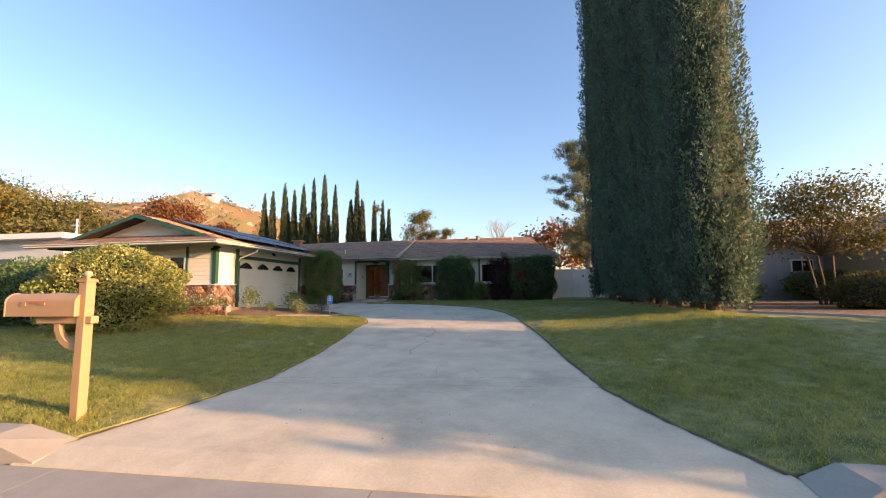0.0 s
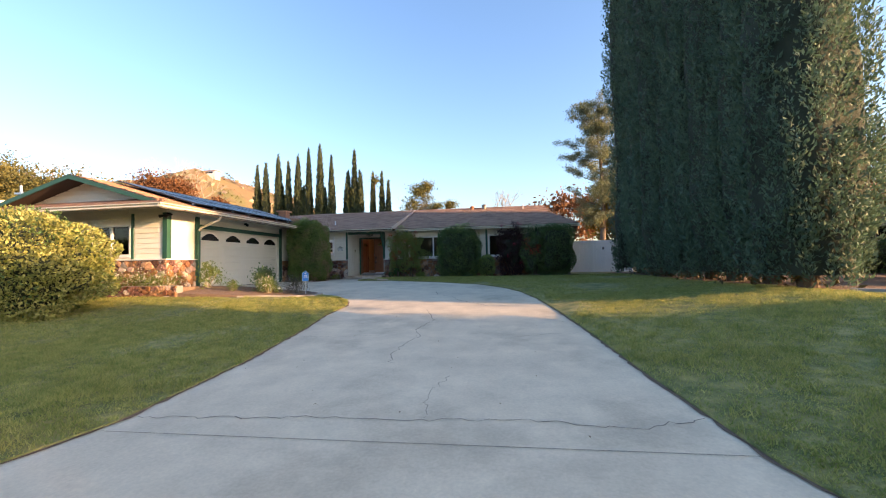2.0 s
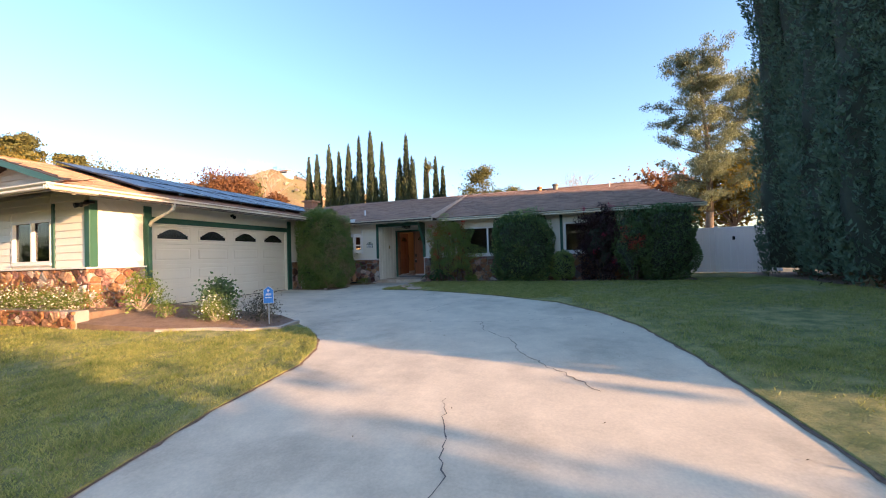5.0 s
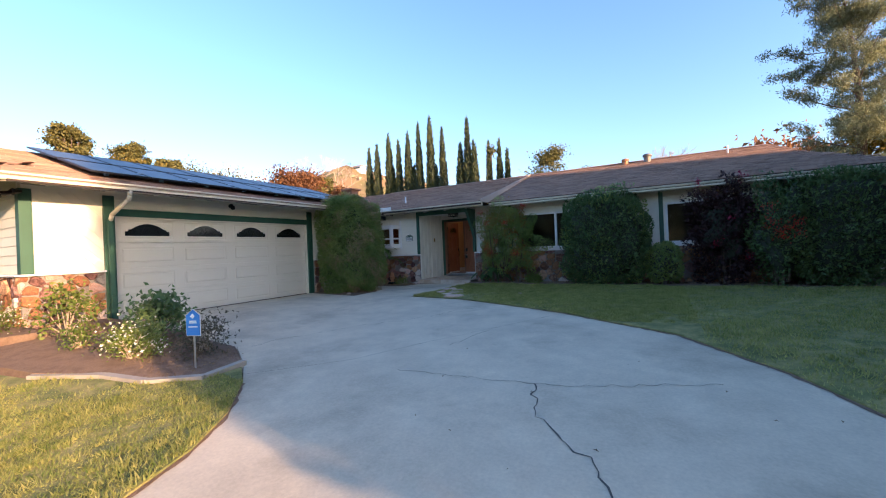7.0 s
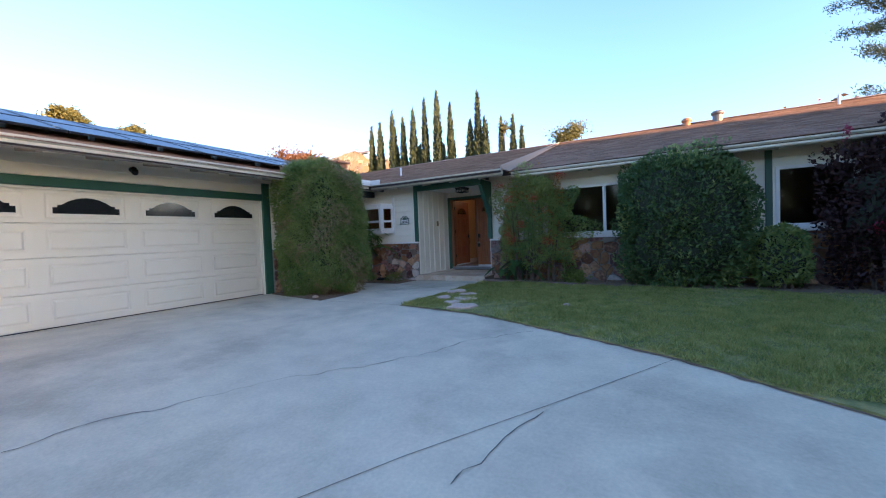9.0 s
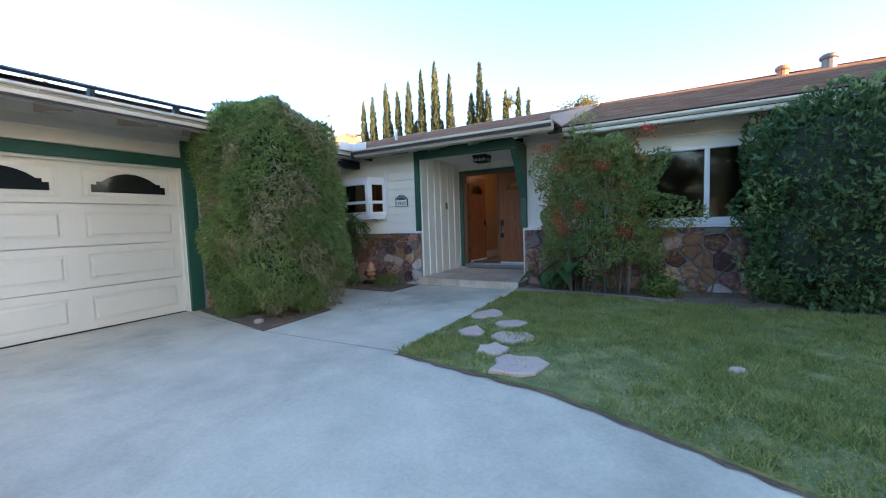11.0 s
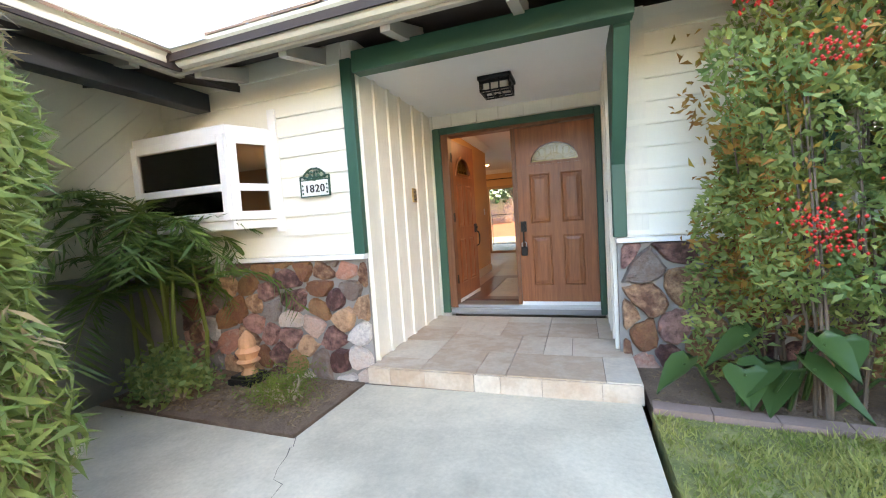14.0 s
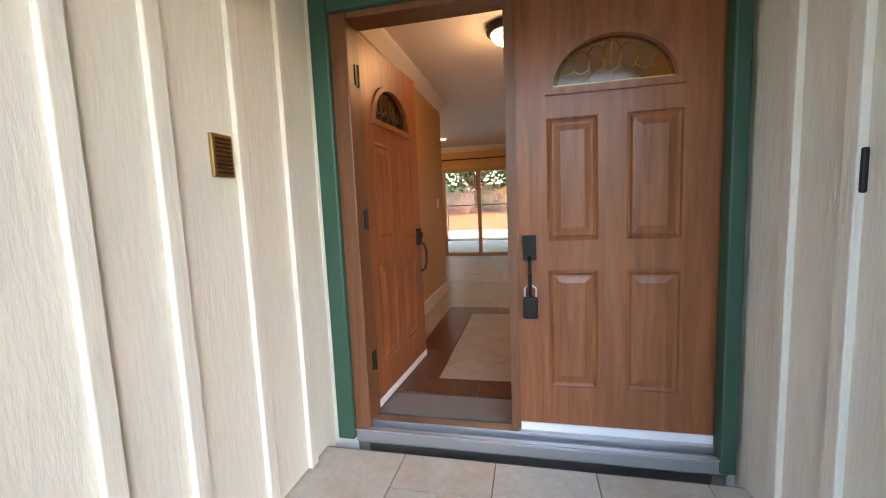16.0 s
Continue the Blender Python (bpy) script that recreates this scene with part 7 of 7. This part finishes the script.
C = np.concatenate([np.array(p) + np.random.default_rng(k).normal(size=(22, 3)) * 2.6 + np.array([0, 0, 2.0]) for k, p in enumerate(scrub)])
part_scrub = leaves("scrub", C, 2.4, 0.7, OLIVE, hb)
part_scrub["kind"] = "stuff"
for k, (x, y, w) in enumerate([(-318, 385, 16), (-368, 390, 12), (-520, 380, 16)]):
    z = max(v[2] for v in hill.v if abs(v[0] - x) < 16 and abs(v[1] - y) < 16) - 1
    hs = thing("hilltop_house", (x, y, z), "pale house on top of the hill", "house")
    part("wall", M().box(x - w / 2, x + w / 2, y - 8, y, z - 6, z + 3), TRIM_WHITE, hs)
    part("roof", M().box(x - w / 2 - 1, x + w / 2 + 1, y - 9, y + 1, z + 3, z + 3.8), SHINGLE, hs)
    part("window", M().box(x - w / 3, x + w / 3, y - 8.1, y - 8, z + 0.6, z + 2.2), DARK_GLASS, hs)


# ---- small things outdoors ----
MAIL = mat("tan_mailbox_paint", (0.42, 0.255, 0.135), 0.5, 0.1, 5, 60, 0.1)
mb = thing("mailbox", (-6.75, 4.72, -0.1), "tan painted mailbox on a post with a curved brace", "mailbox")
MX, MY, MZ = -6.75, 4.72, lawn_z(-6.75, 4.72)
part("post", M().box(MX - 0.055, MX + 0.055, MY - 0.055, MY + 0.055, MZ - 0.1, 1.36), MAIL, mb, bevel=0.008)
part("post_cap", M().box(MX - 0.07, MX + 0.07, MY - 0.07, MY + 0.07, 1.36, 1.385).box(MX - 0.06, MX + 0.06, MY - 0.06, MY + 0.06, 1.385, 1.40), MAIL, mb, bevel=0.004)
part("finial", M().lathe((MX, MY, 1.40), [(0.025, 0), (0.02, 0.015), (0.04, 0.035), (0.045, 0.055), (0.035, 0.08), (0.008, 0.092)], 14), mat("weathered_cap", (0.35, 0.30, 0.22), 0.6, 0.2, 9), mb, smooth=True)
part("arm", M().box(MX - 0.62, MX + 0.14, MY - 0.045, MY + 0.045, 0.88, 0.965), MAIL, mb, bevel=0.008)
br = M()
pts = [(MX - 0.055 - 0.30 * math.sin(t), MY, 0.88 - 0.28 * (1 - math.cos(t - 1.5708)) * 0 - 0.28 * math.cos(t)) for t in np.linspace(0, 1.5708, 9)]
for a, b in zip(pts, pts[1:]):
    dx, dz = b[0] - a[0], b[2] - a[2]
    q = math.hypot(dx, dz)
    nx, nz = -dz / q * 0.035, dx / q * 0.035
    br.prism([(a[0] - nx, MY - 0.03, a[2] - nz), (b[0] - nx, MY - 0.03, b[2] - nz), (b[0] + nx, MY - 0.03, b[2] + nz), (a[0] + nx, MY - 0.03, a[2] + nz)], (0, 0.06, 0))
part("curved_brace", br, MAIL, mb)
box = M()
prof = [(-0.11, 0.965), (0.11, 0.965), (0.11, 1.12)] + [(0.11 * math.cos(t), 1.12 + 0.11 * math.sin(t)) for t in np.linspace(0.2, math.pi - 0.2, 11)] + [(-0.11, 1.12)]
box.prism([(MX - 0.98, MY + u, v) for u, v in prof], (0.96, 0, 0))
part("box", box, MAIL, mb, bevel=0.004)
part("door", M().prism([(MX - 1.005, MY + u * 1.04, 0.965 + (v - 0.965) * 1.03) for u, v in prof], (0.024, 0, 0)), MAIL, mb, bevel=0.005)
part("door_emblem", M().prism([(MX - 1.012, MY + u * 0.75, 0.985 + (v - 0.965) * 0.75) for u, v in prof], (0.008, 0, 0)), MAIL, mb)
part("flag_mount", M().box(MX - 0.75, MX - 0.69, MY - 0.122, MY - 0.11, 1.09, 1.14), MAIL, mb)
part("flag", M().box(MX - 0.69, MX - 0.42, MY - 0.122, MY - 0.114, 1.125, 1.145).box(MX - 0.50, MX - 0.42, MY - 0.123, MY - 0.113, 1.10, 1.145), mat("faded_red", (0.50, 0.20, 0.12), 0.6), mb, "faded red signal flag")

sg = thing("yard_sign", (-8.58, 15.26, drive_z(-8.58, 15.26) + 0.05), "small blue pointed security sign on a thin stake", "sign")
T = Matrix.Translation((-8.58, 15.26, 0)) @ Matrix.Rotation(radians(22), 4, "Z")
part("stake", M().box(-0.01, 0.01, 0.0, 0.012, 0.2, 0.75, T), ALU, sg)
BLUE = mat("sign_blue", (0.03, 0.22, 0.62), 0.4, 0.04, 3, 30, 0.0)
out_ = [(-0.09, 0.70), (0.09, 0.70), (0.09, 0.95), (0.0, 1.02), (-0.09, 0.95)]
part("white_edge", M().prism([T @ Vector((u * 1.08, -0.004, 0.86 + (v - 0.86) * 1.05)) for u, v in out_], T.to_3x3() @ Vector((0, 0.006, 0))), PLASTIC_WHITE, sg)
part("panel", M().prism([T @ Vector((u, -0.010, v)) for u, v in out_], T.to_3x3() @ Vector((0, 0.006, 0))), BLUE, sg, "bright blue sign face")
bars = M()
for z0, w in ((0.85, 0.05), (0.87, 0.048), (0.80, 0.06)):
    bars.box(-w, w, -0.0125, -0.0095, z0, z0 + 0.014, T)
part("white_bars", bars, PLASTIC_WHITE, sg)
part("emblem", M().lathe(tuple(T @ Vector((0, -0.012, 0.94))), [(0.004, -0.03), (0.03, 0.0), (0.004, 0.03)], 10), PLASTIC_WHITE, sg)

# downpipe at the garage
dp = thing("downpipe", (-13.25, 16.25, 0.42), "downpipe in cream and dark green at the garage corner", "downpipe")
part("elbow", M().tube([(-12.38, 16.25, 3.03), (-12.38, 16.25, 2.94), (-12.46, 16.25, 2.87), (-13.16, 16.25, 2.63), (-13.24, 16.25, 2.52)], 0.04, 10), GUTTER, dp, "cream painted elbow", smooth=True)
part("pipe", M().box(-13.30, -13.215, 16.20, 16.29, 0.98, 2.54).box(-13.28, -13.19, 16.21, 16.30, 0.75, 0.99).box(-13.30, -13.215, 16.20, 16.29, 0.42, 0.78), GREEN, dp, bevel=0.008)
fl = thing("flood_light", (-13.2, 14.8, 2.9), "dark twin flood lamp under the eaves corner", "lamp")
for s_ in (-0.08, 0.08):
    part("lamp_head", M().cyl((-13.2 + s_, 14.83, 2.92), (-13.2 + s_ * 1.4, 14.68, 2.87), 0.035, 0.055, 12), IRON, fl)
part("mount", M().cyl((-13.2, 14.9, 2.98), (-13.2, 14.84, 2.92), 0.05, n=12).box(-13.3, -13.1, 14.84, 14.96, 2.93, 2.98), IRON, fl)
sc = thing("security_camera", (-13.3, 18.88, 3.0), "small black dome security camera over the garage door", "camera")
part("base", M().cyl((-13.33, 18.88, 3.02), (-13.26, 18.88, 3.02), 0.05, n=14), IRON, sc)
part("dome", M().lathe((-13.22, 18.88, 2.96), [(0.01, -0.05), (0.04, -0.035), (0.055, 0.0), (0.05, 0.05), (0.02, 0.065)], 14), IRON, sc, smooth=True)


def roof_vent(name, x, y, z, h, r, material, label, cap=True):
    v = thing(name, (x, y, z), label, "roof vent")
    part("pipe", M().cyl((x, y, z - 0.25), (x, y, z + h), r, n=14), material, v)
    if cap:
        part("cap", M().lathe((x, y, z + h), [(r * 1.25, -0.02), (r * 1.3, 0.05), (r * 0.9, 0.09), (r * 0.2, 0.11)], 16), material, v, smooth=True)
    return v


CLAY = mat("clay_cap", (0.42, 0.20, 0.11), 0.7, 0.15)
roof_vent("roof_vent", -3.75, 30.2, 4.80, 0.22, 0.13, mat("dull_galvanised", (0.20, 0.19, 0.18), 0.6, 0.2, 6, 40, 0.1, metal=0.5), "dull metal roof vent with a rounded cap")
roof_vent("roof_vent", -4.55, 30.2, 4.80, 0.14, 0.11, CLAY, "low terracotta-coloured roof vent")
roof_vent("roof_vent", -1.2, 29.7, 4.64, 0.28, 0.03, PLASTIC_WHITE, "thin white vent pipe on the roof", False)
roof_vent("roof_vent", -12.3, 25.6, 3.52, 0.3, 0.03, PLASTIC_WHITE, "thin white vent pipe on the roof", False)
ch = thing("chimney", (-13.2, 22.6, 3.35), "small square tan flue above the garage roof", "chimney")
part("flue", M().box(-13.3, -13.06, 22.5, 22.74, 3.2, 3.62), CLAY, ch, bevel=0.01)
part("flue_cap", M().box(-13.35, -13.01, 22.45, 22.79, 3.6, 3.66), CLAY, ch, bevel=0.008)
ch2 = thing("chimney", (-16.6, 27.3, 4.4), "low brick chimney with a flat cap", "chimney")
part("stack", M().box(-16.85, -16.35, 27.0, 27.5, 4.1, 4.72), mat("brick", (0.32, 0.15, 0.09), 0.9, 0.25, 12, 60, 0.4), ch2, bevel=0.01)
part("flue_cap", M().box(-16.95, -16.25, 26.9, 27.6, 4.72, 4.8), CLAY, ch2, bevel=0.01)

# low stone planter before the garage
pw = setting("planter_wall", M().box(-19.9, -12.0, 13.96, 14.2, 0.1, 0.66), MORTAR, "low stone planter wall below the garage window", "wall")
stones(pw, "x", 13.96, -1, -19.8, -11.98, 0.26, 0.66, 36, 0.85)
setting("planter_soil", M().box(-19.9, -12.1, 14.2, 14.92, 0.2, 0.6), SOIL, "dark soil in a stone planter", "flower bed")
PALM_LEAF = leafmat("palm_leaflets", (0.05, 0.13, 0.03), (0.16, 0.24, 0.06), 0.4, 0.4)
WHITE_PETAL = leafmat("white_petals", (0.75, 0.72, 0.62), (0.85, 0.83, 0.75), 0.3)
SPRING = leafmat("fresh_green_leaves", (0.09, 0.16, 0.03), (0.22, 0.26, 0.06), 0.4)


def small_shrub(name, x, y, z, rx, rz, seed, leaf, label, n, size, aspect=0.5, flower=None, open_=0.0, twig=None):
    rk, rng = random.Random(seed), np.random.default_rng(seed)
    t = thing(name, (x, y, z), label, "shrub")
    st, tips = M(), []
    for k in range(12):
        a, e = rk.uniform(0, 6.28), rk.uniform(0.25, 1.3)
        tip = Vector((x + rx * math.cos(a) * math.cos(e) * rk.uniform(0.6, 1), y + rx * math.sin(a) * math.cos(e) * rk.uniform(0.6, 1), z + 2 * rz * math.sin(e) * rk.uniform(0.75, 1.0)))
        mid = Vector((x, y, z)).lerp(tip, 0.55) + Vector((rk.uniform(-0.05, 0.05), rk.uniform(-0.05, 0.05), 0.04))
        st.tube([(x + rk.uniform(-0.05, 0.05), y + rk.uniform(-0.05, 0.05), z - 0.06), mid, tip], [0.012, 0.008, 0.003], 5)
        tips += [tip, mid.lerp(tip, 0.5)]
    part("stem_clump", st, twig or PALE_BARK, t)
    C = np.concatenate([np.array(p) + rng.normal(size=(n // len(tips), 3)) * rx * (0.22 - 0.1 * open_) for p in tips])
    leaves("foliage", C, size, aspect, leaf, t, None, 1, rng=rng)
    if flower:
        F = np.concatenate([np.array(p) + rng.normal(size=(9, 3)) * rx * 0.25 + np.array([0, 0, 0.03]) for p in tips])
        fh = leaves("flower_heads", F, 0.035, 0.9, flower, t, None, 1, rng=rng)
        fh["kind"] = "stuff"
    return t


for k in range(7):
    small_shrub("alyssum", -18.6 + k * 0.95, 14.4, 0.58, 0.56, 0.2, 500 + k, SPRING, "low white-flowering plant in the stone planter", 1500, 0.045, 0.4, WHITE_PETAL)
bz = lambda x, y: drive_z(x, y) + 0.05 + 0.07 * smooth_step((-9 - x) / 3)
small_shrub("rose_bush", -11.9, 15.1, bz(-11.9, 15.1), 0.5, 0.42, 511, SPRING, "sparse leggy rose bush with yellow-green leaves", 700, 0.07, 0.55, None, 0.3)
small_shrub("rose_bush", -10.4, 15.7, bz(-10.4, 15.7), 0.5, 0.36, 512, DEEP_LEAF, "dark green rose bush beside the garage door", 900, 0.085, 0.6)
small_shrub("daisy_bush", -9.75, 15.08, bz(-9.75, 15.08), 0.38, 0.22, 513, SPRING, "low mound of small white daisies", 1600, 0.05, 0.35, WHITE_PETAL)
small_shrub("grey_shrub", -9.2, 15.75, bz(-9.2, 15.75), 0.5, 0.22, 514, leafmat("grey_brown_leaves", (0.09, 0.075, 0.05), (0.15, 0.13, 0.075), 0.3), "low greyish twiggy shrub on bare soil", 1100, 0.055, 0.35)
small_shrub("low_plant", -10.1, 15.35, bz(-10.1, 15.35), 0.4, 0.18, 515, NANDINA, "low green plant on bare soil", 700, 0.06, 0.45)
small_shrub("low_plant", -10.9, 14.9, bz(-10.9, 14.9), 0.3, 0.14, 516, SPRING, "low green plant on bare soil", 400, 0.05, 0.45)

# plants and finial beside the porch
pfz = drive_z(-12.46, 24.4) + 0.012
fi = thing("garden_finial", (-12.34, 24.55, pfz), "terracotta flame finial on a black plinth", "ornament")
part("plinth", M().box(-12.47, -12.21, 24.42, 24.66, pfz - 0.03, pfz + 0.05).box(-12.45, -12.23, 24.44, 24.64, pfz + 0.05, pfz + 0.075), IRON, fi, "black plinth", 0.008)
part("ornament", M().lathe((-12.34, 24.55, pfz + 0.075), [(0.075, 0), (0.06, 0.02), (0.04, 0.05), (0.055, 0.075), (0.10, 0.11), (0.075, 0.135), (0.085, 0.165), (0.105, 0.2), (0.07, 0.235), (0.075, 0.27), (0.065, 0.31), (0.035, 0.355), (0.006, 0.385)], 12), mat("terracotta", (0.58, 0.30, 0.16), 0.75, 0.15, 9, 60, 0.2), fi)
small_shrub("herb_clump", -11.72, 24.28, pfz, 0.3, 0.11, 521, SPRING, "low feathery green herb on bare soil", 1500, 0.05, 0.16)
small_shrub("leafy_clump", -12.72, 24.12, pfz, 0.32, 0.19, 522, NANDINA, "low bushy green plant below the palm", 1600, 0.055, 0.6)
pm = thing("areca_palm", (-12.95, 24.3, pfz), "clump of feathery palm canes before the bay window", "palm")
rkp = random.Random(31)
for k in range(9):
    bx, by = -12.95 + rkp.uniform(-0.22, 0.22), 24.28 + rkp.uniform(-0.14, 0.16)
    hx, hy, hz = bx + rkp.uniform(-0.2, 0.25), by + rkp.uniform(-0.22, 0.12), rkp.uniform(0.75, 1.75)
    cane = part("cane", M().tube([(bx, by, pfz - 0.1), ((bx + hx) / 2, by, pfz + hz * 0.5), (hx, hy, pfz + hz)], [0.02, 0.017, 0.012], 8), SPRING, pm, "green ringed cane")
    for q in range(4):
        a, ht = rkp.uniform(0, 6.283), rkp.uniform(0.35, 0.95)
        L = rkp.uniform(0.55, 0.95)
        pts = [Vector((max(-13.28, hx + L * t * math.cos(a)), min(24.66, hy + L * t * math.sin(a)), pfz + hz + ht * t - 0.75 * t * t)) for t in np.linspace(0, 1, 9)]
        fr = part("frond", M().tube(pts, [0.008 - 0.0007 * i for i in range(9)], 5), SPRING, pm)
        Cs, ds = [], []
        for i in range(1, 9):
            d = (pts[i] - pts[i - 1]).normalized()
            side = d.cross(Vector((0, 0, 1))).normalized()
            for w in range(4):
                c = pts[i - 1].lerp(pts[i], w / 4)
                for sg_ in (-1, 1):
                    dd = (side * sg_ + d * 0.75 + Vector((0, 0, -0.2))).normalized()
                    Cs.append(c + dd * 0.12)
                    ds.append(dd)
        leaves("leaflet_fan", np.array(Cs), 0.26, 0.07, PALM_LEAF, fr, np.array(ds), 0.1, rng=np.random.default_rng(k * 10 + q), fold=0.03)

ph = thing("elephant_ear", (-8.6, 24.8, 0.47), "broad glossy green arrow-shaped leaves beside the porch", "plant")
BROAD = leafmat("broad_leaf", (0.03, 0.09, 0.03), (0.07, 0.14, 0.04), 0.35, 0.3)
rk = random.Random(17)
for k in range(13):
    a = rk.uniform(-2.9, 0.1)
    bx, by = -8.42 + rk.uniform(-0.3, 0.3), 24.8 + rk.uniform(-0.12, 0.1)
    r = rk.uniform(0.12, 0.34)
    tip = Vector((bx + r * math.cos(a), by + r * math.sin(a) * 0.8, 0.47 + rk.uniform(0.2, 0.5)))
    stalk = part("stalk", M().tube([(bx, by, 0.44), Vector((bx, by, 0.5)).lerp(tip, 0.6) + Vector((0, 0, 0.08)), tip], [0.012, 0.009, 0.006], 6), BROAD, ph)
    L, W = rk.uniform(0.2, 0.31), rk.uniform(0.085, 0.13)
    d = Vector((math.cos(a), math.sin(a), -0.75)).normalized()
    s = d.cross(Vector((0, 0, 1))).normalized()
    u = s.cross(d)
    ol = [(-0.22, 0.0), (-0.34, 0.55), (-0.1, 0.95), (0.2, 0.85), (0.55, 0.5), (1.0, 0.0)]
    m = M()
    for t, w in ol:
        c = tip + d * L * t
        m.v += [c + s * W * w + u * 0.03 * w, c - u * 0.012, c - s * W * w + u * 0.03 * w]
    m.f = [(3 * i, 3 * i + 1, 3 * i + 4, 3 * i + 3) for i in range(5)] + [(3 * i + 1, 3 * i + 2, 3 * i + 5, 3 * i + 4) for i in range(5)]
    part("leaf", m, BROAD, stalk, smooth=True)
bs = thing("bare_shrub", (-6.35, 24.95, 0.47), "leafless pale branching stem against the stone base", "shrub")
m = M()
for pts in ([(-6.35, 24.95, 0.4), (-6.3, 24.95, 0.7), (-6.55, 24.93, 0.95), (-6.75, 24.9, 1.2)], [(-6.3, 24.95, 0.7), (-6.1, 24.93, 0.95), (-6.05, 24.93, 1.3)], [(-6.45, 24.94, 0.85), (-6.42, 24.93, 1.1), (-6.5, 24.9, 1.25)], [(-6.1, 24.93, 0.95), (-5.92, 24.92, 1.15)]):
    m.tube(pts, [0.015 - 0.003 * i for i in range(len(pts))], 6)
part("branchwork", m, BARK, bs)
small_shrub("low_plant", -7.0, 24.75, 0.47, 0.35, 0.12, 531, SPRING, "low green leafy plant at the foot of the wall", 700, 0.07, 0.6)
pv = thing("irrigation_pipe", (-12.85, 21.75, 0.47), "white plastic irrigation pipe beside the stone base", "pipe")
part("pipe", M().tube([(-12.95, 21.72, 0.44), (-12.95, 21.72, 0.72), (-12.8, 21.72, 0.74), (-12.78, 21.7, 0.45)], 0.013, 8), PLASTIC_WHITE, pv)
tagged(part("pebble", M().lathe((-11.6, 21.35, drive_z(-11.6, 21.35) + 0.015), [(0.02, -0.02), (0.07, 0.0), (0.06, 0.03), (0.02, 0.045)], 10), FLAG, None, "rounded pale stone lying on the soil", smooth=True), category="stone")
tagged(part("lawn_stone", M().lathe((-6.45, 21.67, lawn_z(-6.4, 21.67)), [(0.02, -0.01), (0.07, 0.0), (0.055, 0.03), (0.015, 0.045)], 9), FLAG, None, "small pinkish stone lying on the lawn", smooth=True), category="stone")

# mulch chips in the beds
rngm = np.random.default_rng(71)
BEDS = [(-13.2, -11.3, 21.6, 22.3, 1700), (-13.2, -11.35, 23.95, 24.65, 2000), (-9.1, -0.5, 24.5, 25.25, 2200), (-12.6, -8.5, 14.9, 15.9, 1800)]
X = np.concatenate([rngm.uniform(b[0], b[1], b[4]) for b in BEDS])
Y = np.concatenate([rngm.uniform(b[2], b[3], b[4]) for b in BEDS])
Z = np.array([0.482 if y > 24 and x > -9.2 else (bed_z(x, y) + 0.006 if y > 20 else bz(x, y) + 0.01) for x, y in zip(X, Y)])
chips = leaves("mulch_chips", np.stack([X, Y, Z], 1), 0.038, 0.3, leafmat("mulch", (0.12, 0.07, 0.04), (0.38, 0.27, 0.16), 0.1, 0.9), None, rngm.normal(size=(len(X), 3)) * np.array([1.0, 1.0, 0.0]), 0.25, "brown bark chips and dry leaves over soil beds")
tagged(chips, category="mulch", kind="stuff")

# garden shrubs beyond the pool
for k in range(9):
    small_shrub("garden_shrub", -18 + k * 1.5, 46.5 + 0.6 * math.sin(k * 2), 1.3, 0.8, 0.7, 540 + k, leafmat("lavender_grey", (0.16, 0.12, 0.15), (0.30, 0.24, 0.28), 0.3) if k == 0 else bpy.data.materials["lavender_grey"], "greyish lavender shrub beyond the pool", 700, 0.16, 0.2)
leafy_tree("garden_tree", -13.5, 50, 1.5, 5.2, 2.6, 551, DEEP_LEAF, "dark rounded tree beyond the pool", n=4500, size=0.3, fork=0.25, clumps=36)
leafy_tree("garden_tree", -9.5, 52, 1.5, 5.5, 2.6, 552, GOLDEN, "sunlit golden tree beyond the pool", n=3500, size=0.3, fork=0.25, clumps=36)
setting("garden_wall", M().box(-30, 4, 55, 55.2, 0.5, 3.4), mat("sunny_fence", (0.5, 0.36, 0.2), 0.8), "tan garden fence behind the trees", "fence")
